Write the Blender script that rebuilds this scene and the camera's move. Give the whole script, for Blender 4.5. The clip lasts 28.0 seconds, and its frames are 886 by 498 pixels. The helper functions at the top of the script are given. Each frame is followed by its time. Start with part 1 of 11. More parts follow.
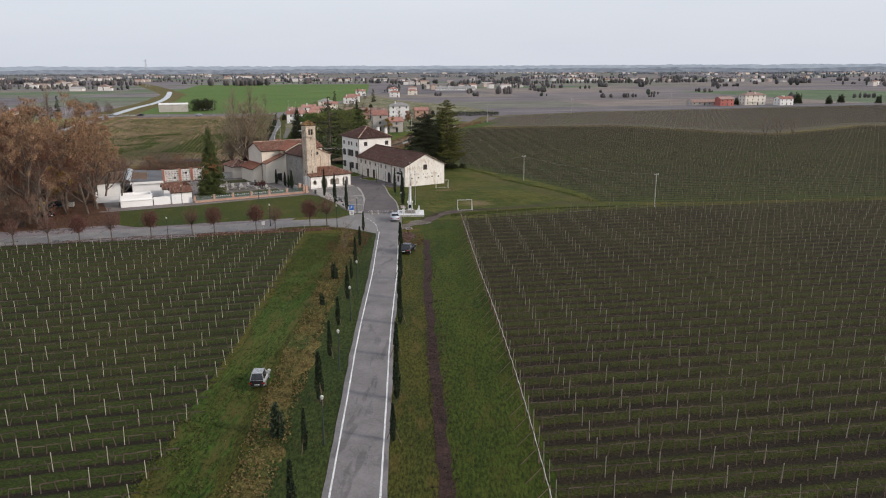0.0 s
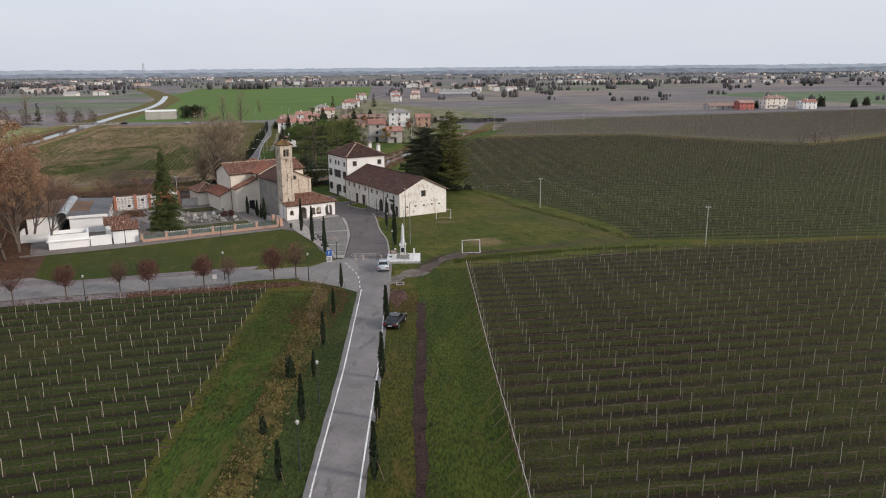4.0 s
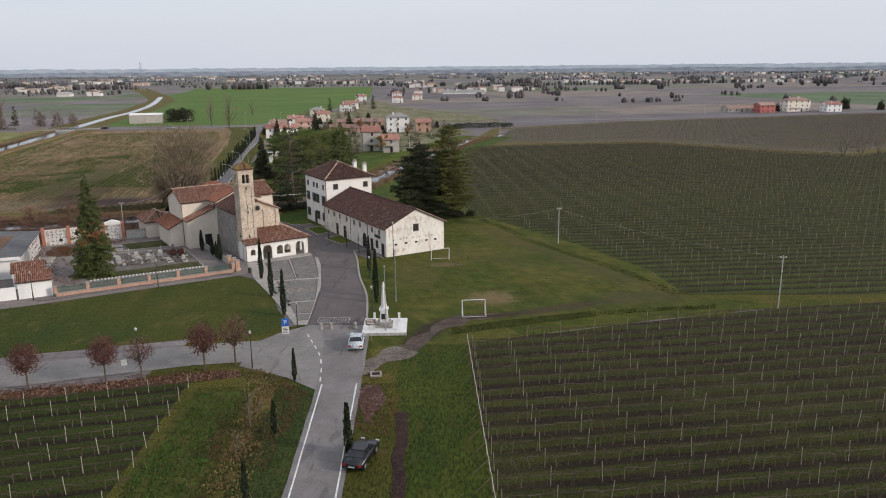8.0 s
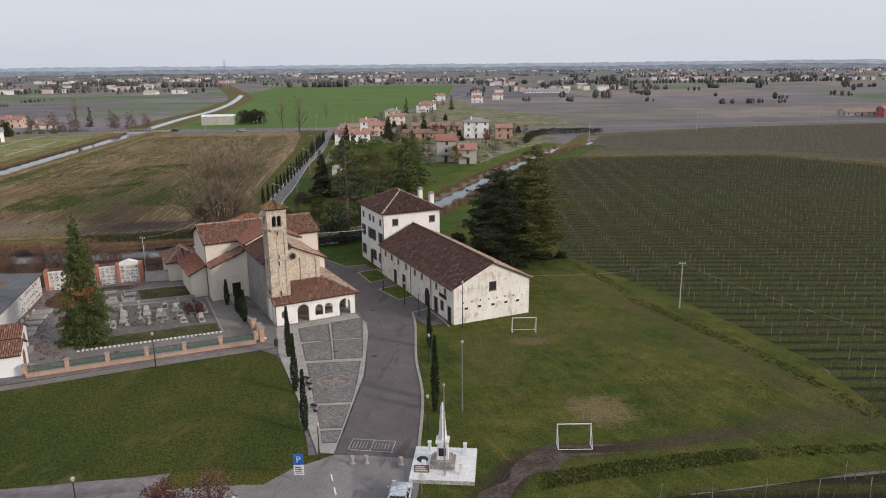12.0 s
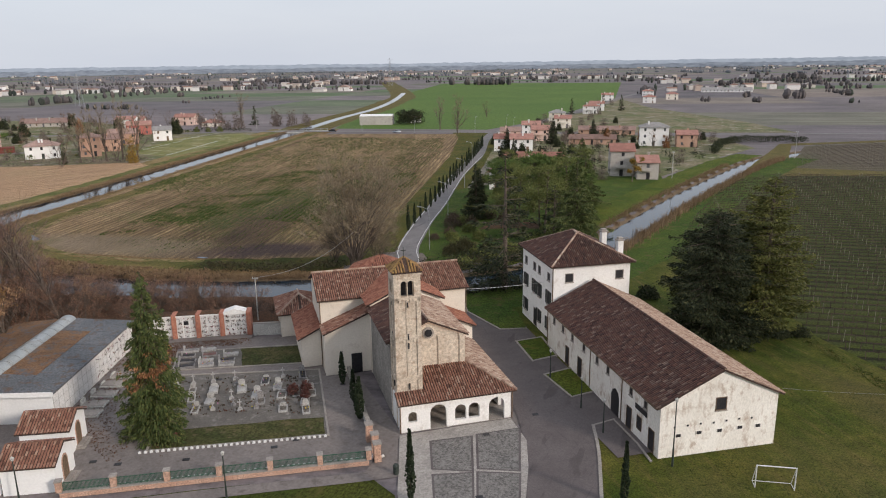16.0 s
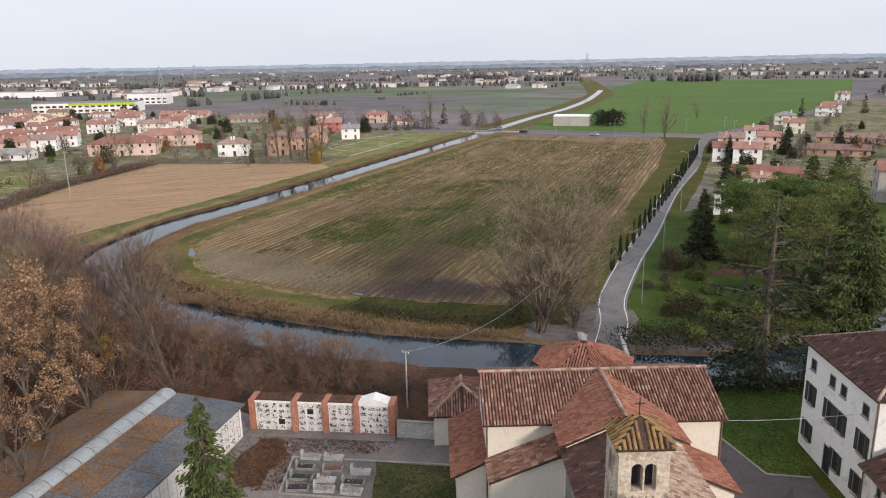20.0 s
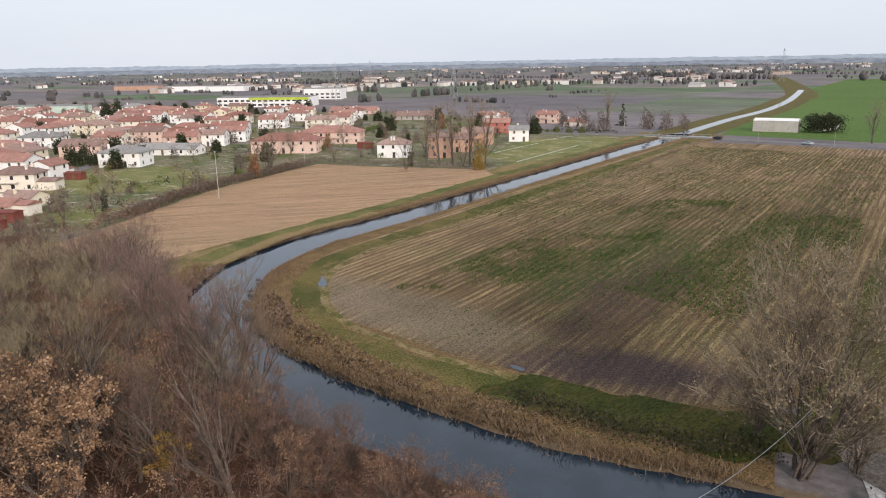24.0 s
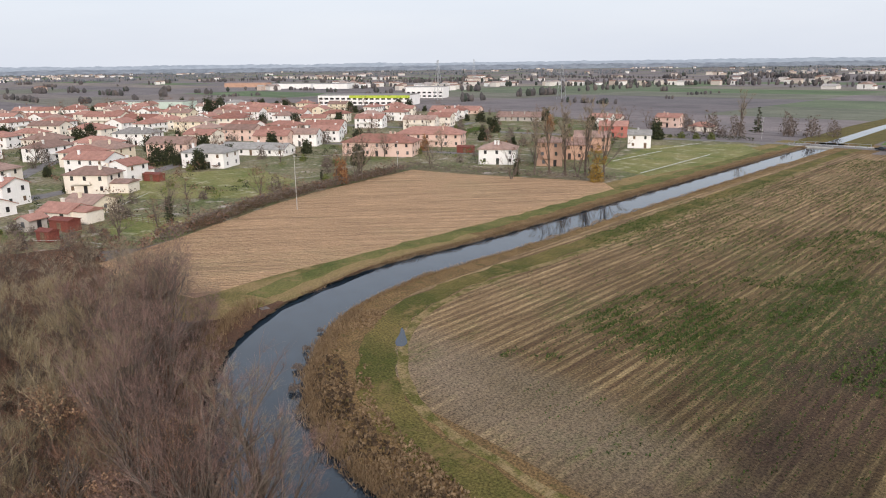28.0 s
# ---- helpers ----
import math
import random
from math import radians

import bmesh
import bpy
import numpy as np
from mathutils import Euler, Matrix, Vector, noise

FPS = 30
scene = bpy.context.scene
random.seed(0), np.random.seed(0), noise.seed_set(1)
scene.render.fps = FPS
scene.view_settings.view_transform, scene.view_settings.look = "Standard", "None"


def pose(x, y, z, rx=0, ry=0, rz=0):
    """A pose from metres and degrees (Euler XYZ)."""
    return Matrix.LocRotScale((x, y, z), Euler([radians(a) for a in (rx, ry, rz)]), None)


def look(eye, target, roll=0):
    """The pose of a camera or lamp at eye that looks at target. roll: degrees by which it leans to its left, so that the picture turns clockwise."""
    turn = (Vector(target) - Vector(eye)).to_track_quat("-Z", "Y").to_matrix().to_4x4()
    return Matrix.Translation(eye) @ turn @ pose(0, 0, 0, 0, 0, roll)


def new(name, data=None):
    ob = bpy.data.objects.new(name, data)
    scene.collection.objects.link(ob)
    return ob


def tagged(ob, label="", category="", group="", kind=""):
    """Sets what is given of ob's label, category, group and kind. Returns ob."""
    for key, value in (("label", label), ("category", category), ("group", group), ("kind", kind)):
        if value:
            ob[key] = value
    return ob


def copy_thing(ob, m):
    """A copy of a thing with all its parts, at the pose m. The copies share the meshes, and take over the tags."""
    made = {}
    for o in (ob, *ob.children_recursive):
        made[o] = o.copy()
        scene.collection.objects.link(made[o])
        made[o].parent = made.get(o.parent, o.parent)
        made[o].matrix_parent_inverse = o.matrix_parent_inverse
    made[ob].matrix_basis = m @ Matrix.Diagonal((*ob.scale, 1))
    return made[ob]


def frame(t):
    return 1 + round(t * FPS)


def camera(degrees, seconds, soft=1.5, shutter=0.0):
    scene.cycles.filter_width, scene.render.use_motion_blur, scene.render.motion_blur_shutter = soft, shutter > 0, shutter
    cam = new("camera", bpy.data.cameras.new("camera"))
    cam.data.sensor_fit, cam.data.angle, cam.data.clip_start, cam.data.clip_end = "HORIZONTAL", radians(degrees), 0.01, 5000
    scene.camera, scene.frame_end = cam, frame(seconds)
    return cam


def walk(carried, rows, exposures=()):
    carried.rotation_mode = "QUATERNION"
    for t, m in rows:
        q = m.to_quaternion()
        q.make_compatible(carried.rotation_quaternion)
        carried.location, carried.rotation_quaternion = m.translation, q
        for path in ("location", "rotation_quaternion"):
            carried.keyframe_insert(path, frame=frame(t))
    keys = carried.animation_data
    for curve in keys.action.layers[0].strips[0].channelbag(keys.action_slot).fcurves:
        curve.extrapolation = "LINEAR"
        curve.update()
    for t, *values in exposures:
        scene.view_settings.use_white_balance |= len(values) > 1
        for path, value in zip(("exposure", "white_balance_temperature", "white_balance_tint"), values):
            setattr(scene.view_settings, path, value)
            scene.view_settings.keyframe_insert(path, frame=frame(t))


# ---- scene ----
cam = camera(63.1, 28.0, 1.05)
PATH = [
    (0, (1.509, -1.117, 28.713), (1.478, 0.823, 28.227), -0.2),
    (1, (1.708, 6.348, 29.125), (1.671, 8.288, 28.638), -0.3),
    (2, (1.684, 13.887, 29.512), (1.646, 15.826, 29.026), -0.3),
    (3, (1.665, 21.634, 29.816), (1.626, 23.574, 29.328), -0.2),
    (3.5, (1.616, 25.37, 29.891), (1.575, 27.31, 29.406), -0.3),
    (5.5, (2.223, 39.664, 30.107), (2.172, 41.606, 29.629), -0.9),
    (6, (2.269, 43.338, 30.238), (2.217, 45.28, 29.761), -0.7),
    (7, (2.369, 50.963, 30.706), (2.314, 52.904, 30.223), -0.6),
    (8, (2.367, 58.399, 31.127), (2.311, 60.339, 30.642), -0.5),
    (9, (2.126, 66.054, 31.545), (2.071, 67.992, 31.057), -0.6),
    (10, (1.97, 73.381, 32.059), (1.877, 75.318, 31.57), -0.5),
    (11, (1.372, 80.665, 32.646), (1.194, 82.596, 32.156), -0.5),
    (12, (0.337, 88.248, 33.01), (0.07, 90.168, 32.518), -0.6),
    (12.5, (-0.246, 92.122, 33.075), (-0.558, 94.035, 32.582), -0.6),
    (14.5, (-4.162, 106.737, 33.343), (-4.695, 108.601, 32.852), -0.7),
    (15, (-5.572, 110.392, 33.387), (-6.156, 112.241, 32.895), -0.6),
    (16, (-8.283, 117.536, 33.622), (-8.959, 119.351, 33.127), -0.8),
    (17, (-11.317, 124.6, 33.59), (-12.117, 126.365, 33.096), -0.7),
    (18, (-14.819, 131.526, 33.599), (-15.729, 133.236, 33.104), -0.8),
    (19, (-18.683, 137.98, 33.629), (-19.705, 139.626, 33.133), -1.0),
    (20, (-23.042, 144.29, 33.6), (-24.164, 145.868, 33.103), -1.1),
    (21, (-27.836, 150.19, 33.574), (-29.052, 151.698, 33.075), -1.1),
    (21.5, (-30.415, 153.045, 33.543), (-31.672, 154.518, 33.043), -1.1),
    (23.5, (-40.607, 163.576, 33.27), (-42.026, 164.895, 32.772), -1.0),
    (24, (-43.364, 166.142, 33.143), (-44.816, 167.425, 32.645), -1.0),
    (25, (-49.312, 171.028, 32.794), (-50.827, 172.235, 32.297), -1.0),
    (26, (-55.446, 175.543, 32.533), (-57.012, 176.684, 32.036), -1.0),
    (27, (-61.637, 179.64, 32.055), (-63.236, 180.734, 31.559), -0.8),
    (28, (-67.585, 183.619, 31.698), (-69.2, 184.69, 31.203), -0.7),
]
walk(cam, [(t, look(eye, aim, roll)) for t, eye, aim, roll in PATH], [(0, 0.0), (6, -0.03), (12, -0.08), (15, -0.10), (17, 0.08), (19, 0.18), (28, 0.18)])

from mathutils.geometry import delaunay_2d_cdt

# ---- light ----
world = bpy.data.worlds.new("sky")
scene.world = world
world.use_nodes = True
wn, wl = world.node_tree.nodes, world.node_tree.links
SUN_DIR = Vector((0.92, -0.32, 0.42)).normalized()
sky = wn.new("ShaderNodeTexSky")
sky.sky_type, sky.sun_disc = "NISHITA", False
sky.sun_elevation = math.asin(SUN_DIR.z)
sky.sun_rotation = math.atan2(SUN_DIR.x, SUN_DIR.y)
sky.air_density, sky.dust_density = 1.0, 4.0
cloud_tone = wn.new("ShaderNodeRGB")
cloud_tone.outputs[0].default_value = (6.0, 6.5, 7.6, 1)
veil = wn.new("ShaderNodeMix")
veil.data_type = "RGBA"
veil.inputs["Factor"].default_value = 0.80
wl.new(sky.outputs[0], veil.inputs["A"])
where = wn.new("ShaderNodeTexCoord")
drawn = wn.new("ShaderNodeMapping")
drawn.inputs["Scale"].default_value = (1.0, 1.0, 5.0)
wl.new(where.outputs["Generated"], drawn.inputs["Vector"])
wisps = wn.new("ShaderNodeTexNoise")
wisps.inputs["Scale"].default_value, wisps.inputs["Detail"].default_value, wisps.inputs["Roughness"].default_value = 1.7, 5, 0.55
wl.new(drawn.outputs[0], wisps.inputs["Vector"])
cloud = wn.new("ShaderNodeMix")
cloud.data_type = "RGBA"
cloud.inputs["B"].default_value = (7.9, 8.15, 8.7, 1)
wl.new(wisps.outputs[0], cloud.inputs["Factor"])
wl.new(cloud_tone.outputs[0], cloud.inputs["A"])
wl.new(cloud.outputs["Result"], veil.inputs["B"])
wl.new(veil.outputs["Result"], wn["Background"].inputs["Color"])
wn["Background"].inputs["Strength"].default_value = 0.116

sun_data = bpy.data.lights.new("sun", "SUN")
sun_data.energy, sun_data.angle, sun_data.color = 2.2, radians(8), (1.0, 0.89, 0.80)
sun = new("sun", sun_data)
sun.matrix_world = look(SUN_DIR * 100, (0, 0, 0))


# ---- materials ----
def ramp(nt, fac, stops):
    node = nt.nodes.new("ShaderNodeValToRGB")
    els = node.color_ramp.elements
    els.remove(els[1])
    els[0].position, els[0].color = stops[0][0], (*stops[0][1], 1)
    for p, c in stops[1:]:
        els.new(p).color = (*c, 1)
    nt.links.new(fac, node.inputs[0])
    return node.outputs[0]


def noise_tex(nt, vec, scale, detail=5, rough=0.6):
    node = nt.nodes.new("ShaderNodeTexNoise")
    node.inputs["Scale"].default_value = scale
    node.inputs["Detail"].default_value = detail
    node.inputs["Roughness"].default_value = rough
    nt.links.new(vec, node.inputs["Vector"])
    return node.outputs[0]


def mixed(nt, fac, a, b, kind="MIX"):
    node = nt.nodes.new("ShaderNodeMix")
    node.data_type, node.blend_type = "RGBA", kind
    for key, v in (("Factor", fac), ("A", a), ("B", b)):
        if isinstance(v, (int, float)):
            node.inputs[key].default_value = v
        elif isinstance(v, tuple):
            node.inputs[key].default_value = (*v, 1)
        else:
            nt.links.new(v, node.inputs[key])
    return node.outputs["Result"]


def mapped(nt, vec, turn=0.0, size=(1, 1, 1)):
    a = nt.nodes.new("ShaderNodeMapping")
    a.inputs["Rotation"].default_value = (0, 0, radians(turn))
    nt.links.new(vec, a.inputs["Vector"])
    b = nt.nodes.new("ShaderNodeMapping")
    b.inputs["Scale"].default_value = size
    nt.links.new(a.outputs[0], b.inputs["Vector"])
    return b.outputs[0]


def start_mat(name, rough=0.9, metal=0.0, spec=0.3):
    m = bpy.data.materials.new(name)
    m.use_nodes = True
    nt = m.node_tree
    p = nt.nodes["Principled BSDF"]
    p.inputs["Roughness"].default_value = rough
    p.inputs["Metallic"].default_value = metal
    p.inputs["Specular IOR Level"].default_value = spec
    return m, nt, p, nt.nodes.new("ShaderNodeTexCoord").outputs["Object"]


def bumped(nt, p, height, strength, dist=0.05):
    b = nt.nodes.new("ShaderNodeBump")
    b.inputs["Strength"].default_value = strength
    b.inputs["Distance"].default_value = dist
    nt.links.new(height, b.inputs["Height"])
    nt.links.new(b.outputs[0], p.inputs["Normal"])


def surface(name, a, b, c=None, big=0.25, fine=6.0, rough=0.9, bump=0.3, dist=0.04, metal=0.0, spec=0.3, lo=0.35, hi=0.65, size=(1, 1, 1), cover=0.54, grain=0.38):
    """A weathered surface: colour a to b in patches, speckled at a finer scale, with stains of c."""
    m, nt, p, vec = start_mat(name, rough, metal, spec)
    vec = mapped(nt, vec, 0, size)
    n1, n2 = noise_tex(nt, vec, big), noise_tex(nt, vec, fine, 6, 0.7)
    col = ramp(nt, n1, [(lo, a), (hi, b)])
    spk = ramp(nt, n2, [(0.38, (1 - grain,) * 3), (0.62, (1 + grain,) * 3)])
    col = mixed(nt, 1.0, col, spk, "MULTIPLY")
    if c:
        n3 = noise_tex(nt, vec, big * 3.1, 7, 0.72)
        fac = ramp(nt, n3, [(cover, (0, 0, 0)), (cover + 0.12, (0.9, 0.9, 0.9))])
        col = mixed(nt, fac, col, c)
    nt.links.new(col, p.inputs["Base Color"])
    if bump:
        bumped(nt, p, n2, bump, dist)
    return m


def pieces(name, colors, rough=0.85, bump=0.3, by_island=True, fine=9.0, spread=0.35):
    """Many like pieces, each of its own shade."""
    m, nt, p, vec = start_mat(name, rough)
    if by_island:
        rnd = nt.nodes.new("ShaderNodeNewGeometry").outputs["Random Per Island"]
    else:
        rnd = nt.nodes.new("ShaderNodeObjectInfo").outputs["Random"]
    step = 1.0 / max(1, len(colors) - 1)
    col = ramp(nt, rnd, [(i * step, c) for i, c in enumerate(colors)])
    n = noise_tex(nt, vec, fine, 5, 0.7)
    spk = ramp(nt, n, [(0.25, (1 - spread,) * 3), (0.75, (1 + spread,) * 3)])
    nt.links.new(mixed(nt, 1.0, col, spk, "MULTIPLY"), p.inputs["Base Color"])
    if bump:
        bumped(nt, p, n, bump, 0.02)
    return m


def rows_mat(name, turn, pitch, soil, crest, weeds, weed_amount=0.5, streak=0.12, bump=0.5, weed_scale=0.035, grey=None, phase=0.0, ripple=1.2, bands=(0.0, 1.0)):
    """Worked land: furrows that run along one heading, with weeds and bare patches."""
    m, nt, p, vec = start_mat(name, 0.95, 0, 0.2)
    flat = mapped(nt, vec, -turn)
    wave = nt.nodes.new("ShaderNodeTexWave")
    wave.bands_direction = "Y"
    wave.inputs["Scale"].default_value = 0.314 / pitch
    wave.inputs["Distortion"].default_value = ripple
    wave.inputs["Phase Offset"].default_value = phase
    wave.inputs["Detail"].default_value = 3
    wave.inputs["Detail Scale"].default_value = 1.5
    nt.links.new(flat, wave.inputs["Vector"])
    long = mapped(nt, vec, -turn, (streak, 1.0, 1.0))
    n_long = noise_tex(nt, long, 0.55, 5, 0.7)
    n_fine = noise_tex(nt, vec, 4.2, 7, 0.78)
    n_big = noise_tex(nt, vec, weed_scale, 5, 0.6)
    n_mid = noise_tex(nt, long, 0.9, 6, 0.7)
    band = ramp(nt, wave.outputs["Fac"], [(bands[0], (0, 0, 0)), (bands[1], (1, 1, 1))])
    col = mixed(nt, band, soil, crest)
    col = mixed(nt, 1.0, col, ramp(nt, n_long, [(0.3, (0.62, 0.62, 0.62)), (0.7, (1.35, 1.32, 1.28))]), "MULTIPLY")
    add = nt.nodes.new("ShaderNodeMath")
    add.operation = "MULTIPLY"
    nt.links.new(ramp(nt, n_big, [(0.62 - 0.3 * weed_amount, (0, 0, 0)), (0.80 - 0.3 * weed_amount, (1, 1, 1))]), add.inputs[0])
    nt.links.new(ramp(nt, n_mid, [(0.40, (0.1, 0.1, 0.1)), (0.60, (1, 1, 1))]), add.inputs[1])
    col = mixed(nt, add.outputs[0], col, weeds)
    if grey:
        n_g = noise_tex(nt, vec, 0.02, 4, 0.5)
        col = mixed(nt, ramp(nt, n_g, [(0.52, (0, 0, 0)), (0.66, (0.8, 0.8, 0.8))]), col, grey)
    col = mixed(nt, 1.0, col, ramp(nt, n_fine, [(0.38, (0.34, 0.34, 0.34)), (0.62, (1.66, 1.66, 1.66))]), "MULTIPLY")
    nt.links.new(col, p.inputs["Base Color"])
    h = nt.nodes.new("ShaderNodeMath")
    h.operation = "ADD"
    nt.links.new(wave.outputs["Fac"], h.inputs[0])
    nt.links.new(n_fine, h.inputs[1])
    bumped(nt, p, h.outputs[0], bump, 0.25)
    return m


def blot(nt, vec, at, radii, turn=0.0, ragged=0.5, scale=0.12):
    """A soft-edged ragged patch round one place: 1 inside, 0 outside."""
    a = nt.nodes.new("ShaderNodeMapping")
    a.inputs["Location"].default_value = (-at[0], -at[1], 0)
    nt.links.new(vec, a.inputs["Vector"])
    v = mapped(nt, a.outputs[0], -turn, (1 / radii[0], 1 / radii[1], 0))
    d = nt.nodes.new("ShaderNodeVectorMath")
    d.operation = "LENGTH"
    nt.links.new(v, d.inputs[0])
    s = nt.nodes.new("ShaderNodeMath")
    s.operation = "MULTIPLY_ADD"
    nt.links.new(noise_tex(nt, vec, scale, 6, 0.7), s.inputs[0])
    s.inputs[1].default_value = ragged * 2
    nt.links.new(d.outputs["Value"], s.inputs[2])
    return ramp(nt, scaled(nt, s.outputs[0], 0.5), [(0.5 * (0.5 + ragged), (1, 1, 1)), (0.5 * (1.15 + ragged), (0, 0, 0))])


def scaled(nt, v, k):
    n = nt.nodes.new("ShaderNodeMath")
    n.operation = "MULTIPLY"
    nt.links.new(v, n.inputs[0])
    n.inputs[1].default_value = k
    return n.outputs[0]


def stubble_mat():
    """A harvested field: broken furrows, weeds along the rows, dried mud near the bend and one purplish bare corner."""
    m, nt, p, vec = start_mat("stubble_field", 0.95, 0, 0.2)
    turn = 104.0
    wave = nt.nodes.new("ShaderNodeTexWave")
    wave.bands_direction = "Y"
    wave.inputs["Scale"].default_value = 0.314 / 1.4
    wave.inputs["Distortion"].default_value = 1.1
    wave.inputs["Detail"].default_value = 4
    nt.links.new(mapped(nt, vec, -turn), wave.inputs["Vector"])
    streaks = noise_tex(nt, mapped(nt, vec, -turn, (0.05, 1, 1)), 1.2, 5, 0.75)
    wide = noise_tex(nt, mapped(nt, vec, -turn, (0.04, 1, 1)), 0.16, 4, 0.6)
    patch, fine = noise_tex(nt, vec, 0.05, 5, 0.6), noise_tex(nt, vec, 3.6, 7, 0.8)
    broken = noise_tex(nt, mapped(nt, vec, -turn, (0.3, 1, 1)), 1.6, 4, 0.75)
    col = ramp(nt, streaks, [(0.36, (0.105, 0.068, 0.042)), (0.5, (0.225, 0.158, 0.092)), (0.66, (0.39, 0.292, 0.178))])
    col = mixed(nt, scaled(nt, ramp(nt, wave.outputs["Fac"], [(0.40, (0, 0, 0)), (0.70, (1, 1, 1))]), 0.66), col, (0.105, 0.064, 0.041))
    col = mixed(nt, 1.0, col, ramp(nt, wide, [(0.32, (0.70, 0.68, 0.66)), (0.68, (1.25, 1.24, 1.22))]), "MULTIPLY")
    dust = scaled(nt, blot(nt, vec, (-117, 225), (26, 8.5), 4, 0.6, 0.10), 0.85)
    col = mixed(nt, dust, col, mixed(nt, broken, (0.150, 0.112, 0.084), (0.270, 0.212, 0.165)))
    green = nt.nodes.new("ShaderNodeMath")
    green.operation = "MULTIPLY"
    area = nt.nodes.new("ShaderNodeMath")
    area.operation = "MAXIMUM"
    nt.links.new(blot(nt, vec, (-110, 270), (17, 38), 14, 1.1, 0.07), area.inputs[0])
    nt.links.new(ramp(nt, patch, [(0.52, (0.04, 0.04, 0.04)), (0.70, (0.75, 0.75, 0.75))]), area.inputs[1])
    nt.links.new(area.outputs[0], green.inputs[0])
    nt.links.new(ramp(nt, broken, [(0.42, (0.0, 0.0, 0.0)), (0.56, (0.9, 0.9, 0.9))]), green.inputs[1])
    col = mixed(nt, green.outputs[0], col, (0.048, 0.078, 0.016))
    # multiplies the eastern part of the field darker, the rest slightly paler
    darker_zone = blot(nt, vec, (-104, 280), (46, 84), 14, 0.9, 0.05)
    col = mixed(nt, 1.0, col, mixed(nt, darker_zone, (1.12, 1.10, 1.02), (0.74, 0.74, 0.61)), "MULTIPLY")
    reddish = scaled(nt, blot(nt, vec, (-100, 250), (7.0, 28), 14, 0.9, 0.12), 0.65)
    col = mixed(nt, reddish, col, (0.060, 0.036, 0.028))
    bare = scaled(nt, blot(nt, vec, (-85.5, 230), (14, 6.0), 30, 0.7, 0.2), 0.85)
    col = mixed(nt, bare, col, (0.056, 0.036, 0.036))
    col = mixed(nt, 1.0, col, ramp(nt, fine, [(0.38, (0.32, 0.32, 0.32)), (0.62, (1.68, 1.68, 1.68))]), "MULTIPLY")
    nt.links.new(col, p.inputs["Base Color"])
    h = nt.nodes.new("ShaderNodeMath")
    h.operation = "ADD"
    nt.links.new(streaks, h.inputs[0])
    nt.links.new(fine, h.inputs[1])
    bumped(nt, p, h.outputs[0], 0.6, 0.25)
    return m


def lawn_mat():
    """A rough village lawn: combed tufts, sunburnt streaks, bare goal mouths and a muddy farm track across its corner."""
    m, nt, p, vec = start_mat("village_lawn", 0.95, 0, 0.15)
    wide, mid = noise_tex(nt, vec, 0.07, 6, 0.65), noise_tex(nt, vec, 0.5, 6, 0.7)
    comb = noise_tex(nt, mapped(nt, vec, 58, (0.10, 1, 1)), 0.9, 6, 0.75)
    fine = noise_tex(nt, vec, 5.5, 7, 0.8)
    col = ramp(nt, wide, [(0.34, (0.030, 0.052, 0.007)), (0.5, (0.060, 0.074, 0.011)), (0.66, (0.100, 0.094, 0.021))])
    col = mixed(nt, scaled(nt, ramp(nt, comb, [(0.48, (0, 0, 0)), (0.70, (1, 1, 1))]), 0.75), col, (0.115, 0.092, 0.032))
    col = mixed(nt, 1.0, col, ramp(nt, mid, [(0.3, (0.62, 0.66, 0.62)), (0.7, (1.34, 1.28, 1.26))]), "MULTIPLY")
    for at, radii, turn, ragged, size, much, tone in (
            ((23.0, 170.0), (19.0, 3.2), -60, 0.6, 0.20, 0.5, (0.082, 0.068, 0.030)),
            ((11.0, 192.0), (13.0, 3.6), -60, 0.6, 0.20, 0.45, (0.084, 0.068, 0.030)),
            ((-5.5, 168.0), (4.5, 8.5), 10, 0.7, 0.22, 0.45, (0.110, 0.094, 0.032)),
            ((6.0, 178.0), (13.0, 6.0), -35, 0.7, 0.15, 0.35, (0.100, 0.088, 0.030)),
            ((-0.6, 172.3), (3.4, 1.5), 8, 0.6, 0.5, 0.72, (0.150, 0.108, 0.062)),
            ((6.6, 154.6), (4.0, 3.9), 20, 1.0, 0.7, 0.72, (0.185, 0.135, 0.074)),
            ((27.0, 155.0), (8.0, 3.0), 10, 0.7, 0.3, 0.45, (0.075, 0.056, 0.034)),
            ((15.0, 150.2), (9.0, 1.5), 21, 0.7, 0.35, 0.75, (0.058, 0.042, 0.030)),
            ((4.6, 146.7), (6.0, 1.25), 14, 0.6, 0.4, 0.9, (0.043, 0.029, 0.023)),
            ((-1.9, 141.2), (5.6, 1.9), 66, 0.6, 0.4, 0.95, (0.040, 0.027, 0.022))):
        col = mixed(nt, scaled(nt, blot(nt, vec, at, radii, turn, ragged, size), much), col, tone)
    col = mixed(nt, 1.0, col, ramp(nt, fine, [(0.36, (0.40, 0.42, 0.40)), (0.64, (1.62, 1.58, 1.60))]), "MULTIPLY")
    nt.links.new(col, p.inputs["Base Color"])
    bumped(nt, p, fine, 0.7, 0.10)
    return m


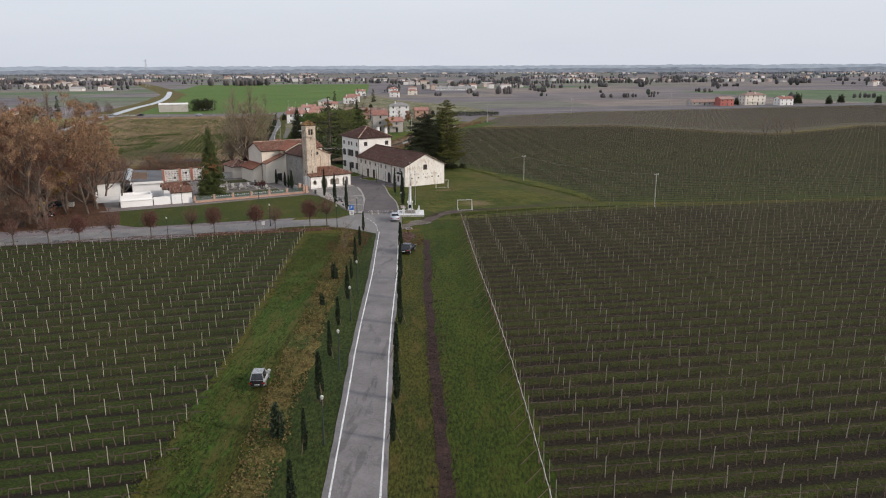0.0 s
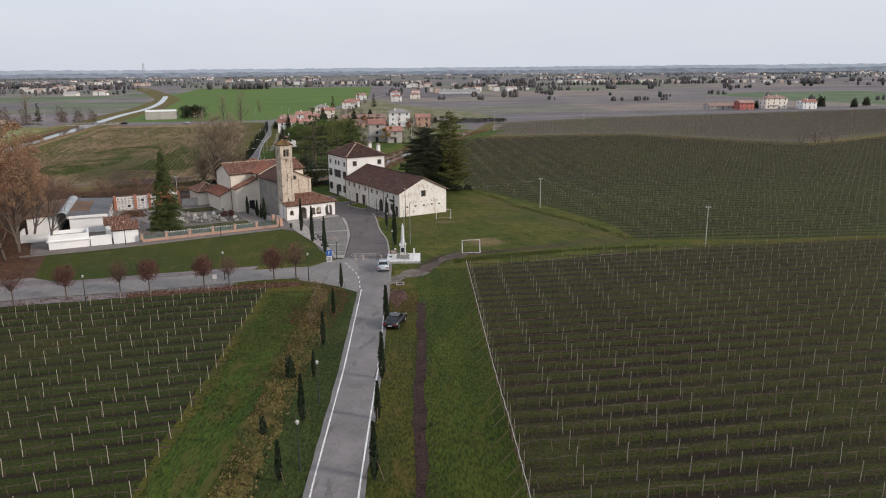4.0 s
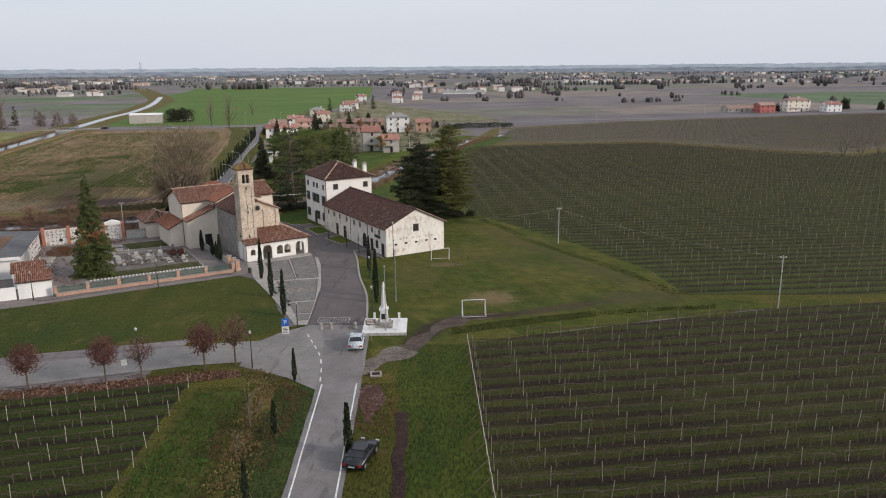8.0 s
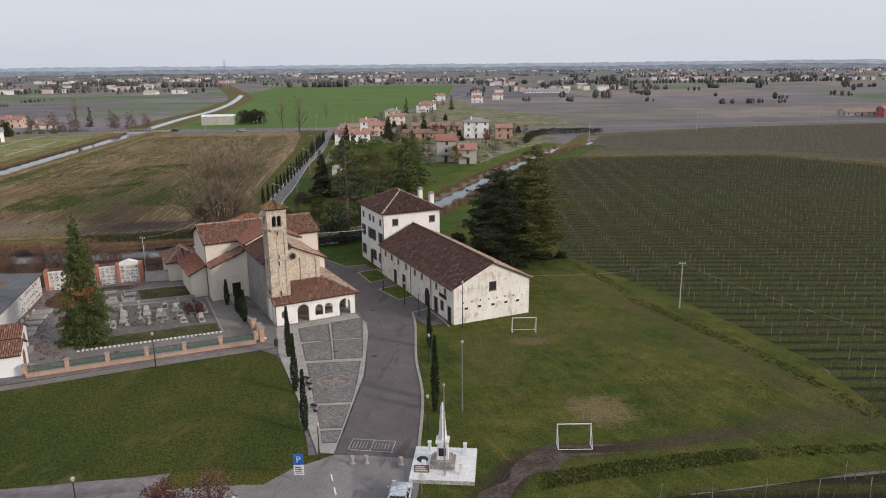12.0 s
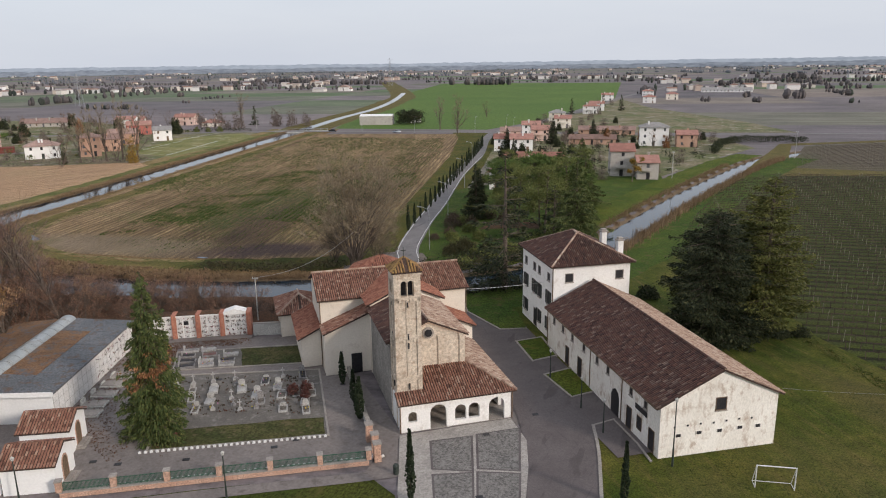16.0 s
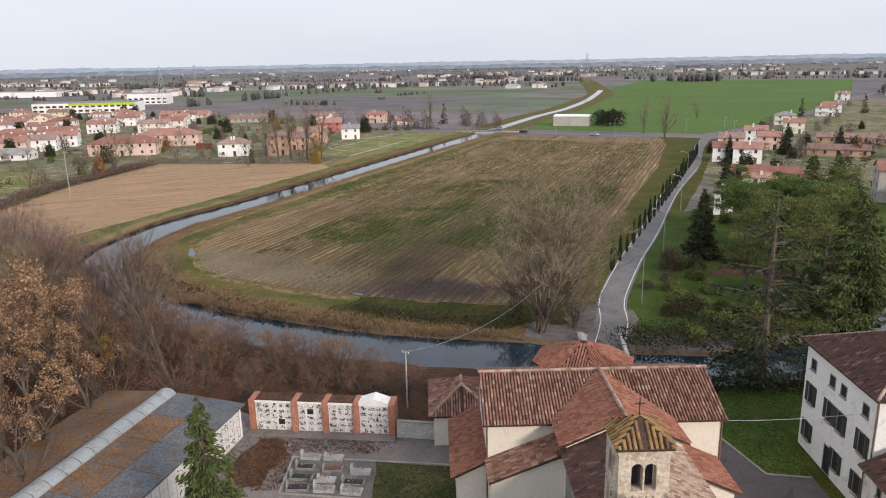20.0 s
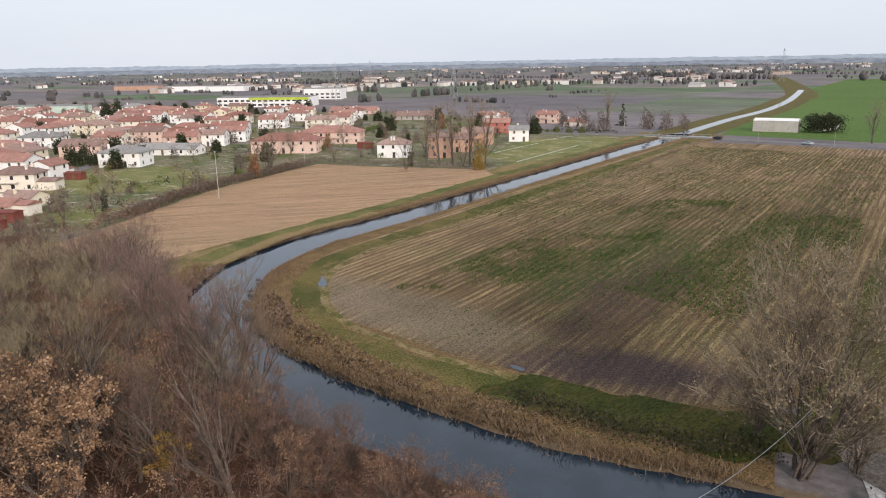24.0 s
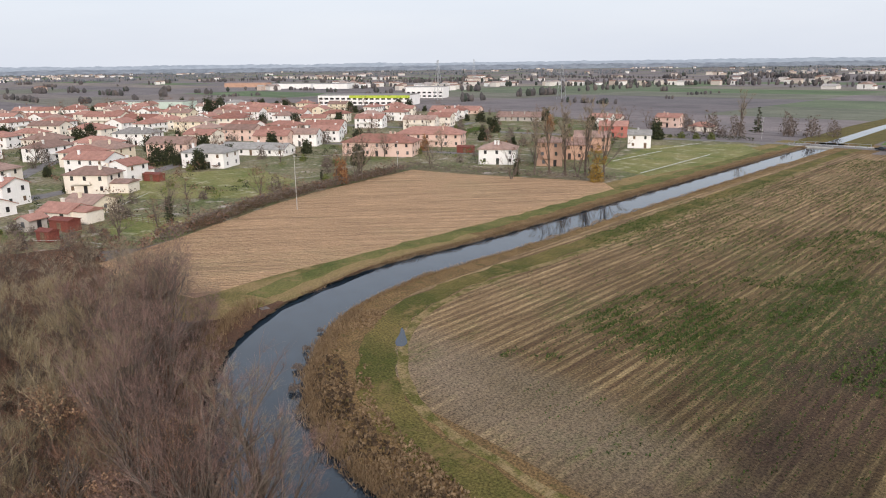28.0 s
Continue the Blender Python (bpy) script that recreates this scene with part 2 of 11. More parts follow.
def land_mat():
    """Open land: a patchwork of bare vineyards, stubble and winter crops; below the brink, river banks of dry reeds."""
    m, nt, p, vec = start_mat("open_land", 0.95, 0, 0.2)
    snap = nt.nodes.new("ShaderNodeVectorMath")
    snap.operation = "SNAP"
    snap.inputs[1].default_value = (230, 105, 100000)
    nt.links.new(mapped(nt, vec, -12), snap.inputs[0])
    v1 = nt.nodes.new("ShaderNodeTexWhiteNoise")
    v1.noise_dimensions = "2D"
    nt.links.new(snap.outputs[0], v1.inputs["Vector"])
    # field tones lifted to pale lilac-grey, distance haze mixed into them
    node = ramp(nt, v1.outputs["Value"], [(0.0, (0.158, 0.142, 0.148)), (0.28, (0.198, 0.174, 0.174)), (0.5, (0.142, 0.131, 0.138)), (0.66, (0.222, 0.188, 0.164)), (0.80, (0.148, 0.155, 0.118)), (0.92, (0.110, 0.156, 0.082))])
    n1, n2 = noise_tex(nt, vec, 0.02, 6, 0.65), noise_tex(nt, vec, 0.9, 6, 0.75)
    col = mixed(nt, 1.0, node, ramp(nt, n1, [(0.3, (0.7, 0.7, 0.72)), (0.7, (1.25, 1.22, 1.2))]), "MULTIPLY")
    lines = noise_tex(nt, mapped(nt, vec, -10, (0.02, 1.0, 1.0)), 0.45, 3, 0.6)
    col = mixed(nt, 1.0, col, ramp(nt, lines, [(0.3, (0.7, 0.7, 0.7)), (0.7, (1.3, 1.3, 1.3))]), "MULTIPLY")
    bank = mixed(nt, noise_tex(nt, vec, 0.35, 6, 0.7), (0.085, 0.062, 0.038), (0.20, 0.145, 0.092))
    xyz = nt.nodes.new("ShaderNodeSeparateXYZ")
    nt.links.new(vec, xyz.inputs[0])
    rng = nt.nodes.new("ShaderNodeMapRange")
    rng.inputs["From Min"].default_value, rng.inputs["From Max"].default_value = -0.08, -0.01
    rng.inputs["To Min"].default_value, rng.inputs["To Max"].default_value = 1.0, 0.0
    nt.links.new(xyz.outputs["Z"], rng.inputs["Value"])
    col = mixed(nt, rng.outputs[0], col, bank)
    col = mixed(nt, 1.0, col, ramp(nt, n2, [(0.25, (0.6, 0.6, 0.6)), (0.75, (1.4, 1.4, 1.4))]), "MULTIPLY")
    nt.links.new(col, p.inputs["Base Color"])
    bumped(nt, p, n2, 0.6, 0.3)
    return m


def asphalt_mat(name, a, b, crack=(0.03, 0.03, 0.03)):
    m, nt, p, vec = start_mat(name, 0.85, 0, 0.3)
    n1, n2 = noise_tex(nt, vec, 0.3, 6, 0.7), noise_tex(nt, vec, 7, 6, 0.7)
    col = ramp(nt, n1, [(0.35, a), (0.65, b)])
    vor = nt.nodes.new("ShaderNodeTexVoronoi")
    vor.feature = "DISTANCE_TO_EDGE"
    vor.inputs["Scale"].default_value = 0.55
    warp = mixed(nt, 0.45, vec, nt.nodes.new("ShaderNodeTexNoise").outputs["Color"], "ADD")
    nt.links.new(warp, vor.inputs["Vector"])
    col = mixed(nt, ramp(nt, vor.outputs["Distance"], [(0.004, (0.22, 0.22, 0.22)), (0.014, (0, 0, 0))]), col, crack)
    patch = ramp(nt, noise_tex(nt, mapped(nt, vec, 3, (1.2, 0.25, 1)), 0.55, 3, 0.5), [(0.60, (0, 0, 0)), (0.64, (0.55, 0.55, 0.55))])
    col = mixed(nt, patch, col, tuple(0.62 * v for v in a))
    col = mixed(nt, 1.0, col, ramp(nt, n2, [(0.25, (0.75, 0.75, 0.75)), (0.75, (1.25, 1.25, 1.25))]), "MULTIPLY")
    nt.links.new(col, p.inputs["Base Color"])
    bumped(nt, p, n2, 0.2, 0.02)
    return m


def water_mat():
    m, nt, p, vec = start_mat("canal_water", 0.04, 0, 0.5)
    n = noise_tex(nt, vec, 0.25, 4, 0.5)
    nt.links.new(ramp(nt, n, [(0.35, (0.012, 0.022, 0.034)), (0.65, (0.022, 0.036, 0.052))]), p.inputs["Base Color"])
    p.inputs["IOR"].default_value = 1.48
    bumped(nt, p, noise_tex(nt, vec, 1.6, 3, 0.5), 0.05, 0.03)
    return m


LAND = land_mat()
LAWN = lawn_mat()
WATER = water_mat()
ASPHALT = asphalt_mat("worn_asphalt", (0.150, 0.139, 0.137), (0.215, 0.199, 0.196))
COURT = asphalt_mat("court_asphalt", (0.1053, 0.08924, 0.08832), (0.1363, 0.1168, 0.115))
SIDE = asphalt_mat("side_road_concrete", (0.18, 0.168, 0.160), (0.245, 0.230, 0.219))
LINE = surface("road_line_paint", (0.75, 0.75, 0.73), (0.62, 0.62, 0.60), (0.35, 0.34, 0.33), 0.8, 9, 0.7, 0.1)
GRASS = surface("lawn_grass", (0.032, 0.049, 0.009), (0.062, 0.066, 0.012), (0.100, 0.086, 0.026), 0.075, 5.5, 0.95, 0.6, 0.08, spec=0.15, grain=0.52, size=(1, 0.55, 1))
VERGE = surface("verge_grass", (0.05016, 0.0616, 0.00968), (0.09416, 0.08272, 0.01672), (0.1294, 0.09152, 0.02816), 0.13, 4.5, 0.95, 0.9, 0.14, spec=0.15, grain=0.62)
VERGE_ROAD = surface("mown_verge", (0.0297, 0.0396, 0.0063), (0.0648, 0.0603, 0.0108), (0.0999, 0.0711, 0.0207), 0.16, 5, 0.95, 0.9, 0.14, spec=0.15, grain=0.55, size=(1, 0.35, 1))
LUSH_ROAD = surface("lush_verge", (0.0273, 0.043, 0.0054), (0.0483, 0.06364, 0.009), (0.0693, 0.06192, 0.0126), 0.25, 5, 0.95, 0.9, 0.14, spec=0.15, grain=0.55, size=(1, 0.3, 1))
PLOTGRASS = surface("thin_winter_turf", (0.040, 0.050, 0.016), (0.082, 0.076, 0.030), (0.135, 0.105, 0.060), 0.35, 5, 0.95, 0.7, 0.08, spec=0.15, grain=0.5)
# garden grass coloured dark for the tree shade over it
SHADELAWN = surface("shade_toned_grass", (0.034, 0.066, 0.010), (0.070, 0.098, 0.016), (0.096, 0.078, 0.030), 0.14, 4.5, 0.95, 0.8, 0.12, spec=0.15, grain=0.6)
LUSH = surface("lush_grass", (0.050, 0.080, 0.010), (0.089, 0.107, 0.015), (0.121, 0.107, 0.023), 0.12, 4.5, 0.95, 0.8, 0.12, spec=0.15, grain=0.62)
DRYMIX = surface("yellowed_verge", (0.042, 0.056, 0.012), (0.135, 0.104, 0.034), (0.085, 0.078, 0.022), 0.4, 5, 0.95, 0.7, 0.12, spec=0.15, lo=0.42, hi=0.56, grain=0.5, size=(1, 0.4, 1))
VERGE_DARK = surface("shaded_verge", (0.022, 0.036, 0.008), (0.040, 0.054, 0.012), (0.075, 0.064, 0.022), 0.2, 5, 0.95, 0.9, 0.14, spec=0.15, grain=0.55, size=(1, 0.4, 1), cover=0.58)
VERGE_BRIGHT = surface("bright_verge", (0.02464, 0.05808, 0.00704), (0.05104, 0.07304, 0.01144), (0.088, 0.0748, 0.02112), 0.22, 5, 0.95, 0.9, 0.14, spec=0.15, grain=0.6, size=(1, 0.22, 1), cover=0.48)
BANKGREEN = surface("green_bank_strip", (0.075, 0.078, 0.019), (0.153, 0.120, 0.041), (0.215, 0.149, 0.067), 0.07, 4, 0.95, 0.9, 0.15, spec=0.15, lo=0.42, hi=0.58, grain=0.5)
STRIPGREEN = surface("grassy_field_margin", (0.082, 0.098, 0.026), (0.150, 0.140, 0.048), (0.235, 0.170, 0.082), 0.10, 4, 0.95, 0.9, 0.15, spec=0.15, lo=0.40, hi=0.60, grain=0.5)
BANKMIX = surface("patchy_bank_grass", (0.114, 0.105, 0.033), (0.240, 0.175, 0.080), (0.312, 0.206, 0.112), 0.10, 4, 0.95, 0.9, 0.15, spec=0.15, lo=0.36, hi=0.54, grain=0.5)
TAR = surface("tar_patch", (0.115, 0.108, 0.111), (0.169, 0.159, 0.159), (0.230, 0.216, 0.216), 0.6, 7, 0.85, 0.15, grain=0.25)
CROP = surface("winter_wheat", (0.081, 0.139, 0.032), (0.105, 0.163, 0.038), None, 0.01, 0.6, 0.95, 0.4, 0.2, spec=0.15)
SOIL = surface("dark_soil", (0.021, 0.011, 0.009), (0.043, 0.022, 0.017), (0.067, 0.035, 0.028), 0.5, 4, 0.95, 0.9, 0.12)
WORN = surface("worn_lawn", (0.098, 0.092, 0.024), (0.240, 0.175, 0.086), (0.286, 0.219, 0.121), 0.5, 5, 0.95, 0.5, 0.06, spec=0.15, lo=0.42, hi=0.58, grain=0.4)
STONY = surface("stony_track", (0.104, 0.08424, 0.0702), (0.176, 0.1482, 0.1248), (0.232, 0.2067, 0.1833), 0.4, 4, 0.9, 0.9, 0.1, grain=0.45)
MUD = surface("muddy_track", (0.0506, 0.03465, 0.028), (0.0935, 0.0672, 0.052), (0.143, 0.1103, 0.088), 0.35, 3, 0.8, 0.9, 0.12)
BANKDRY = surface("dry_bank_grass", (0.134, 0.087, 0.040), (0.211, 0.134, 0.063), (0.070, 0.069, 0.021), 0.22, 4, 0.95, 0.9, 0.15, spec=0.15, grain=0.55)
# leaf colour, darkened further for the shade on the wood floor
LEAFLITTER = surface("leaf_litter", (0.06364, 0.03182, 0.01892), (0.1084, 0.05332, 0.02838), (0.03784, 0.0301, 0.01376), 0.25, 4, 0.95, 0.9, 0.12, grain=0.5)
MWHITE = surface("clean_white_render", (0.82, 0.82, 0.81), (0.88, 0.88, 0.87), (0.74, 0.73, 0.71), 0.3, 5, 0.85, 0.05, grain=0.04, cover=0.6)
VINE_LEFT = rows_mat("vineyard_soil", 15.5, 2.9, (0.0189, 0.01285, 0.008316), (0.03024, 0.04309, 0.006048), (0.04536, 0.04234, 0.009072), 0.42, phase=-2 * math.pi * 69.153 / 2.9, ripple=1.2, bands=(0.04, 0.26))
VINE_RIGHT = rows_mat("vineyard_soil_brown", 9.0, 2.585, (0.022, 0.0154, 0.00924), (0.03872, 0.044, 0.008624), (0.044, 0.04576, 0.011), 0.55, phase=-2 * math.pi * 50.86 / 2.585, ripple=1.0, bands=(0.22, 0.58))
VINE_NE = rows_mat("vineyard_grass", 6.0, 2.6, (0.0207, 0.02071, 0.00884), (0.04879, 0.0614, 0.01224), (0.0547, 0.06069, 0.01632), 0.35, phase=-2 * math.pi * 165.93 / 2.6, ripple=0.8, bands=(0.10, 0.38))
STUBBLE = stubble_mat()
TILLED = rows_mat("tilled_field", 62.0, 0.9, (0.315, 0.202, 0.122), (0.485, 0.325, 0.200), (0.360, 0.272, 0.152), 0.35, 0.06, 0.9, ripple=9.0)
BROWNLAND = rows_mat("bare_vineyard", 10.0, 4.0, (0.075, 0.062, 0.045), (0.131, 0.110, 0.077), (0.092, 0.095, 0.047), 0.5, streak=0.02)
PAVING = surface("cemetery_paving", (0.173, 0.152, 0.142), (0.215, 0.188, 0.175), (0.131, 0.110, 0.100), 0.3, 3, 0.85, 0.2, grain=0.14)
GRAVEL = surface("plot_gravel", (0.115, 0.103, 0.092), (0.165, 0.150, 0.134), (0.25, 0.232, 0.213), 0.3, 7, 0.9, 0.3, 0.02, grain=0.2)
COBBLE = surface("grey_cobbles", (0.150, 0.140, 0.131), (0.190, 0.178, 0.167), (0.24, 0.228, 0.214), 0.35, 5, 0.85, 0.6, 0.03, grain=0.5)
BANDS = surface("court_stone_bands", (0.3008, 0.2752, 0.2522), (0.3904, 0.361, 0.3302), (0.2432, 0.2214, 0.2022), 0.5, 6, 0.85, 0.2, grain=0.22)
SLABS = surface("pale_stone_slabs", (0.28, 0.25, 0.225), (0.34, 0.31, 0.28), (0.23, 0.205, 0.185), 0.4, 6, 0.8, 0.2, grain=0.2)
CREAM = surface("cream_plaster", (0.70, 0.63, 0.535), (0.77, 0.705, 0.615), (0.62, 0.545, 0.46), 0.25, 5, 0.9, 0.1, grain=0.06, cover=0.58)
WHITE = surface("white_plaster", (0.76, 0.745, 0.72), (0.83, 0.815, 0.79), (0.64, 0.61, 0.57), 0.35, 5, 0.9, 0.15, grain=0.08)
OLDWHITE = surface("peeling_limewash", (0.70, 0.665, 0.61), (0.81, 0.785, 0.735), (0.46, 0.375, 0.305), 0.32, 6, 0.92, 0.3, grain=0.10, size=(1, 1, 0.6), cover=0.52)
TOWERSTONE = surface("weathered_stone_and_brick", (0.475, 0.395, 0.315), (0.60, 0.52, 0.425), (0.37, 0.275, 0.205), 0.55, 4.5, 0.92, 0.45, grain=0.24, cover=0.53)
BRICKOLD = surface("old_brick", (0.42, 0.29, 0.21), (0.52, 0.40, 0.31), (0.33, 0.22, 0.16), 0.8, 9, 0.92, 0.4, grain=0.25)
GREYSTONE = surface("grey_rubble", (0.24, 0.22, 0.20), (0.33, 0.31, 0.28), (0.17, 0.155, 0.14), 0.7, 6, 0.92, 0.5)
DARK = surface("dark_opening", (0.020, 0.020, 0.024), (0.032, 0.030, 0.032), None, 0.5, 5, 0.5, 0.0)
SHUTTER = surface("dark_green_shutter", (0.035, 0.042, 0.038), (0.055, 0.060, 0.055), None, 0.8, 8, 0.6, 0.1)
WOOD = surface("old_wood", (0.13, 0.085, 0.055), (0.19, 0.135, 0.09), None, 1.5, 12, 0.85, 0.2)
TILE_CHURCH = pieces("church_roof_tile", [(0.14, 0.068, 0.050), (0.22, 0.105, 0.074), (0.30, 0.155, 0.108), (0.26, 0.125, 0.088), (0.40, 0.28, 0.21)])
# pale ridge-cap tile, also used to colour roof slopes as sunlit
TILE_PALE = pieces("pale_and_sunlit_roof_tile", [(0.20, 0.125, 0.095), (0.31, 0.205, 0.155), (0.38, 0.275, 0.21), (0.45, 0.36, 0.29)])
TILE_MOSS = pieces("mossy_roof_tile", [(0.12, 0.070, 0.040), (0.27, 0.155, 0.060), (0.34, 0.22, 0.080), (0.22, 0.115, 0.065)])
# deck under the tiles, coloured dark for the shade between them
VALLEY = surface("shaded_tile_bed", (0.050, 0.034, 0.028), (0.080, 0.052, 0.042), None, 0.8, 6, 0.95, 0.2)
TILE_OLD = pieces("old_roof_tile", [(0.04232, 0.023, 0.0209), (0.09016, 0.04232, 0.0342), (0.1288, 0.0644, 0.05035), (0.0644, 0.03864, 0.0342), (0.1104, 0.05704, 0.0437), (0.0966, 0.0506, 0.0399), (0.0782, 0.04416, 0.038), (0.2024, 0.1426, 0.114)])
TILE_RED = pieces("red_roof_tile", [(0.20, 0.080, 0.055), (0.28, 0.115, 0.076), (0.35, 0.165, 0.11)])
OLIVE = surface("mown_winter_grass", (0.095, 0.086, 0.027), (0.134, 0.106, 0.037), (0.168, 0.113, 0.051), 0.15, 4, 0.95, 0.8, 0.12, spec=0.15, grain=0.55)
GARDENGRASS = surface("garden_grass", (0.1224, 0.143, 0.04095), (0.2376, 0.2145, 0.0903), (0.432, 0.3861, 0.2835), 0.06, 2, 0.95, 0.6, 0.1, spec=0.15, grain=0.4)
GARDENS = surface("garden_ground", (0.0975, 0.1176, 0.042), (0.2145, 0.18, 0.1176), (0.429, 0.372, 0.336), 0.06, 1.2, 0.95, 0.8, 0.12, spec=0.15, grain=0.55)
BRICK = surface("orange_brick", (0.43, 0.26, 0.19), (0.50, 0.33, 0.25), (0.36, 0.26, 0.21), 0.8, 8, 0.9, 0.3)
METAL = surface("galvanised_metal", (0.40, 0.41, 0.42), (0.50, 0.51, 0.52), None, 1.2, 8, 0.45, 0.05, metal=0.8, grain=0.12)
CONCRETE = surface("concrete", (0.40, 0.39, 0.37), (0.50, 0.49, 0.46), (0.30, 0.29, 0.27), 0.8, 7, 0.9, 0.2)
MARBLE = surface("white_marble", (0.66, 0.65, 0.64), (0.76, 0.75, 0.74), (0.52, 0.51, 0.50), 0.8, 7, 0.4, 0.05, grain=0.12)
IRON = surface("dark_green_iron", (0.030, 0.040, 0.034), (0.045, 0.055, 0.048), None, 2, 9, 0.6, 0.1)
BARK = surface("bark", (0.085, 0.066, 0.052), (0.15, 0.12, 0.10), None, 1.0, 9, 0.95, 0.5)
# darkest twig tone also paints the shady gaps in the wood
TWIG = pieces("bare_twigs", [(0.055, 0.030, 0.021), (0.165, 0.094, 0.066), (0.30, 0.178, 0.126)], 0.9, 0)
TWIG_OLIVE = pieces("olive_shoots", [(0.165, 0.132, 0.078), (0.26, 0.212, 0.132), (0.36, 0.30, 0.20)], 0.9, 0)
TWIG_MAUVE = pieces("mauve_twigs", [(0.085, 0.052, 0.044), (0.205, 0.132, 0.112), (0.31, 0.212, 0.182)], 0.9, 0)
TWIG_PALE = pieces("pale_twigs", [(0.17, 0.135, 0.095), (0.24, 0.195, 0.14), (0.30, 0.25, 0.18)], 0.9, 0)
WILLOW = pieces("willow_shoots", [(0.166, 0.120, 0.071), (0.244, 0.182, 0.108), (0.312, 0.240, 0.150)], 0.9, 0)
FALLEN = pieces("fallen_leaves", [(0.072, 0.03536, 0.02176), (0.1224, 0.05984, 0.034), (0.1656, 0.0884, 0.051)], 0.9, 0)
LEAF_BROWN = pieces("rust_leaves", [(0.131, 0.058, 0.029), (0.235, 0.108, 0.047), (0.359, 0.186, 0.085)], 0.8, 0)
LEAF_RUST = pieces("dark_rust_leaves", [(0.070, 0.036, 0.026), (0.130, 0.062, 0.040), (0.215, 0.105, 0.060)], 0.8, 0)
LEAF_DULL = pieces("withered_leaves", [(0.110, 0.068, 0.045), (0.185, 0.115, 0.076), (0.25, 0.165, 0.11)], 0.8, 0)
LEAF_OAK = pieces("tan_oak_leaves", [(0.155, 0.085, 0.048), (0.29, 0.175, 0.100), (0.42, 0.275, 0.168)], 0.8, 0)
LEAF_RED = pieces("dark_red_leaves", [(0.07225, 0.0272, 0.0255), (0.1105, 0.044, 0.0357), (0.153, 0.068, 0.051)], 0.8, 0)
LEAF_YELLOW = pieces("yellow_leaves", [(0.225, 0.137, 0.026), (0.315, 0.194, 0.038), (0.180, 0.122, 0.030)], 0.8, 0)
LEAF_CYPRESS = pieces("cypress_leaves", [(0.016, 0.026, 0.014), (0.028, 0.042, 0.020), (0.044, 0.058, 0.026)], 0.8, 0)
LEAF_FIR = pieces("fir_needles", [(0.036, 0.0576, 0.0176), (0.0696, 0.0936, 0.0264), (0.126, 0.1344, 0.0396)], 0.8, 0)
LEAF_CEDAR = pieces("cedar_needles", [(0.014, 0.022, 0.012), (0.030, 0.040, 0.017), (0.066, 0.068, 0.028)], 0.8, 0)
# golden-green needles, with the sunlit side of the cedars put into their colour
LEAF_GOLD = pieces("sunlit_golden_needles", [(0.050, 0.062, 0.016), (0.105, 0.112, 0.028), (0.175, 0.165, 0.045)], 0.8, 0)
LEAF_PINE_BRIGHT = pieces("bright_pine_needles", [(0.0435, 0.0784, 0.02), (0.0841, 0.1288, 0.03), (0.1334, 0.1792, 0.045)], 0.8, 0)
LEAF_PINE = pieces("pine_needles", [(0.065, 0.0884, 0.0264), (0.117, 0.1378, 0.0384), (0.195, 0.195, 0.0576)], 0.8, 0)


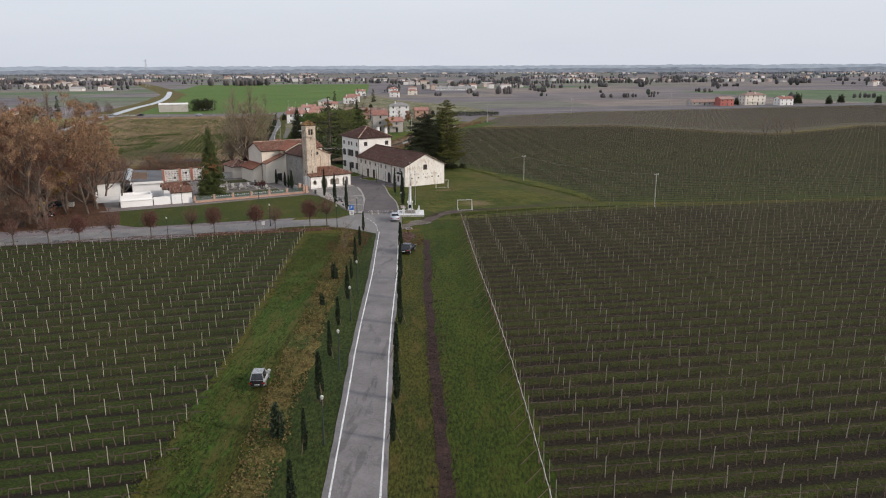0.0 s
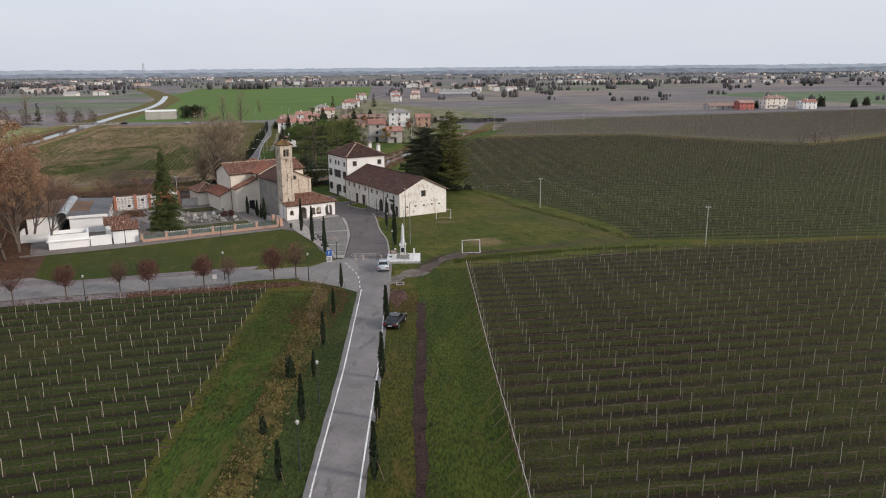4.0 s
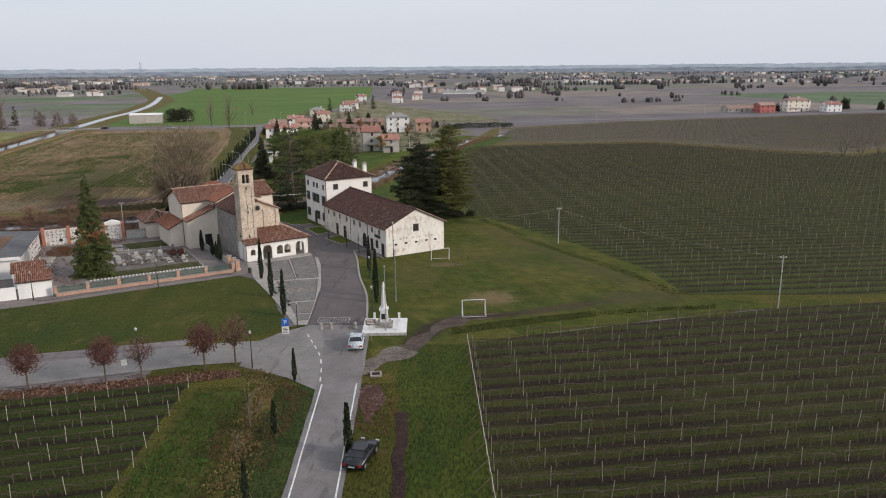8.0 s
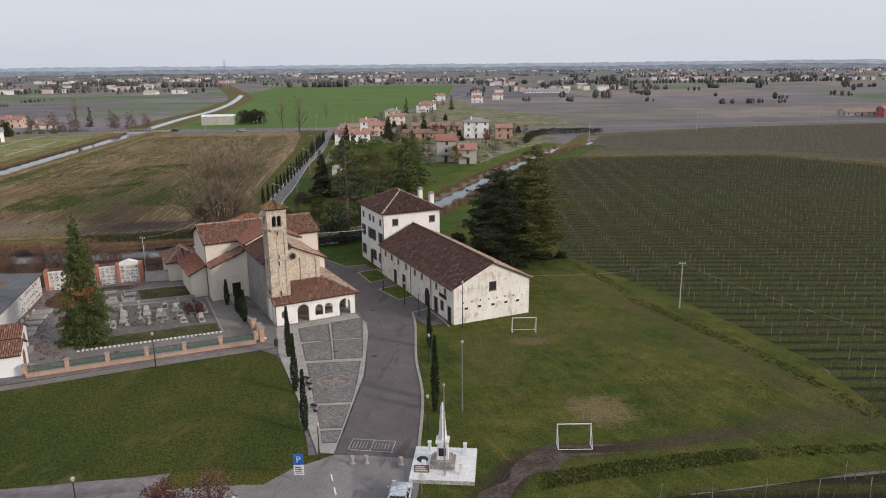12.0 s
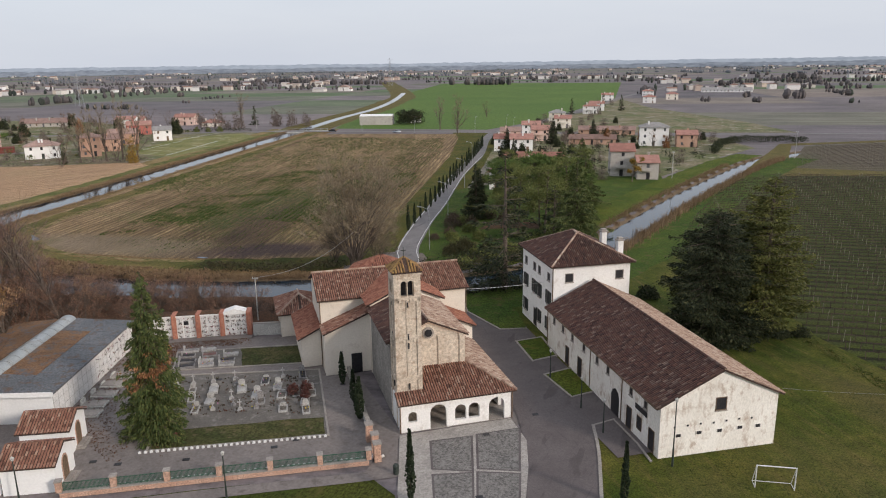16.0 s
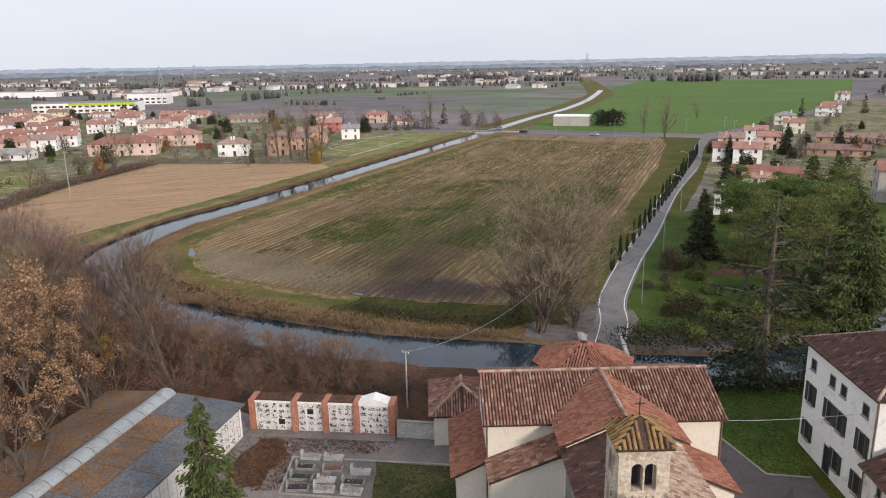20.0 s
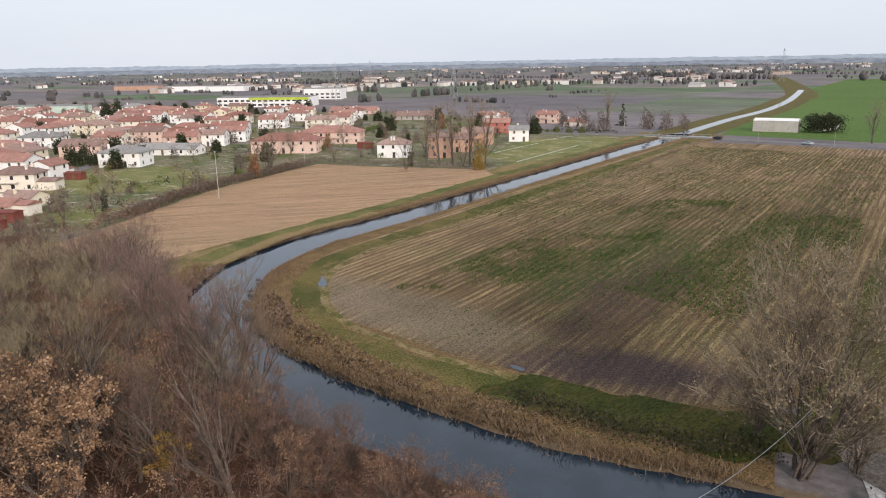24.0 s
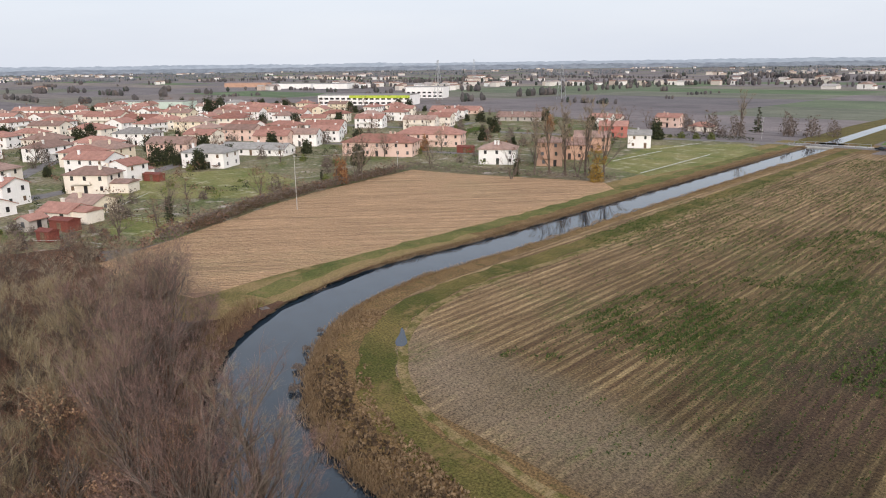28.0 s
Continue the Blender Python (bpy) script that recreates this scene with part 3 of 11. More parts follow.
# ---- mesh tools ----
class Mesh:
    """Gathers vertices and faces for one mesh."""

    def __init__(self):
        self.v, self.f = [], []

    def face(self, *pts):
        n = len(self.v)
        self.v.extend(tuple(p) for p in pts)
        self.f.append(tuple(range(n, n + len(pts))))

    def box(self, x0, x1, y0, y1, z0, z1, m=None):
        n = len(self.v)
        c = [Vector((x, y, z)) for z in (z0, z1) for x, y in ((x0, y0), (x1, y0), (x1, y1), (x0, y1))]
        self.v.extend(tuple(m @ p if m else p) for p in c)
        self.f.extend(tuple(n + i for i in q) for q in ((3, 2, 1, 0), (4, 5, 6, 7), (0, 1, 5, 4), (1, 2, 6, 5), (2, 3, 7, 6), (3, 0, 4, 7)))

    def tube(self, a, b, ra, rb, n=6, caps=False):
        a, b = Vector(a), Vector(b)
        d = (b - a).normalized() if (b - a).length > 1e-6 else Vector((0, 0, 1))
        u = d.orthogonal().normalized()
        w = d.cross(u)
        s = len(self.v)
        for c, r in ((a, ra), (b, rb)):
            for i in range(n):
                t = 2 * math.pi * i / n
                self.v.append(tuple(c + (u * math.cos(t) + w * math.sin(t)) * r))
        for i in range(n):
            j = (i + 1) % n
            self.f.append((s + i, s + j, s + n + j, s + n + i))
        if caps:
            self.f.append(tuple(s + i for i in reversed(range(n))))
            self.f.append(tuple(s + n + i for i in range(n)))

    def lathe(self, rings, n=12, at=(0, 0, 0)):
        s = len(self.v)
        for r, z in rings:
            for i in range(n):
                t = 2 * math.pi * i / n
                self.v.append((at[0] + r * math.cos(t), at[1] + r * math.sin(t), at[2] + z))
        for k in range(len(rings) - 1):
            for i in range(n):
                j = (i + 1) % n
                self.f.append((s + k * n + i, s + k * n + j, s + (k + 1) * n + j, s + (k + 1) * n + i))
        self.f.append(tuple(s + i for i in reversed(range(n))))
        self.f.append(tuple(s + (len(rings) - 1) * n + i for i in range(n)))

    def prism(self, outline, y0, y1, m=None):
        """An outline in x and z, drawn out along y."""
        n, k = len(self.v), len(outline)
        for y in (y0, y1):
            for x, z in outline:
                p = Vector((x, y, z))
                self.v.append(tuple(m @ p if m else p))
        self.f.append(tuple(range(n, n + k)))
        self.f.append(tuple(n + k + i for i in reversed(range(k))))
        for i in range(k):
            j = (i + 1) % k
            self.f.append((n + i, n + k + i, n + k + j, n + j))

    def data(self, name, material, smooth=False):
        me = bpy.data.meshes.new(name)
        me.from_pydata(self.v, [], self.f)
        me.materials.append(material)
        if smooth:
            me.shade_smooth()
        return me


def part(name, bm, material, parent=None, label="", smooth=False):
    ob = new(name, bm.data(name, material, smooth) if isinstance(bm, Mesh) else bm)
    ob.parent = parent
    if label:
        ob["label"] = label
    return ob


def thing(name, label, category, m=None, group="", kind=""):
    ob = new(name)
    ob.matrix_world = m or Matrix()
    return tagged(ob, label, category, group, kind)


def smooth_line(pts, step=3.0):
    """A curve through the points, sampled about every step metres."""
    P = [Vector((*p, 0)) if len(p) == 2 else Vector(p) for p in pts]
    P = [2 * P[0] - P[1]] + P + [2 * P[-1] - P[-2]]
    out = []
    for i in range(1, len(P) - 2):
        a, b, c, d = P[i - 1 : i + 3]
        n = max(1, int((c - b).length / step))
        for k in range(n):
            t = k / n
            out.append(0.5 * (2 * b + (c - a) * t + (2 * a - 5 * b + 4 * c - d) * t * t + (3 * b - a - 3 * c + d) * t ** 3))
    out.append(P[-2])
    return out


def ribbon(name, pts, left, right, z, material, wobble=0.0, step=3.0, label="", category="", kind="structure"):
    """A strip along a curve; left and right are the offsets of its two edges."""
    line = smooth_line(pts, step)
    m = Mesh()
    for i, p in enumerate(line):
        d = (line[min(i + 1, len(line) - 1)] - line[max(i - 1, 0)]).normalized()
        s = Vector((d.y, -d.x, 0))
        w1 = wobble * noise.noise(Vector((p.x * 0.3, p.y * 0.3, 1.0)))
        w2 = wobble * noise.noise(Vector((p.x * 0.3, p.y * 0.3, 9.0)))
        for q in (p + s * (left + w1), p + s * (0.5 * (left + right)), p + s * (right + w2)):
            m.v.append((q.x, q.y, z))
        if i:
            k = 3 * i
            m.f += [(k - 3, k - 2, k + 1, k), (k - 2, k - 1, k + 2, k + 1)]
    return tagged(part(name, m, material), label, category, "", kind)


def sheet(name, outline, z, material, wobble=0.5, step=4.0, label="", category="", kind="structure"):
    """A flat patch of land with an uneven edge."""
    pts = []
    for i, a in enumerate(outline):
        a, b = Vector(a), Vector(outline[(i + 1) % len(outline)])
        n = max(1, int((b - a).length / step))
        for k in range(n):
            q = a.lerp(b, k / n)
            s = Vector((b.y - a.y, a.x - b.x)).normalized()
            q = q + s * wobble * noise.noise(Vector((q.x * 0.21, q.y * 0.21, 3.0)))
            pts.append((q.x, q.y, z))
    flat = [Vector((p[0], p[1])) for p in pts]
    vs, _, fs, *_ = delaunay_2d_cdt(flat, [], [list(range(len(flat)))], 1, 1e-4)
    faces = []
    for tri in fs:
        p, q, r = (vs[i] for i in tri[:3])
        faces.append(tuple(tri) if (q - p).cross(r - p) > 0 else tuple(reversed(tri)))
    me = bpy.data.meshes.new(name)
    me.from_pydata([(v.x, v.y, z) for v in vs], [], faces)
    me.materials.append(material)
    ob = new(name, me)
    return tagged(ob, label, category, "", kind)


# ---- land ----
CANAL = [(-1100, 2400), (-640, 1500), (-380, 980), (-252, 577), (-220, 470), (-204, 404), (-187, 335), (-177.5, 298), (-169.2, 265), (-164, 239.5), (-154.6, 220.4), (-140.5, 208.2), (-124, 201.6),
         (-108, 201.5), (-94, 203.6), (-78, 207.6), (-62, 214.6), (-47, 219.6), (-35.5, 229.5), (-27.3, 250), (-23, 268), (-17, 297), (-8.4, 332), (3.5, 375), (14, 402), (40, 428), (110, 452), (300, 500)]
canal_line = smooth_line(CANAL, 4.0)
cl = np.array([(p.x, p.y) for p in canal_line])


def canal_gap(x, y):
    """Distance of points from the canal's middle line."""
    a, b = cl[:-1], cl[1:]
    best = np.full(x.shape, 1e9)
    for (ax, ay), (bx, by) in zip(a, b):
        dx, dy = bx - ax, by - ay
        t = np.clip(((x - ax) * dx + (y - ay) * dy) / (dx * dx + dy * dy), 0, 1)
        best = np.minimum(best, np.hypot(x - ax - t * dx, y - ay - t * dy))
    return best


def stretched(lo, hi, step, far):
    core = list(np.arange(lo, hi + step / 2, step))
    d, s, up, down = step, step, [], []
    while d < far:
        s *= 1.22
        d += s
        up.append(hi + d)
        down.append(lo - d)
    return np.array(down[::-1] + core + up)


gx, gy = stretched(-225, 50, 1.6, 5600), stretched(180, 470, 1.6, 5600)
X, Y = np.meshgrid(gx, gy)
gap = canal_gap(X, Y)
half = 3.1 - 1.6 * np.clip((X + 48) / 14, 0, 1) + 0.6 * np.exp(-((X + 152) ** 2 + (Y - 216) ** 2) / 900.0)
near = (Y < 478) & (X < 48)
Z = np.where(near, -1.8 * np.clip((half + 2.2 - gap) / 2.4, 0, 1), 0.0)
edge = (Z < -0.01) & (Z > -1.7)
Z = Z + np.where(edge, 0.12 * np.sin(X * 2.1 + 1.3 * Y) * np.sin(0.7 * X - 1.1 * Y), 0)
ny, nx = X.shape
ground_me = bpy.data.meshes.new("ground")
idx = np.arange(nx * ny).reshape(ny, nx)
quads = np.stack([idx[:-1, :-1], idx[:-1, 1:], idx[1:, 1:], idx[1:, :-1]], -1).reshape(-1, 4)
ground_me.from_pydata(np.stack([X, Y, Z], -1).reshape(-1, 3).tolist(), [], quads.tolist())
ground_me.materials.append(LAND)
ground_me.shade_smooth()
tagged(new("ground", ground_me), "flat farmland of bare fields with a sunken canal", "ground", "", "structure")
ribbon("water", CANAL[4:26], -6.5, 6.5, -0.45, WATER, 0.0, 4.0, "still grey-blue canal water reflecting the pale sky", "water")
ribbon("water", [(-219.5, 468), (-225.4, 491), (-243.4, 561), (-261.3, 643), (-297, 759), (-355, 918), (-372, 960)], -2.9, 2.9, 0.06, WATER, 0.0, 8.0, "pale canal water far over the plain", "water")
ribbon("grass_bank", [(-219.5, 468), (-225.4, 491), (-243.4, 561), (-261.3, 643), (-297, 759), (-355, 918), (-640, 1500)], -14.0, 14.0, 0.036, OLIVE, 1.0, 8.0, "grassy banks of the far canal", "grass")

ROAD = [(-1.6, -40), (-2.8, 0), (-5.85, 50.6), (-7.35, 74), (-8.5, 98), (-9.4, 112), (-10.3, 126), (-11.5, 136), (-13.0, 143)]
sheet("rough_grass", [(-40, -10), (40, -10), (22, 60), (12, 146), (-30, 142), (-34, 90)], 0.01, VERGE, 0.5, label="rough grass between road and vines", category="grass")
sheet("rough_grass", [(-62, 236), (-68, 232), (-80, 268), (-92, 322), (-104, 370), (-124, 440), (-132, 468), (-104, 468), (-96, 420), (-80, 350), (-68, 290)], 0.012, VERGE, 0.5, label="rough grass beside the far road", category="grass")
sheet("rough_grass", [(-20, 184), (-26, 176), (-34, 164), (-34, 172), (-24, 182)], 0.011, PAVING, 0.0, label="paved margin of the court", category="paving")
sheet("vineyard_ground", [(-20.5, 10), (-21.5, 66), (-23.6, 92), (-26, 127), (-50, 120.5), (-72, 116), (-120, 103), (-170, 60), (-160, 5)], 0.02, VINE_LEFT, 0.6, label="grassy vineyard floor with rows of bare vines", category="field")
sheet("vineyard_ground", [(9.0, 10), (7.6, 51), (5.9, 83), (4.3, 110), (2.8, 137.6), (14.7, 141.4), (26.7, 145.4), (44, 150.3), (59, 152.8), (330, 193), (420, 90), (330, 5)], 0.02, VINE_RIGHT, 0.4, label="brown vineyard floor striped with grass between bare rows", category="field")
sheet("vineyard_ground", [(6, 212), (22, 188), (32, 168), (33, 156), (57, 156), (330, 196), (400, 390), (204, 363), (176, 340), (141, 316), (121, 328), (102, 347), (82, 365), (42, 361), (10, 353), (0, 345), (-7, 318), (-12, 285), (-14, 262), (-4, 235)], 0.02, VINE_NE, 0.5, label="grassy vineyard floor in long rows", category="field")
sheet("field", [(15, 372), (44, 370), (84, 374), (104, 356), (123, 337), (141, 325), (176, 349), (204, 372), (420, 404), (900, 520), (800, 690), (300, 548), (255, 536), (169, 506), (95, 484), (59, 461), (27, 440)], 0.02, BROWNLAND, 0.8, 12, label="bare purplish-brown vineyard land", category="field")
sheet("field", [(-153, 236), (-147, 226), (-136, 219.5), (-122, 217), (-102, 219), (-90, 222), (-78, 226), (-69, 234), (-70, 250), (-76, 270), (-89, 325), (-100, 372), (-120, 440), (-128, 460), (-172, 452), (-203, 440), (-195, 402), (-176, 322), (-164, 275)], 0.03, STUBBLE, 0.6, label="harvested field in brown furrows with green weeds", category="field")
sheet("field", [(-168.5, 208), (-172.5, 221), (-178, 245), (-184, 272), (-190.5, 300), (-197, 323), (-207, 329), (-243, 307), (-260, 300), (-252, 283), (-240, 258), (-227, 239), (-210, 218), (-197, 200), (-183, 201)], 0.03, TILLED, 0.6, label="tilled orange-brown field with fine furrows", category="field")
sheet("field", [(-205, 476), (-120, 486), (-104, 560), (-98, 835), (-160, 1406), (-473, 1372), (-372, 985), (-240, 580)], 0.03, CROP, 0.5, 15, label="bright green winter wheat field", category="field")
ribbon("grass_bank", CANAL[4:11], 5.2, 19.0, 0.024, BANKMIX, 0.8, label="mown grass strip along the canal", category="grass")
sheet("bank_corner", [(-174, 226), (-163, 223), (-157, 210), (-160, 203), (-170, 203), (-180, 205)], 0.0215, BANKMIX, 0.8, 2.0, label="rough grass in the corner of the tilled field", category="grass")
ribbon("wood_bank", CANAL[9:17], 5.0, 13.0, 0.020, LEAFLITTER, 0.8, label="brown bank below the wood", category="ground")
ribbon("grass_bank", CANAL[4:11], 8.6, 12.6, 0.034, STRIPGREEN, 1.6, label="green grass strip beside the tilled field", category="grass")
ribbon("dry_bank", CANAL[4:9], 5.0, 8.8, 0.030, BANKDRY, 0.8, label="dry brown grass along the tilled field", category="grass")
ribbon("dry_bank", CANAL[4:17], -20.0, -5.2, 0.018, BANKDRY, 0.8, label="dry brown grass along the canal bend", category="grass")
ribbon("grass_bank", CANAL[4:17], -14.3, -10.0, 0.037, BANKGREEN, 1.2, label="green strip along the canal bend", category="grass")
ribbon("dirt_track", CANAL[5:16], -15.7, -14.5, 0.046, WORN, 0.5, label="worn pale track along the field edge", category="track")
for px, py, pw, pl, pt in ((-138.5, 224.4, 0.55, 3.1, -32), (-94.2, 221.7, 0.28, 1.0, 0)):
    c, q = math.cos(radians(pt)), math.sin(radians(pt))
    sheet("puddle", [(px + math.cos(a) * pl * c - math.sin(a) * pw * q, py + math.cos(a) * pl * q + math.sin(a) * pw * c) for a in [k * 0.3927 for k in range(16)]], 0.052, WATER, 0.9, 0.4, label="shallow puddle in a field rut", category="puddle")
ribbon("grass_bank", CANAL[17:25], 4.9, 14.0, 0.05, SHADELAWN, 0.8, label="green canal bank", category="grass")
ribbon("grass_bank", CANAL[18:25], -14.0, -4.9, 0.05, LUSH, 0.8, label="green canal bank", category="grass")

# verges of the approach road, from the vines on one side to the vines on the other
ribbon("verge", ROAD[:-2], -14.0, -2.0, 0.035, VERGE_ROAD, 0.7, label="grass verge with worn yellow patches", category="grass")
ribbon("verge", ROAD[:-2], -6.6, -2.0, 0.041, VERGE_DARK, 0.8, label="short dark green grass between road and dry strip", category="grass")
ribbon("verge", [(-16.6, 0), (-18.3, 51), (-19.0, 72), (-19.9, 93), (-21.8, 118), (-22.4, 124)], -2.4, 2.4, 0.041, VERGE_BRIGHT, 1.6, label="bright green grass along the vine ends", category="grass")
ribbon("dry_grass_strip", [(-10.4, 0), (-12.9, 43.5), (-13.4, 50.5), (-14.0, 60), (-14.3, 67), (-15.1, 80.4), (-15.6, 95), (-15.9, 104)], -1.1, 1.0, 0.05, DRYMIX, 1.6, 1.0, label="strip of dry yellow grass along a shallow ditch", category="grass")
ribbon("verge", ROAD[:-2], 2.0, 8.0, 0.035, VERGE_ROAD, 0.5, label="grass verge beside the road", category="grass")
ribbon("grass_strip", [(6.2, 0), (3.9, 51), (1.4, 83), (0.2, 110), (-1.2, 124), (-1.4, 137)], -3.0, 4.6, 0.045, LUSH_ROAD, 0.5, label="lush green strip between ditch and vines", category="grass")
ribbon("ditch", [(3.6, 0), (0.5, 51), (-1.5, 83), (-3.3, 120)], -0.52, 0.52, 0.062, SOIL, 0.35, 0.6, label="narrow ditch of dark bare earth", category="ditch")
sheet("lawn", [(-9.4, 142), (-11.8, 157), (-14.5, 168), (-16.6, 181), (-21, 187.5), (-29, 201.5), (-37, 208), (-41, 214), (-34, 217.5), (-28, 226), (-21, 243), (-14, 262), (-2, 235), (6, 213), (22, 188.5), (31.5, 168.5), (34, 156), (44, 152), (44, 150.4), (27, 145.6), (14.7, 141.6), (3, 138), (-3, 135), (-7.5, 131)], 0.03, LAWN, 0.4, label="lawn with worn patches round two small goals", category="lawn")
sheet("lawn", [(-19, 142), (-20.5, 140.5), (-28, 139.5), (-58, 130), (-62, 132), (-70, 150), (-58, 152.5), (-34, 166.5), (-30.2, 164.3), (-24, 153.5)], 0.03, GRASS, 0.4, label="mown lawn in front of the cemetery", category="lawn")
sheet("garden_ground", [(-56, 226), (-62, 245), (-68, 268), (-75, 300), (-60, 330), (-22, 345), (-19, 325), (-28, 290), (-33, 262), (-37, 246), (-46, 233)], 0.025, SHADELAWN, 0.6, label="shaded grass under conifers by the road", category="grass")
sheet("leaf_litter", [(-60, 133), (-75, 128), (-120, 112), (-170, 120), (-215, 165), (-212, 200), (-199, 201), (-183, 202), (-168, 208.5), (-164, 205), (-140, 196), (-126, 190), (-106, 192), (-80, 198), (-62, 203), (-56, 196), (-75, 187), (-88, 184), (-78, 161), (-70, 151)], 0.016, LEAFLITTER, 0.6, label="woodland floor of fallen brown leaves", category="ground")
sheet("rough_grass", [(-14, 264), (6, 211), (22, 187), (32, 167), (32, 154), (42, 155), (42, 170), (30, 192), (14, 216), (-6, 254)], 0.013, VERGE, 0.3, label="rough grass beside the vineyard", category="grass")
sheet("dry_grass_strip", [(-21.5, 129.6), (-18.9, 129.8), (-16.3, 126.8), (-16.6, 123.6), (-16.4, 120.3), (-16.3, 114), (-17.8, 115.3), (-18.2, 122.3), (-18.9, 125.8)], 0.053, DRYMIX, 1.2, 0.6, label="tall dry yellow grass at the road corner", category="grass")
sheet("dead_growth", [(-44, 123.6), (-30.6, 127.4), (-24.6, 129.0), (-21.6, 129.4), (-20.8, 127.8), (-23.8, 127.0), (-29.7, 125.6), (-44, 121.8)], 0.051, LEAFLITTER, 0.6, 0.6, label="dead brown growth along the side road", category="ground")
EARTH = surface("red_earth", (0.060, 0.030, 0.024), (0.110, 0.062, 0.050), (0.20, 0.14, 0.12), 0.5, 5, 0.95, 0.9, 0.12, grain=0.5)
sheet("bare_earth", [(-8.2, 124.1), (-7.5, 126.2), (-5.8, 125.9), (-5.3, 122.4), (-6.0, 117.4), (-7.1, 117.7), (-7.8, 120.4)], 0.058, EARTH, 0.9, 0.5, label="bare reddish earth beside the road", category="ground")
ribbon("farm_track", [(-7.4, 131.0), (-5.0, 134.4), (-3.2, 137.2), (-1.6, 140.6), (0.2, 143.8), (2.8, 145.9)], -1.2, 1.1, 0.056, MUD, 1.4, 0.4, label="churned muddy farm track leaving the road", category="track")
ribbon("gravel_track", [(-9.2, 128.4), (-7.6, 130.6), (-5.6, 133.6), (-4.2, 135.6)], -1.5, 1.3, 0.066, STONY, 1.5, 0.4, label="stony pale mouth of a farm track", category="track")
for off in (-0.75, 0.65):
    ribbon("muddy_rut", [(-3.6, 136.4), (-2.4, 139.0), (-0.8, 142.6), (1.2, 145.4), (4.4, 146.6), (8.0, 147.4)], off - 0.2, off + 0.2, 0.05, MUD, 0.5, 0.4, label="dark muddy rut of a farm track", category="track")

sheet("rough_grass", [(28, 148.5), (57, 151.5), (330, 188), (330, 196), (57, 157), (32, 157)], 0.015, VERGE, 0.4, label="grassy headland between two vineyards", category="grass")
sheet("rough_grass", [(-1, 345), (10, 353), (42, 361), (82, 365), (102, 347), (121, 328), (141, 316), (176, 340), (204, 363), (420, 394), (420, 406), (204, 373), (176, 350), (141, 326), (123, 338), (104, 357), (84, 375), (44, 371), (15, 373), (22, 440), (59, 462), (95, 485), (169, 507), (255, 537), (300, 549), (800, 691), (800, 698), (255, 545), (169, 514), (95, 492), (59, 470), (18, 446)], 0.024, OLIVE, 0.4, label="green headland beyond the vineyard", category="grass")


def edging(name, pts, w, z, label):
    """A straight-sided stone edging along a polygon."""
    m = Mesh()
    for a, b in zip(pts, pts[1:]):
        a, b = Vector((*a, 0)), Vector((*b, 0))
        d = (b - a).normalized()
        s = Vector((-d.y, d.x, 0)) * w / 2
        n = len(m.v)
        for zz in (0.02, z):
            m.v += [(p.x, p.y, zz) for p in (a - s - d * w / 2, b - s + d * w / 2, b + s + d * w / 2, a + s - d * w / 2)]
        m.f += [tuple(n + i for i in q) for q in ((4, 5, 6, 7), (0, 1, 5, 4), (1, 2, 6, 5), (2, 3, 7, 6), (3, 0, 4, 7))]
        z += 0.003
    return tagged(part(name, m, SLABS), label, "kerb", "", "structure")


sheet("garden_ground", [(-97, 392), (-92, 378), (-64, 328), (-22, 342), (-4, 398), (8, 428), (-6, 470), (-98, 472), (-106, 440)], 0.011, GARDENS, 1.0, 6, label="gardens and yards between the northern houses", category="ground")
sheet("garden_ground", [(-104, 482), (-40, 486), (30, 500), (10, 560), (-56, 700), (-90, 820), (-94, 640)], 0.011, GARDENS, 1.0, 8, label="gardens along the northern road", category="ground")

# roads
ribbon("road", ROAD, -2.25, 2.25, 0.085, ASPHALT, 0.12, 2.0, "narrow worn grey asphalt road with patches", "road")
ribbon("side_road", [(-130, 104), (-100, 109.5), (-73, 119), (-57, 125), (-44, 128.2), (-30, 133), (-20, 135), (-12, 135.5)], -3.1, 3.1, 0.075, SIDE, 0.2, 2.0, "pale concrete side road along the vineyard", "road")
sheet("junction", [(-12.4, 124.5), (-16, 127.5), (-22, 130.5), (-22, 137.5), (-20, 140.6), (-17, 143.4), (-9.3, 143.4), (-8.3, 131), (-8.2, 124)], 0.08, SIDE, 0.15, 2.0, label="pale paved road junction", category="road")
sheet("road_court", [(-17.0, 143.4), (-9.6, 143.4), (-11.6, 157), (-14.2, 168), (-16.4, 180.5), (-21, 187.2), (-29, 201.2), (-37, 207.8), (-44, 214), (-51.2, 220.5), (-57, 224.4), (-52, 213), (-44, 205.5), (-39.5, 203), (-33, 194), (-24.4, 181), (-21.5, 174), (-18.4, 160)], 0.09, COURT, 0.05, 3.0, label="pinkish-grey asphalt lane curving past the church", category="road")
ribbon("road", [(-50.6, 214.6), (-53.6, 220), (-55.7, 224.6), (-57.8, 232), (-61.2, 241), (-66.6, 262), (-71, 283), (-82, 330), (-91, 379), (-104, 430), (-112, 470)], -2.1, 2.1, 0.085, ASPHALT, 0.1, 3.0, "grey asphalt road leading to the village", "road")
ribbon("road", [(-700, 250), (-520, 325), (-420, 368), (-296, 422), (-254, 443), (-224, 455), (-173, 463), (-128, 470), (-100, 472), (-50, 478), (40, 496), (298, 575), (700, 700)], -3.2, 3.2, 0.08, ASPHALT, 0.2, 8.0, "asphalt country road crossing the plain", "road")
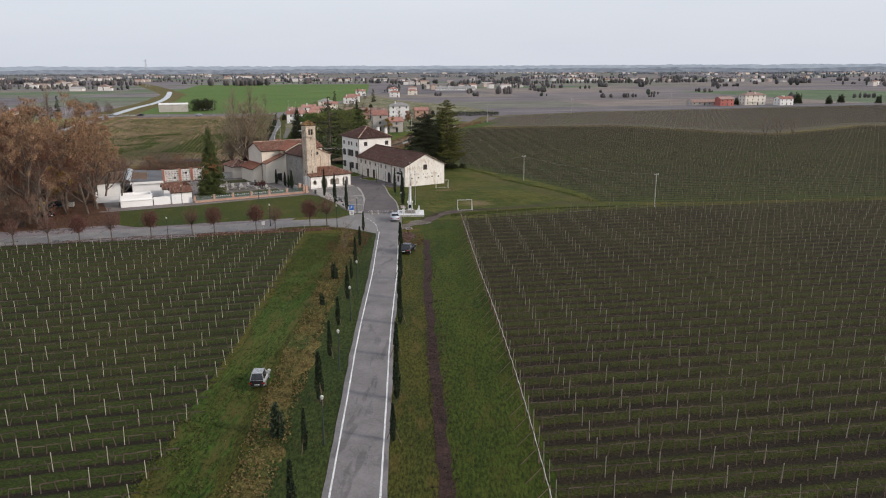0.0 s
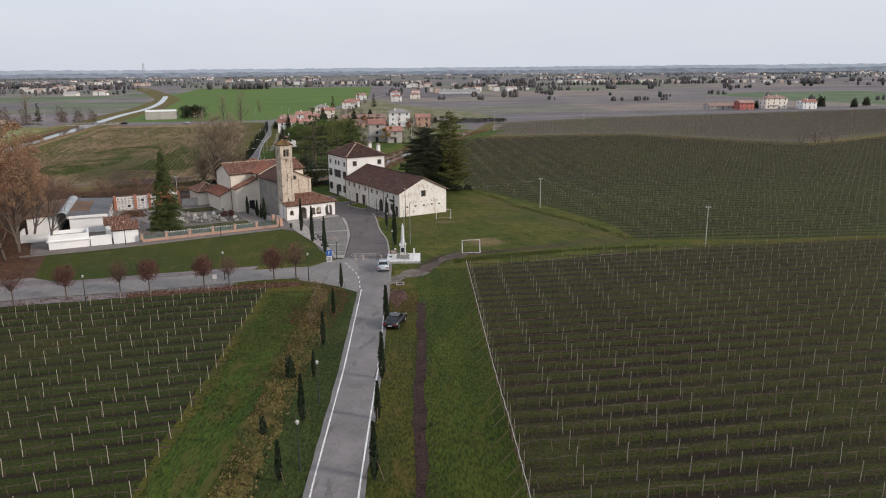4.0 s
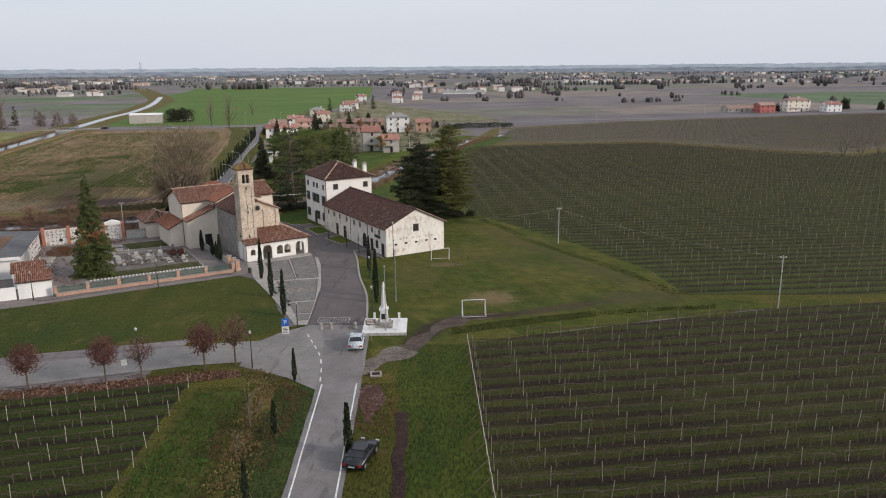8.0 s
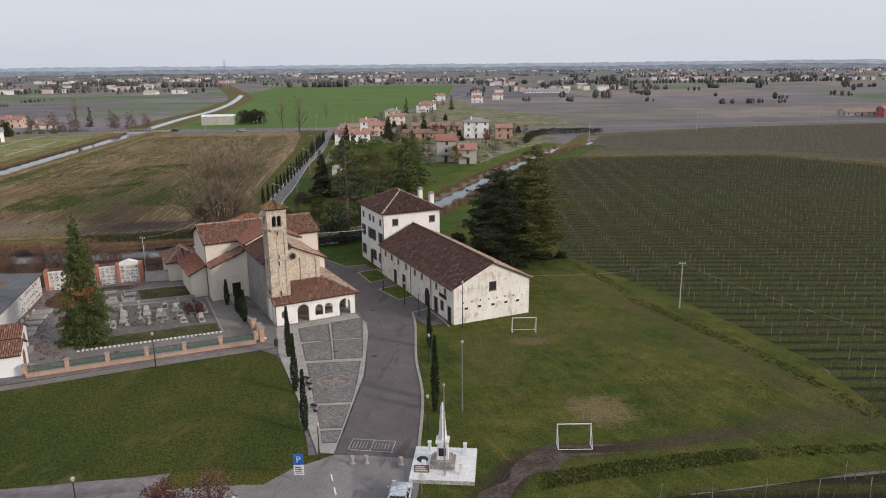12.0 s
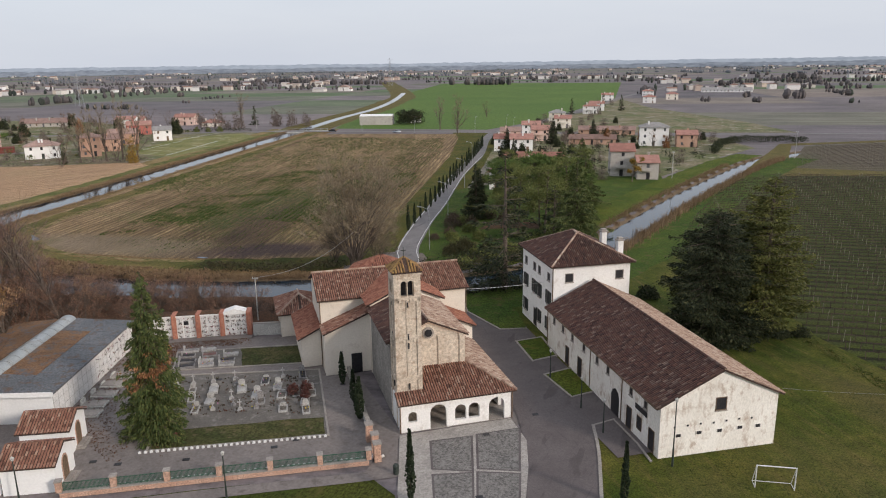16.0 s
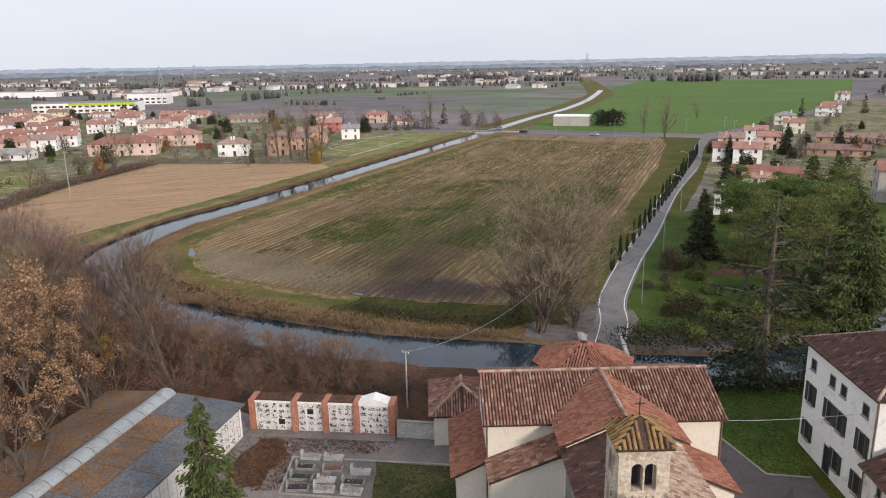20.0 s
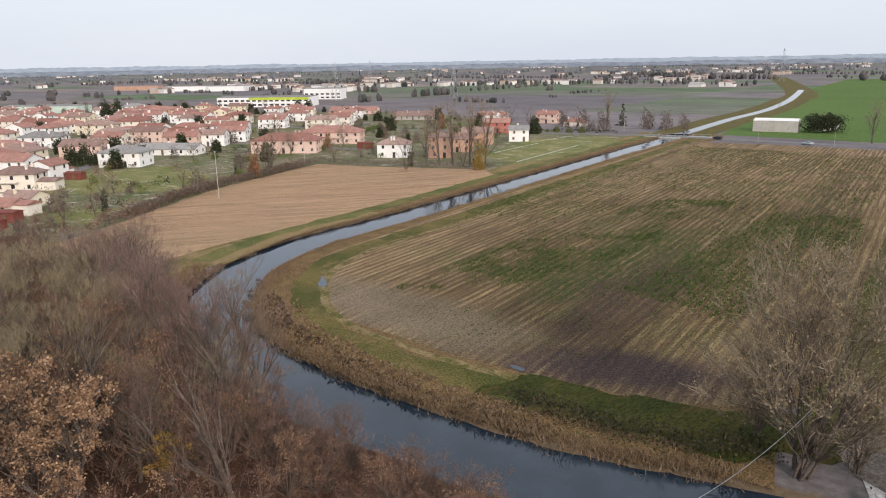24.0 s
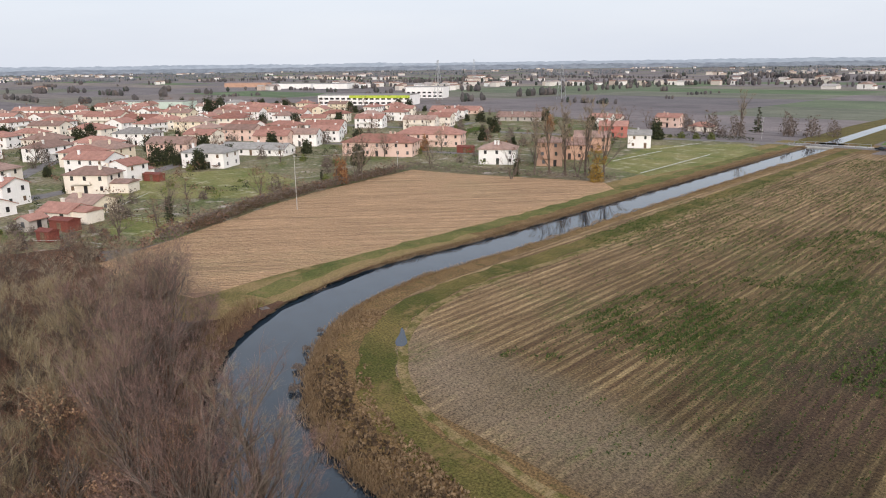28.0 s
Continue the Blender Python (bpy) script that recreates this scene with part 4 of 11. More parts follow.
ribbon("road", [(-112, 470), (-108, 494), (-100, 640), (-96, 835), (-60, 1300)], -3.0, 3.0, 0.085, ASPHALT, 0.2, 8.0, "asphalt country road towards the horizon", "road")
for side in (-1.8, 1.72):
    ribbon("road_line", ROAD[:-2], side, side + 0.14, 0.095, LINE, 0.04, 2.0, "white painted road edge line", "line")
for side in (-1.8, 1.7):
    ribbon("road_line", [(-54.2, 222.5), (-57, 231), (-61.0, 240), (-66.6, 262), (-71, 283), (-82, 330), (-91, 379)], side, side + 0.13, 0.095, LINE, 0.04, 3.0, "white painted road edge line", "line")

# broken edge line through the junction
bend = smooth_line([(-12.35, 126.6), (-12.6, 128.3), (-13.1, 131.2), (-13.9, 134.0), (-14.7, 136.0), (-15.7, 138.3), (-17.6, 142.7)], 0.5)
for k in range(0, len(bend) - 4, 4):
    ribbon("road_line", [(q.x, q.y) for q in bend[k:k + 3]], -0.07, 0.07, 0.108, LINE, 0.03, 0.5, "broken white edge line through the junction", "line")

# tar repairs on the approach road
trng = random.Random(12)
mid = smooth_line(ROAD[:-2], 1.0)
for k in range(20):
    p = mid[trng.randrange(40, len(mid) - 4)]
    ox, w, l = trng.choice((-0.75, 0.15, 0.7, 0.8)) + trng.gauss(0, 0.15), trng.uniform(0.07, 0.24), trng.uniform(0.5, 2.0)
    sheet("road_patch", [(p.x + ox + math.cos(a) * w, p.y + math.sin(a) * l) for a in (0.2, 0.9, 1.5, 2.2, 3.0, 3.9, 4.7, 5.5)], 0.0965 + 0.0005 * k, TAR, 0.4, 0.25, label="dark tar repair on the worn road", category="road patch")


# ---- building tools ----
def tiles(m, poly, pitch=0.24, length=0.46, rise=0.085):
    """Rows of curved tiles over a flat slope, each tile an island of its own."""
    P = [Vector(p) for p in poly]
    nrm = (P[1] - P[0]).cross(P[2] - P[0]).normalized()
    if nrm.z < 0:
        nrm = -nrm
    e = Vector((-nrm.y, nrm.x, 0)).normalized()
    s = e.cross(nrm)
    if s.z > 0:
        s = -s
    o = P[0]
    Q = [((p - o).dot(e), (p - o).dot(s)) for p in P]
    lo, hi = min(q[0] for q in Q), max(q[0] for q in Q)
    n = max(1, int((hi - lo) / pitch))
    w = (hi - lo) / n
    for i in range(n):
        x = lo + (i + 0.5) * w
        cut = []
        for (ax, ay), (bx, by) in zip(Q, Q[1:] + Q[:1]):
            if (ax - x) * (bx - x) < 0:
                cut.append(ay + (by - ay) * (x - ax) / (bx - ax))
        cut.sort()
        for a, b in zip(cut[::2], cut[1::2]):
            k = max(1, round((b - a) / length))
            d = (b - a) / k
            for j in range(k):
                y0, y1 = a + j * d, a + (j + 1) * d + 0.05
                jit = random.uniform(-0.012, 0.012)
                c = len(m.v)
                for y, lift in ((y0, 0.0), (y1, 0.035)):
                    for dx, dz in ((-0.37, 0.0), (-0.2, rise), (0.2, rise), (0.37, 0.0)):
                        m.v.append(tuple(o + e * (x + dx * w + jit) + s * y + nrm * (dz + lift + 0.02)))
                m.f += [(c + q, c + q + 1, c + q + 5, c + q + 4) for q in range(3)]
                m.f.append((c + 4, c + 5, c + 6, c + 7))


def roof(parent, name, slopes, tile_mat, thick=0.14, deck_mat=None, label=""):
    """Slopes: polygons. A deck with thickness and the tiles upon it."""
    deck = Mesh()
    for poly in slopes:
        P = [Vector(p) for p in poly]
        low = [p - Vector((0, 0, thick)) for p in P]
        deck.face(*P)
        deck.face(*reversed(low))
        for i in range(len(P)):
            j = (i + 1) % len(P)
            deck.face(P[i], low[i], low[j], P[j])
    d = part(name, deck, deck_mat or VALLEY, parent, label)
    t = Mesh()
    for poly in slopes:
        tiles(t, poly)
    tagged(part("roof_tile", t, tile_mat, d), kind="stuff")
    return d


def ridge_cap(m, a, b, r=0.13):
    """A line of half-round ridge tiles."""
    a, b = Vector(a), Vector(b)
    n = max(1, int((b - a).length / 0.42))
    for i in range(n):
        m.tube(a.lerp(b, i / n), a.lerp(b, (i + 1.06) / n), r, r * 1.12, 6)


def arch_wall(m, mat4, length, z0, z1, openings, t=0.35, arch=True):
    """A wall of thickness t along x from 0 to length with openings (middle, width, sill, spring) that go through it."""
    flat, x, left = [], 0.0, []
    for xc, w, sill, spring in sorted(openings):
        a, b = xc - w / 2, xc + w / 2
        sides = [sill, spring] if sill > z0 else [spring]
        flat.append([(x, z0), (a, z0), *((a, z) for z in sides), (a, z1), (x, z1), *((x, z) for z in reversed(left))])
        if sill > z0:
            flat.append([(a, z0), (b, z0), (b, sill), (a, sill)])
        n = 8 if arch else 1
        rise = [(xc - w / 2 * math.cos(math.pi * k / n), spring + (w / 2 * math.sin(math.pi * k / n) if arch else 0)) for k in range(n + 1)]
        rise[0], rise[-1] = (a, spring), (b, spring)
        for p, q in zip(rise, rise[1:]):
            flat.append([p, q, (q[0], z1), (p[0], z1)])
        x, left = b, sides
    flat.append([(x, z0), (length, z0), (length, z1), (x, z1), *((x, z) for z in reversed(left))])
    where_, rim = {}, {}
    base = len(m.v)
    for poly in flat:
        for c in poly:
            where_.setdefault((round(c[0], 4), round(c[1], 4)), len(where_))
    k = len(where_)
    for y in (0, t):
        m.v.extend(tuple(mat4 @ Vector((c[0], y, c[1]))) for c in where_)
    for poly in flat:
        ids = [where_[round(c[0], 4), round(c[1], 4)] for c in poly]
        m.f.append(tuple(base + i for i in ids))
        m.f.append(tuple(base + k + i for i in reversed(ids)))
        for i, j in zip(ids, ids[1:] + ids[:1]):
            if rim.pop((j, i), None) is None:
                rim[i, j] = True
    for i, j in rim:
        m.f.append((base + j, base + i, base + k + i, base + k + j))


def window(parent, m4, w, h, shutters=0, frame_mat=None, sill=True, name="window", glass=None, reveal=0.12):
    """A window in the plane y = 0 of m4, with x across and z up from its sill: reveal, pane, sill and shutters."""
    win = Mesh()
    win.box(-w / 2, w / 2, -0.012, 0.05, 0, h, m4)
    ob = part(name, win, glass or DARK, parent)
    fr = Mesh()
    b = 0.07
    for x0, x1, z0, z1 in ((-w / 2 - b, -w / 2, -b, h + b), (w / 2, w / 2 + b, -b, h + b), (-w / 2, w / 2, h, h + b), (-w / 2, w / 2, -b, 0)):
        fr.box(x0, x1, -0.05, 0.04, z0, z1, m4)
    part("window_frame", fr, frame_mat or SLABS, ob)
    if sill:
        s = Mesh()
        s.box(-w / 2 - 0.12, w / 2 + 0.12, -0.14, 0.04, -b - 0.07, -b, m4)
        part("window_sill", s, SLABS, ob)
    for k in range(shutters):
        sh = Mesh()
        side = (-1, 1)[k % 2]
        x0 = side * (w / 2 + b + 0.01)
        x1 = x0 + side * w * 0.52
        sh.box(min(x0, x1), max(x0, x1), -0.075, -0.02, -0.02, h + 0.02, m4)
        part("shutter", sh, SHUTTER, ob)
    return ob


def face_of(side, x, y, z):
    """The plane of a wall that faces front (-y), left (-x), right (+x) or back (+y)."""
    return pose(x, y, z, 0, 0, {"front": 0, "left": -90, "right": 90, "back": 180}[side])


# ---- church ----
CH = pose(-33.25, 173.9, 0.09, 0, 0, 36.1)
church = thing("church", "old cream church with stone bell tower and arched porch", "church", CH)
arches = [(1.15, 0.85, 0.95, 1.6), (3.65, 1.6, 0, 1.65), (5.85, 1.12, 0.55, 1.55), (7.2, 1.12, 0.55, 1.55), (9.5, 1.6, 0.0, 1.55)]
for m4, length, holes in ((pose(-0.45, 0, 0), 11.0, arches), (pose(10.55, 0.36, 0, 0, 0, 90), 3.75, [(1.6, 1.6, 0.0, 1.55)]), (pose(-0.45, 4.1, 0, 0, 0, -90), 3.74, [])):
    w = Mesh()
    arch_wall(w, m4, length, 0, 2.9, holes)
    part("porch_wall", w, WHITE, church, "whitewashed porch wall with round arches")
w = Mesh()
w.lathe([(0.17, 0.55), (0.11, 0.62), (0.10, 1.4), (0.17, 1.55)], 10, (6.07, 0.18, 0))
part("porch_column", w, SLABS, church)
w = Mesh()
w.box(-0.4, 10.5, 0.0, 4.0, -0.05, 0.03)
part("porch_floor", w, SLABS, church)
roof(church, "porch_roof", [
    [(-0.75, -0.4, 3.0), (10.95, -0.4, 3.0), (7.15, 4.05, 4.68), (2.15, 4.05, 4.68), (2.15, 1.2, 3.6), (-0.75, 1.2, 3.6)],
    ], TILE_CHURCH)
# sunward slope, its light put into the paler tile
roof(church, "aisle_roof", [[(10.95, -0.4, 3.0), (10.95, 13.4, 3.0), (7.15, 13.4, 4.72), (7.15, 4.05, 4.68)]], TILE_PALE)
w = Mesh()  # nave
w.prism([(-0.4, 0), (7.1, 0), (7.1, 7.72), (3.35, 9.35), (-0.4, 7.72)], 4.1, 15.0)
part("nave_wall", w, TOWERSTONE, church, "nave of weathered pale stone and brick")
w = Mesh()
w.box(-0.46, -0.4, 4.1, 15.0, 0, 7.5)
part("nave_side_wall", w, GREYSTONE, church, "side wall of grey rubble stone")
for x, wide, top in ((4.35, 0.34, 7.65), (6.55, 0.55, 7.6)):
    w = Mesh()
    w.box(x, x + wide, 3.95, 4.1, 4.5, top)
    w.box(x - 0.07, x + wide + 0.07, 3.91, 4.1, top, top + 0.14)
    part("pilaster", w, TOWERSTONE, church)
w = Mesh()  # raking brick cornice under the verge of the roof
w.prism([(7.25, 7.42), (7.25, 7.66), (3.35, 9.36), (2.1, 8.8), (2.1, 8.55), (3.35, 9.1)], 3.97, 4.1)
part("cornice", w, BRICKOLD, church, "raking cornice of old brick")
w = Mesh()
w.lathe([(0.58, 0), (0.58, 0.14), (0.40, 0.14), (0.40, 0.2)], 18)
ocu = w.data("oculus", SLABS)
ocu.transform(pose(3.36, 4.12, 8.15, 90, 0, 0))
part("oculus", ocu, None, church)
w = Mesh()
w.lathe([(0.38, 0), (0.38, 0.03)], 18)
dk = w.data("oculus_glass", DARK)
dk.transform(pose(3.36, 3.91, 8.15, 90, 0, 0))
part("oculus_glass", dk, None, church)
# slopes tiled apart: dark for the shaded side, pale for the sunlit
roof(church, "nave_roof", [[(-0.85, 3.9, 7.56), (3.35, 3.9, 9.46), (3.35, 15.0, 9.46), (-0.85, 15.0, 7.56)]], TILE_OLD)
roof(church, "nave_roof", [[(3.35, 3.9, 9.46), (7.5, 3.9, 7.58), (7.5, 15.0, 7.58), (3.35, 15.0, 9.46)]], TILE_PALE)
w = Mesh()  # side aisle under the long lean-to
w.box(7.1, 10.55, 4.3, 13.4, 0, 3.05)
part("aisle_wall", w, CREAM, church)
w = Mesh()  # presbytery arm, transept and lean-tos
w.prism([(-0.5, 0), (7.5, 0), (7.5, 8.15), (3.5, 9.95), (-0.5, 8.15)], 14.4, 18.0)
part("presbytery_wall", w, CREAM, church, "cream plastered gable")
w = Mesh()
w.prism([(18.0, 0), (18.0, 8.05), (22.6, 9.75), (27.2, 8.05), (27.2, 0)], -11.6, 5.6, pose(0, 0, 0, 0, 0, 90) @ Matrix.Diagonal((1, 1, 1, 1)))
part("transept_wall", w, CREAM, church, "cream plastered transept")
roof(church, "transept_roof", [
    [(-5.95, 17.6, 7.98), (11.95, 17.6, 7.98), (11.95, 22.6, 9.9), (-5.95, 22.6, 9.9)],
    [(-5.95, 27.6, 7.98), (11.95, 27.6, 7.98), (11.95, 22.6, 9.9), (-5.95, 22.6, 9.9)]], TILE_CHURCH)
roof(church, "presbytery_roof", [
    [(-0.95, 14.1, 8.08), (3.5, 14.1, 10.12), (3.5, 22.4, 10.06), (-0.95, 17.75, 8.14)],
    [(7.95, 14.1, 8.08), (3.5, 14.1, 10.12), (3.5, 22.4, 10.06), (7.95, 17.75, 8.14)]], TILE_RED)
w = Mesh()  # apse
w.lathe([(4.0, 0), (4.0, 8.2)], 8, (3.6, 28.6, 0))
part("apse_wall", w, CREAM, church)
ap = []
for k in range(8):
    a, b = 2 * math.pi * k / 8, 2 * math.pi * (k + 1) / 8
    ap.append([(3.6 + 4.4 * math.cos(a), 28.6 + 4.4 * math.sin(a), 8.15), (3.6 + 4.4 * math.cos(b), 28.6 + 4.4 * math.sin(b), 8.15), (3.6, 28.6, 9.9)])
roof(church, "apse_roof", ap, TILE_RED)
w = Mesh()
w.prism([(-5.6, 0), (-0.5, 0), (-0.5, 6.9), (-5.6, 4.95)], 15.2, 18.0)
part("annexe_wall", w, CREAM, church)
roof(church, "annexe_roof", [[(-5.75, 14.8, 5.0), (-0.5, 14.8, 7.1), (-0.5, 18.0, 7.1), (-5.75, 18.0, 5.0)]], TILE_CHURCH)
w = Mesh()
w.prism([(-7.9, 0), (-5.6, 0), (-5.6, 4.6), (-7.9, 3.5)], 18.4, 27.0)
part("annexe_wall", w, CREAM, church)
roof(church, "annexe_roof", [[(-8.3, 18.1, 3.42), (-5.6, 18.1, 4.75), (-5.6, 27.3, 4.75), (-8.3, 27.3, 3.42)]], TILE_RED)
w = Mesh()
w.prism([(7.5, 0), (11.0, 0), (11.0, 4.8), (7.5, 6.35)], 13.5, 18.0)
part("annexe_wall", w, CREAM, church)
roof(church, "annexe_roof", [[(11.35, 13.2, 4.72), (7.45, 13.2, 6.5), (7.45, 18.0, 6.5), (11.35, 18.0, 4.72)]], TILE_RED)
w = Mesh()  # back wing of the presbytery
w.box(-9.6, -4.4, 29.0, 36.0, 0, 3.1)
part("vestry_wall", w, CREAM, church)
roof(church, "vestry_roof", [
    [(-10.0, 28.6, 3.05), (-4.0, 28.6, 3.05), (-7.0, 31.6, 4.7), (-7.0, 31.6, 4.7)][:3], [(-10.0, 28.6, 3.05), (-7.0, 31.6, 4.7), (-7.0, 33.4, 4.7), (-10.0, 36.4, 3.05)],
    [(-4.0, 28.6, 3.05), (-4.0, 36.4, 3.05), (-7.0, 33.4, 4.7), (-7.0, 31.6, 4.7)], [(-10.0, 36.4, 3.05), (-7.0, 33.4, 4.7), (-4.0, 36.4, 3.05)]], TILE_CHURCH)
window(church, face_of("front", -6.2, 29.0, 1.2), 0.9, 1.1)
roof(church, "low_roof", [[(-4.3, 29.6, 3.4), (0.6, 29.6, 3.4), (0.6, 33.4, 5.2), (-4.3, 33.4, 5.2)], [(-4.3, 37.2, 3.4), (0.6, 37.2, 3.4), (0.6, 33.4, 5.2), (-4.3, 33.4, 5.2)]], TILE_CHURCH)
w = Mesh()
w.box(-4.4, 0.4, 29.9, 36.9, 0, 3.4)
part("vestry_wall", w, CREAM, church)
w = Mesh()  # side door and drains
w.box(-2.7, -1.5, 15.13, 15.2, 0, 2.3)
part("side_door", w, DARK, church, "dark side door")
for x, y, h in ((-5.66, 17.93, 8), (11.66, 17.93, 8), (-0.51, -0.06, 2.85), (10.61, -0.06, 2.85)):
    w = Mesh()
    w.tube((x, y, 0), (x, y, h), 0.06, 0.06, 6)
    part("downpipe", w, WOOD, church)
caps = Mesh()
for a, b in (((-6, 22.6, 10.0), (12, 22.6, 10.0)), ((3.5, 14.1, 10.22), (3.5, 22.4, 10.14)), ((3.35, 3.9, 9.56), (3.35, 14.2, 9.56)), ((10.95, -0.4, 3.1), (7.15, 4.05, 4.78)),
             ((-10.0, 28.6, 3.12), (-7, 31.6, 4.8)), ((-4.0, 28.6, 3.12), (-7, 31.6, 4.8)), ((-7, 31.6, 4.8), (-7, 33.4, 4.8))):
    ridge_cap(caps, a, b)
tagged(part("ridge_tile", caps, TILE_PALE, church), kind="stuff")

# bell tower
tower = part("tower", Mesh(), TOWERSTONE, church)
TX, TY, TW = 0.80, 2.62, 2.52
w = Mesh()
h = TW / 2
w.box(TX - h + 0.12, TX + h - 0.12, TY - h + 0.12, TY + h - 0.12, 0, 12.8)
for sx in (-1, 1):
    for sy in (-1, 1):
        w.box(*sorted((TX + sx * h, TX + sx * (h - 0.42))), *sorted((TY + sy * h, TY + sy * (h - 0.42))), 0, 12.8)
for z in (4.6, 8.7, 12.4):
    w.box(TX - h, TX + h, TY - h, TY + h, z, z + 0.42)
for z0, z1 in ((5.0, 8.7), (9.1, 12.4)):
    for m4 in (pose(TX, TY - h + 0.12, 0), pose(TX - h + 0.12, TY, 0, 0, 0, -90), pose(TX + h - 0.12, TY, 0, 0, 0, 90)):
        w.box(-0.16, 0.16, -0.08, 0.0, z0, z1, m4)
for a in range(4):
    m4 = pose(TX, TY, 0, 0, 0, 90 * a) @ pose(-h, -h, 0)
    arch_wall(w, m4 @ pose(0.45, 0, 0), TW - 0.45, 12.8, 15.3, [(0.48, 0.58, 12.95, 14.15), (1.14, 0.58, 12.95, 14.15)], 0.45)
    w.box(-0.06, TW + 0.06, -0.07, 0.0, 15.0, 15.35, m4)
tower.data = w.data("tower", TOWERSTONE)
w = Mesh()
for a in range(4):
    m4 = pose(TX, TY, 0, 0, 0, 90 * a) @ pose(-h, -h, 0)
    for k in range(5):
        for y0, z0 in ((-0.10, 12.42), (-0.02, 8.45)):
            w = Mesh()
            w.box(0.42 + k * 0.34, 0.6 + k * 0.34, y0, y0 + 0.1, z0, z0 + 0.26, m4)
            part("corbel", w, TOWERSTONE, tower)
for z in (2.0, 6.1, 7.0, 10.2):
    for m4 in (pose(TX, TY - h + 0.06, z), pose(TX - h + 0.06, TY, z, 0, 0, 90)):
        w = Mesh()
        w.box(-0.06, 0.06, -0.12, 0.06, 1.7, 2.3, m4)
        part("slit", w, DARK, tower)
# solid dark block, added so the belfry openings look unlit inside
w = Mesh()
w.box(TX - 0.62, TX + 0.62, TY - 0.62, TY + 0.62, 12.8, 15.1)
part("bell_frame", w, DARK, tower, "dark block filling the belfry in place of its shade")
w = Mesh()
w.box(TX - 0.8, TX + 0.8, TY - 0.8, TY + 0.8, 12.8, 12.95)
w.lathe([(0.42, 13.3), (0.40, 13.45), (0.26, 13.8), (0.2, 14.05), (0.06, 14.1)], 12, (TX, TY, 0))
part("bell", w, METAL, tower)
e = h + 0.16
roof(church, "tower_roof", [[(TX + sx * e, TY + sy * e, 15.32), (TX + tx * e, TY + ty * e, 15.32), (TX, TY, 16.4)] for sx, sy, tx, ty in ((-1, -1, 1, -1), (1, -1, 1, 1), (1, 1, -1, 1), (-1, 1, -1, -1))], TILE_MOSS)
w = Mesh()
w.tube((TX, TY, 16.35), (TX, TY, 17.35), 0.03, 0.03, 5)
w.box(TX - 0.25, TX + 0.25, TY - 0.02, TY + 0.02, 17.0, 17.06)
part("cross", w, IRON, church)

# ---- barn and villa ----
BN = pose(-10.65, 176.8, 0.05, 0, 0, 32.6)
barn = thing("barn", "long white-washed barn with peeling walls and an old brown tiled roof", "barn", BN)
BW, BL, BE, BR = 11.4, 27.3, 5.0, 7.75
w = Mesh()
w.prism([(0, 0), (BW, 0), (BW, BE), (BW / 2, BR), (0, BE)], 0, BL)
part("barn_wall", w, OLDWHITE, barn)
# shade and sun put into the tiles: dark left slope, pale right
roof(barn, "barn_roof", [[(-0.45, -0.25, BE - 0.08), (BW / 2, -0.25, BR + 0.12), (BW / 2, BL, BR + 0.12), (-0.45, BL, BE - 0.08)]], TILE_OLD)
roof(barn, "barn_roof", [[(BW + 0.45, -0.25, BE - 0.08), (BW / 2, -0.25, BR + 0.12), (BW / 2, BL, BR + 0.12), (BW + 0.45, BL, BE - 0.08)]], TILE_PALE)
w = Mesh()
ridge_cap(w, (BW / 2, -0.25, BR + 0.2), (BW / 2, BL, BR + 0.2))
tagged(part("ridge_tile", w, TILE_OLD, barn), kind="stuff")
window(barn, face_of("front", 5.75, 0, 4.05), 0.95, 1.1, 0, WOOD)
for k, x in enumerate((2.2, 4.2, 6.2, 8.2, 10.0)):
    window(barn, face_of("front", x - 0.4, 0, 1.85 + 0.05 * (k % 2)), 0.5, 0.32, 0, OLDWHITE, False, "vent")
for k in range(7):
    window(barn, face_of("front", 1.4 + k * 1.25, 0, 2.75 + 0.03 * (k % 3)), 0.22, 0.2, 0, OLDWHITE, False, "vent")
for y in (2.6, 5.4, 10.4, 13.0, 16.4, 19.6, 22.4, 25.2):
    window(barn, face_of("left", 0, y, 3.55), 0.5, 0.7)
for y, ww, hh in ((1.3, 0.9, 2.0), (3.6, 0.8, 1.2), (5.6, 0.9, 2.1), (17.4, 1.0, 2.2), (21.0, 0.9, 2.1)):
    window(barn, face_of("left", 0, y, 0.1 if hh > 1.5 else 1.0), ww, hh, 0, WOOD, False, "door" if hh > 1.5 else "window")
w = Mesh()
w.prism([(-0.85, 0.02), (0.85, 0.02), (0.85, 1.9), (0.6, 2.45), (0, 2.75), (-0.6, 2.45), (-0.85, 1.9)], -0.03, 0.02, face_of("left", 0, 8.6, 0))
part("arched_door", w, DARK, barn, "dark arched barn door")
w = Mesh()
w.box(-0.08, -0.02, 2.2, 4.4, 2.8, 3.3)
part("sign_board", w, DARK, barn, "dark sign board with unreadable lettering")
for y in (7.2, 14.6, 27.3):
    w = Mesh()
    w.tube((-0.07, y, 0), (-0.07, y, BE), 0.05, 0.05, 6)
    part("downpipe", w, WOOD, barn)
w = Mesh()
w.tube((-0.5, -0.2, BE - 0.15), (-0.5, BL, BE - 0.15), 0.07, 0.07, 6)
part("gutter", w, WOOD, barn)

VL = pose(-25.0, 200.7, 0.05, 0, 0, 32.8)
villa = thing("villa", "white three-storey house with dark shutters and a hipped brown tiled roof", "house", VL)
VW, VD, VE, VR = 10.0, 11.4, 9.8, 12.6
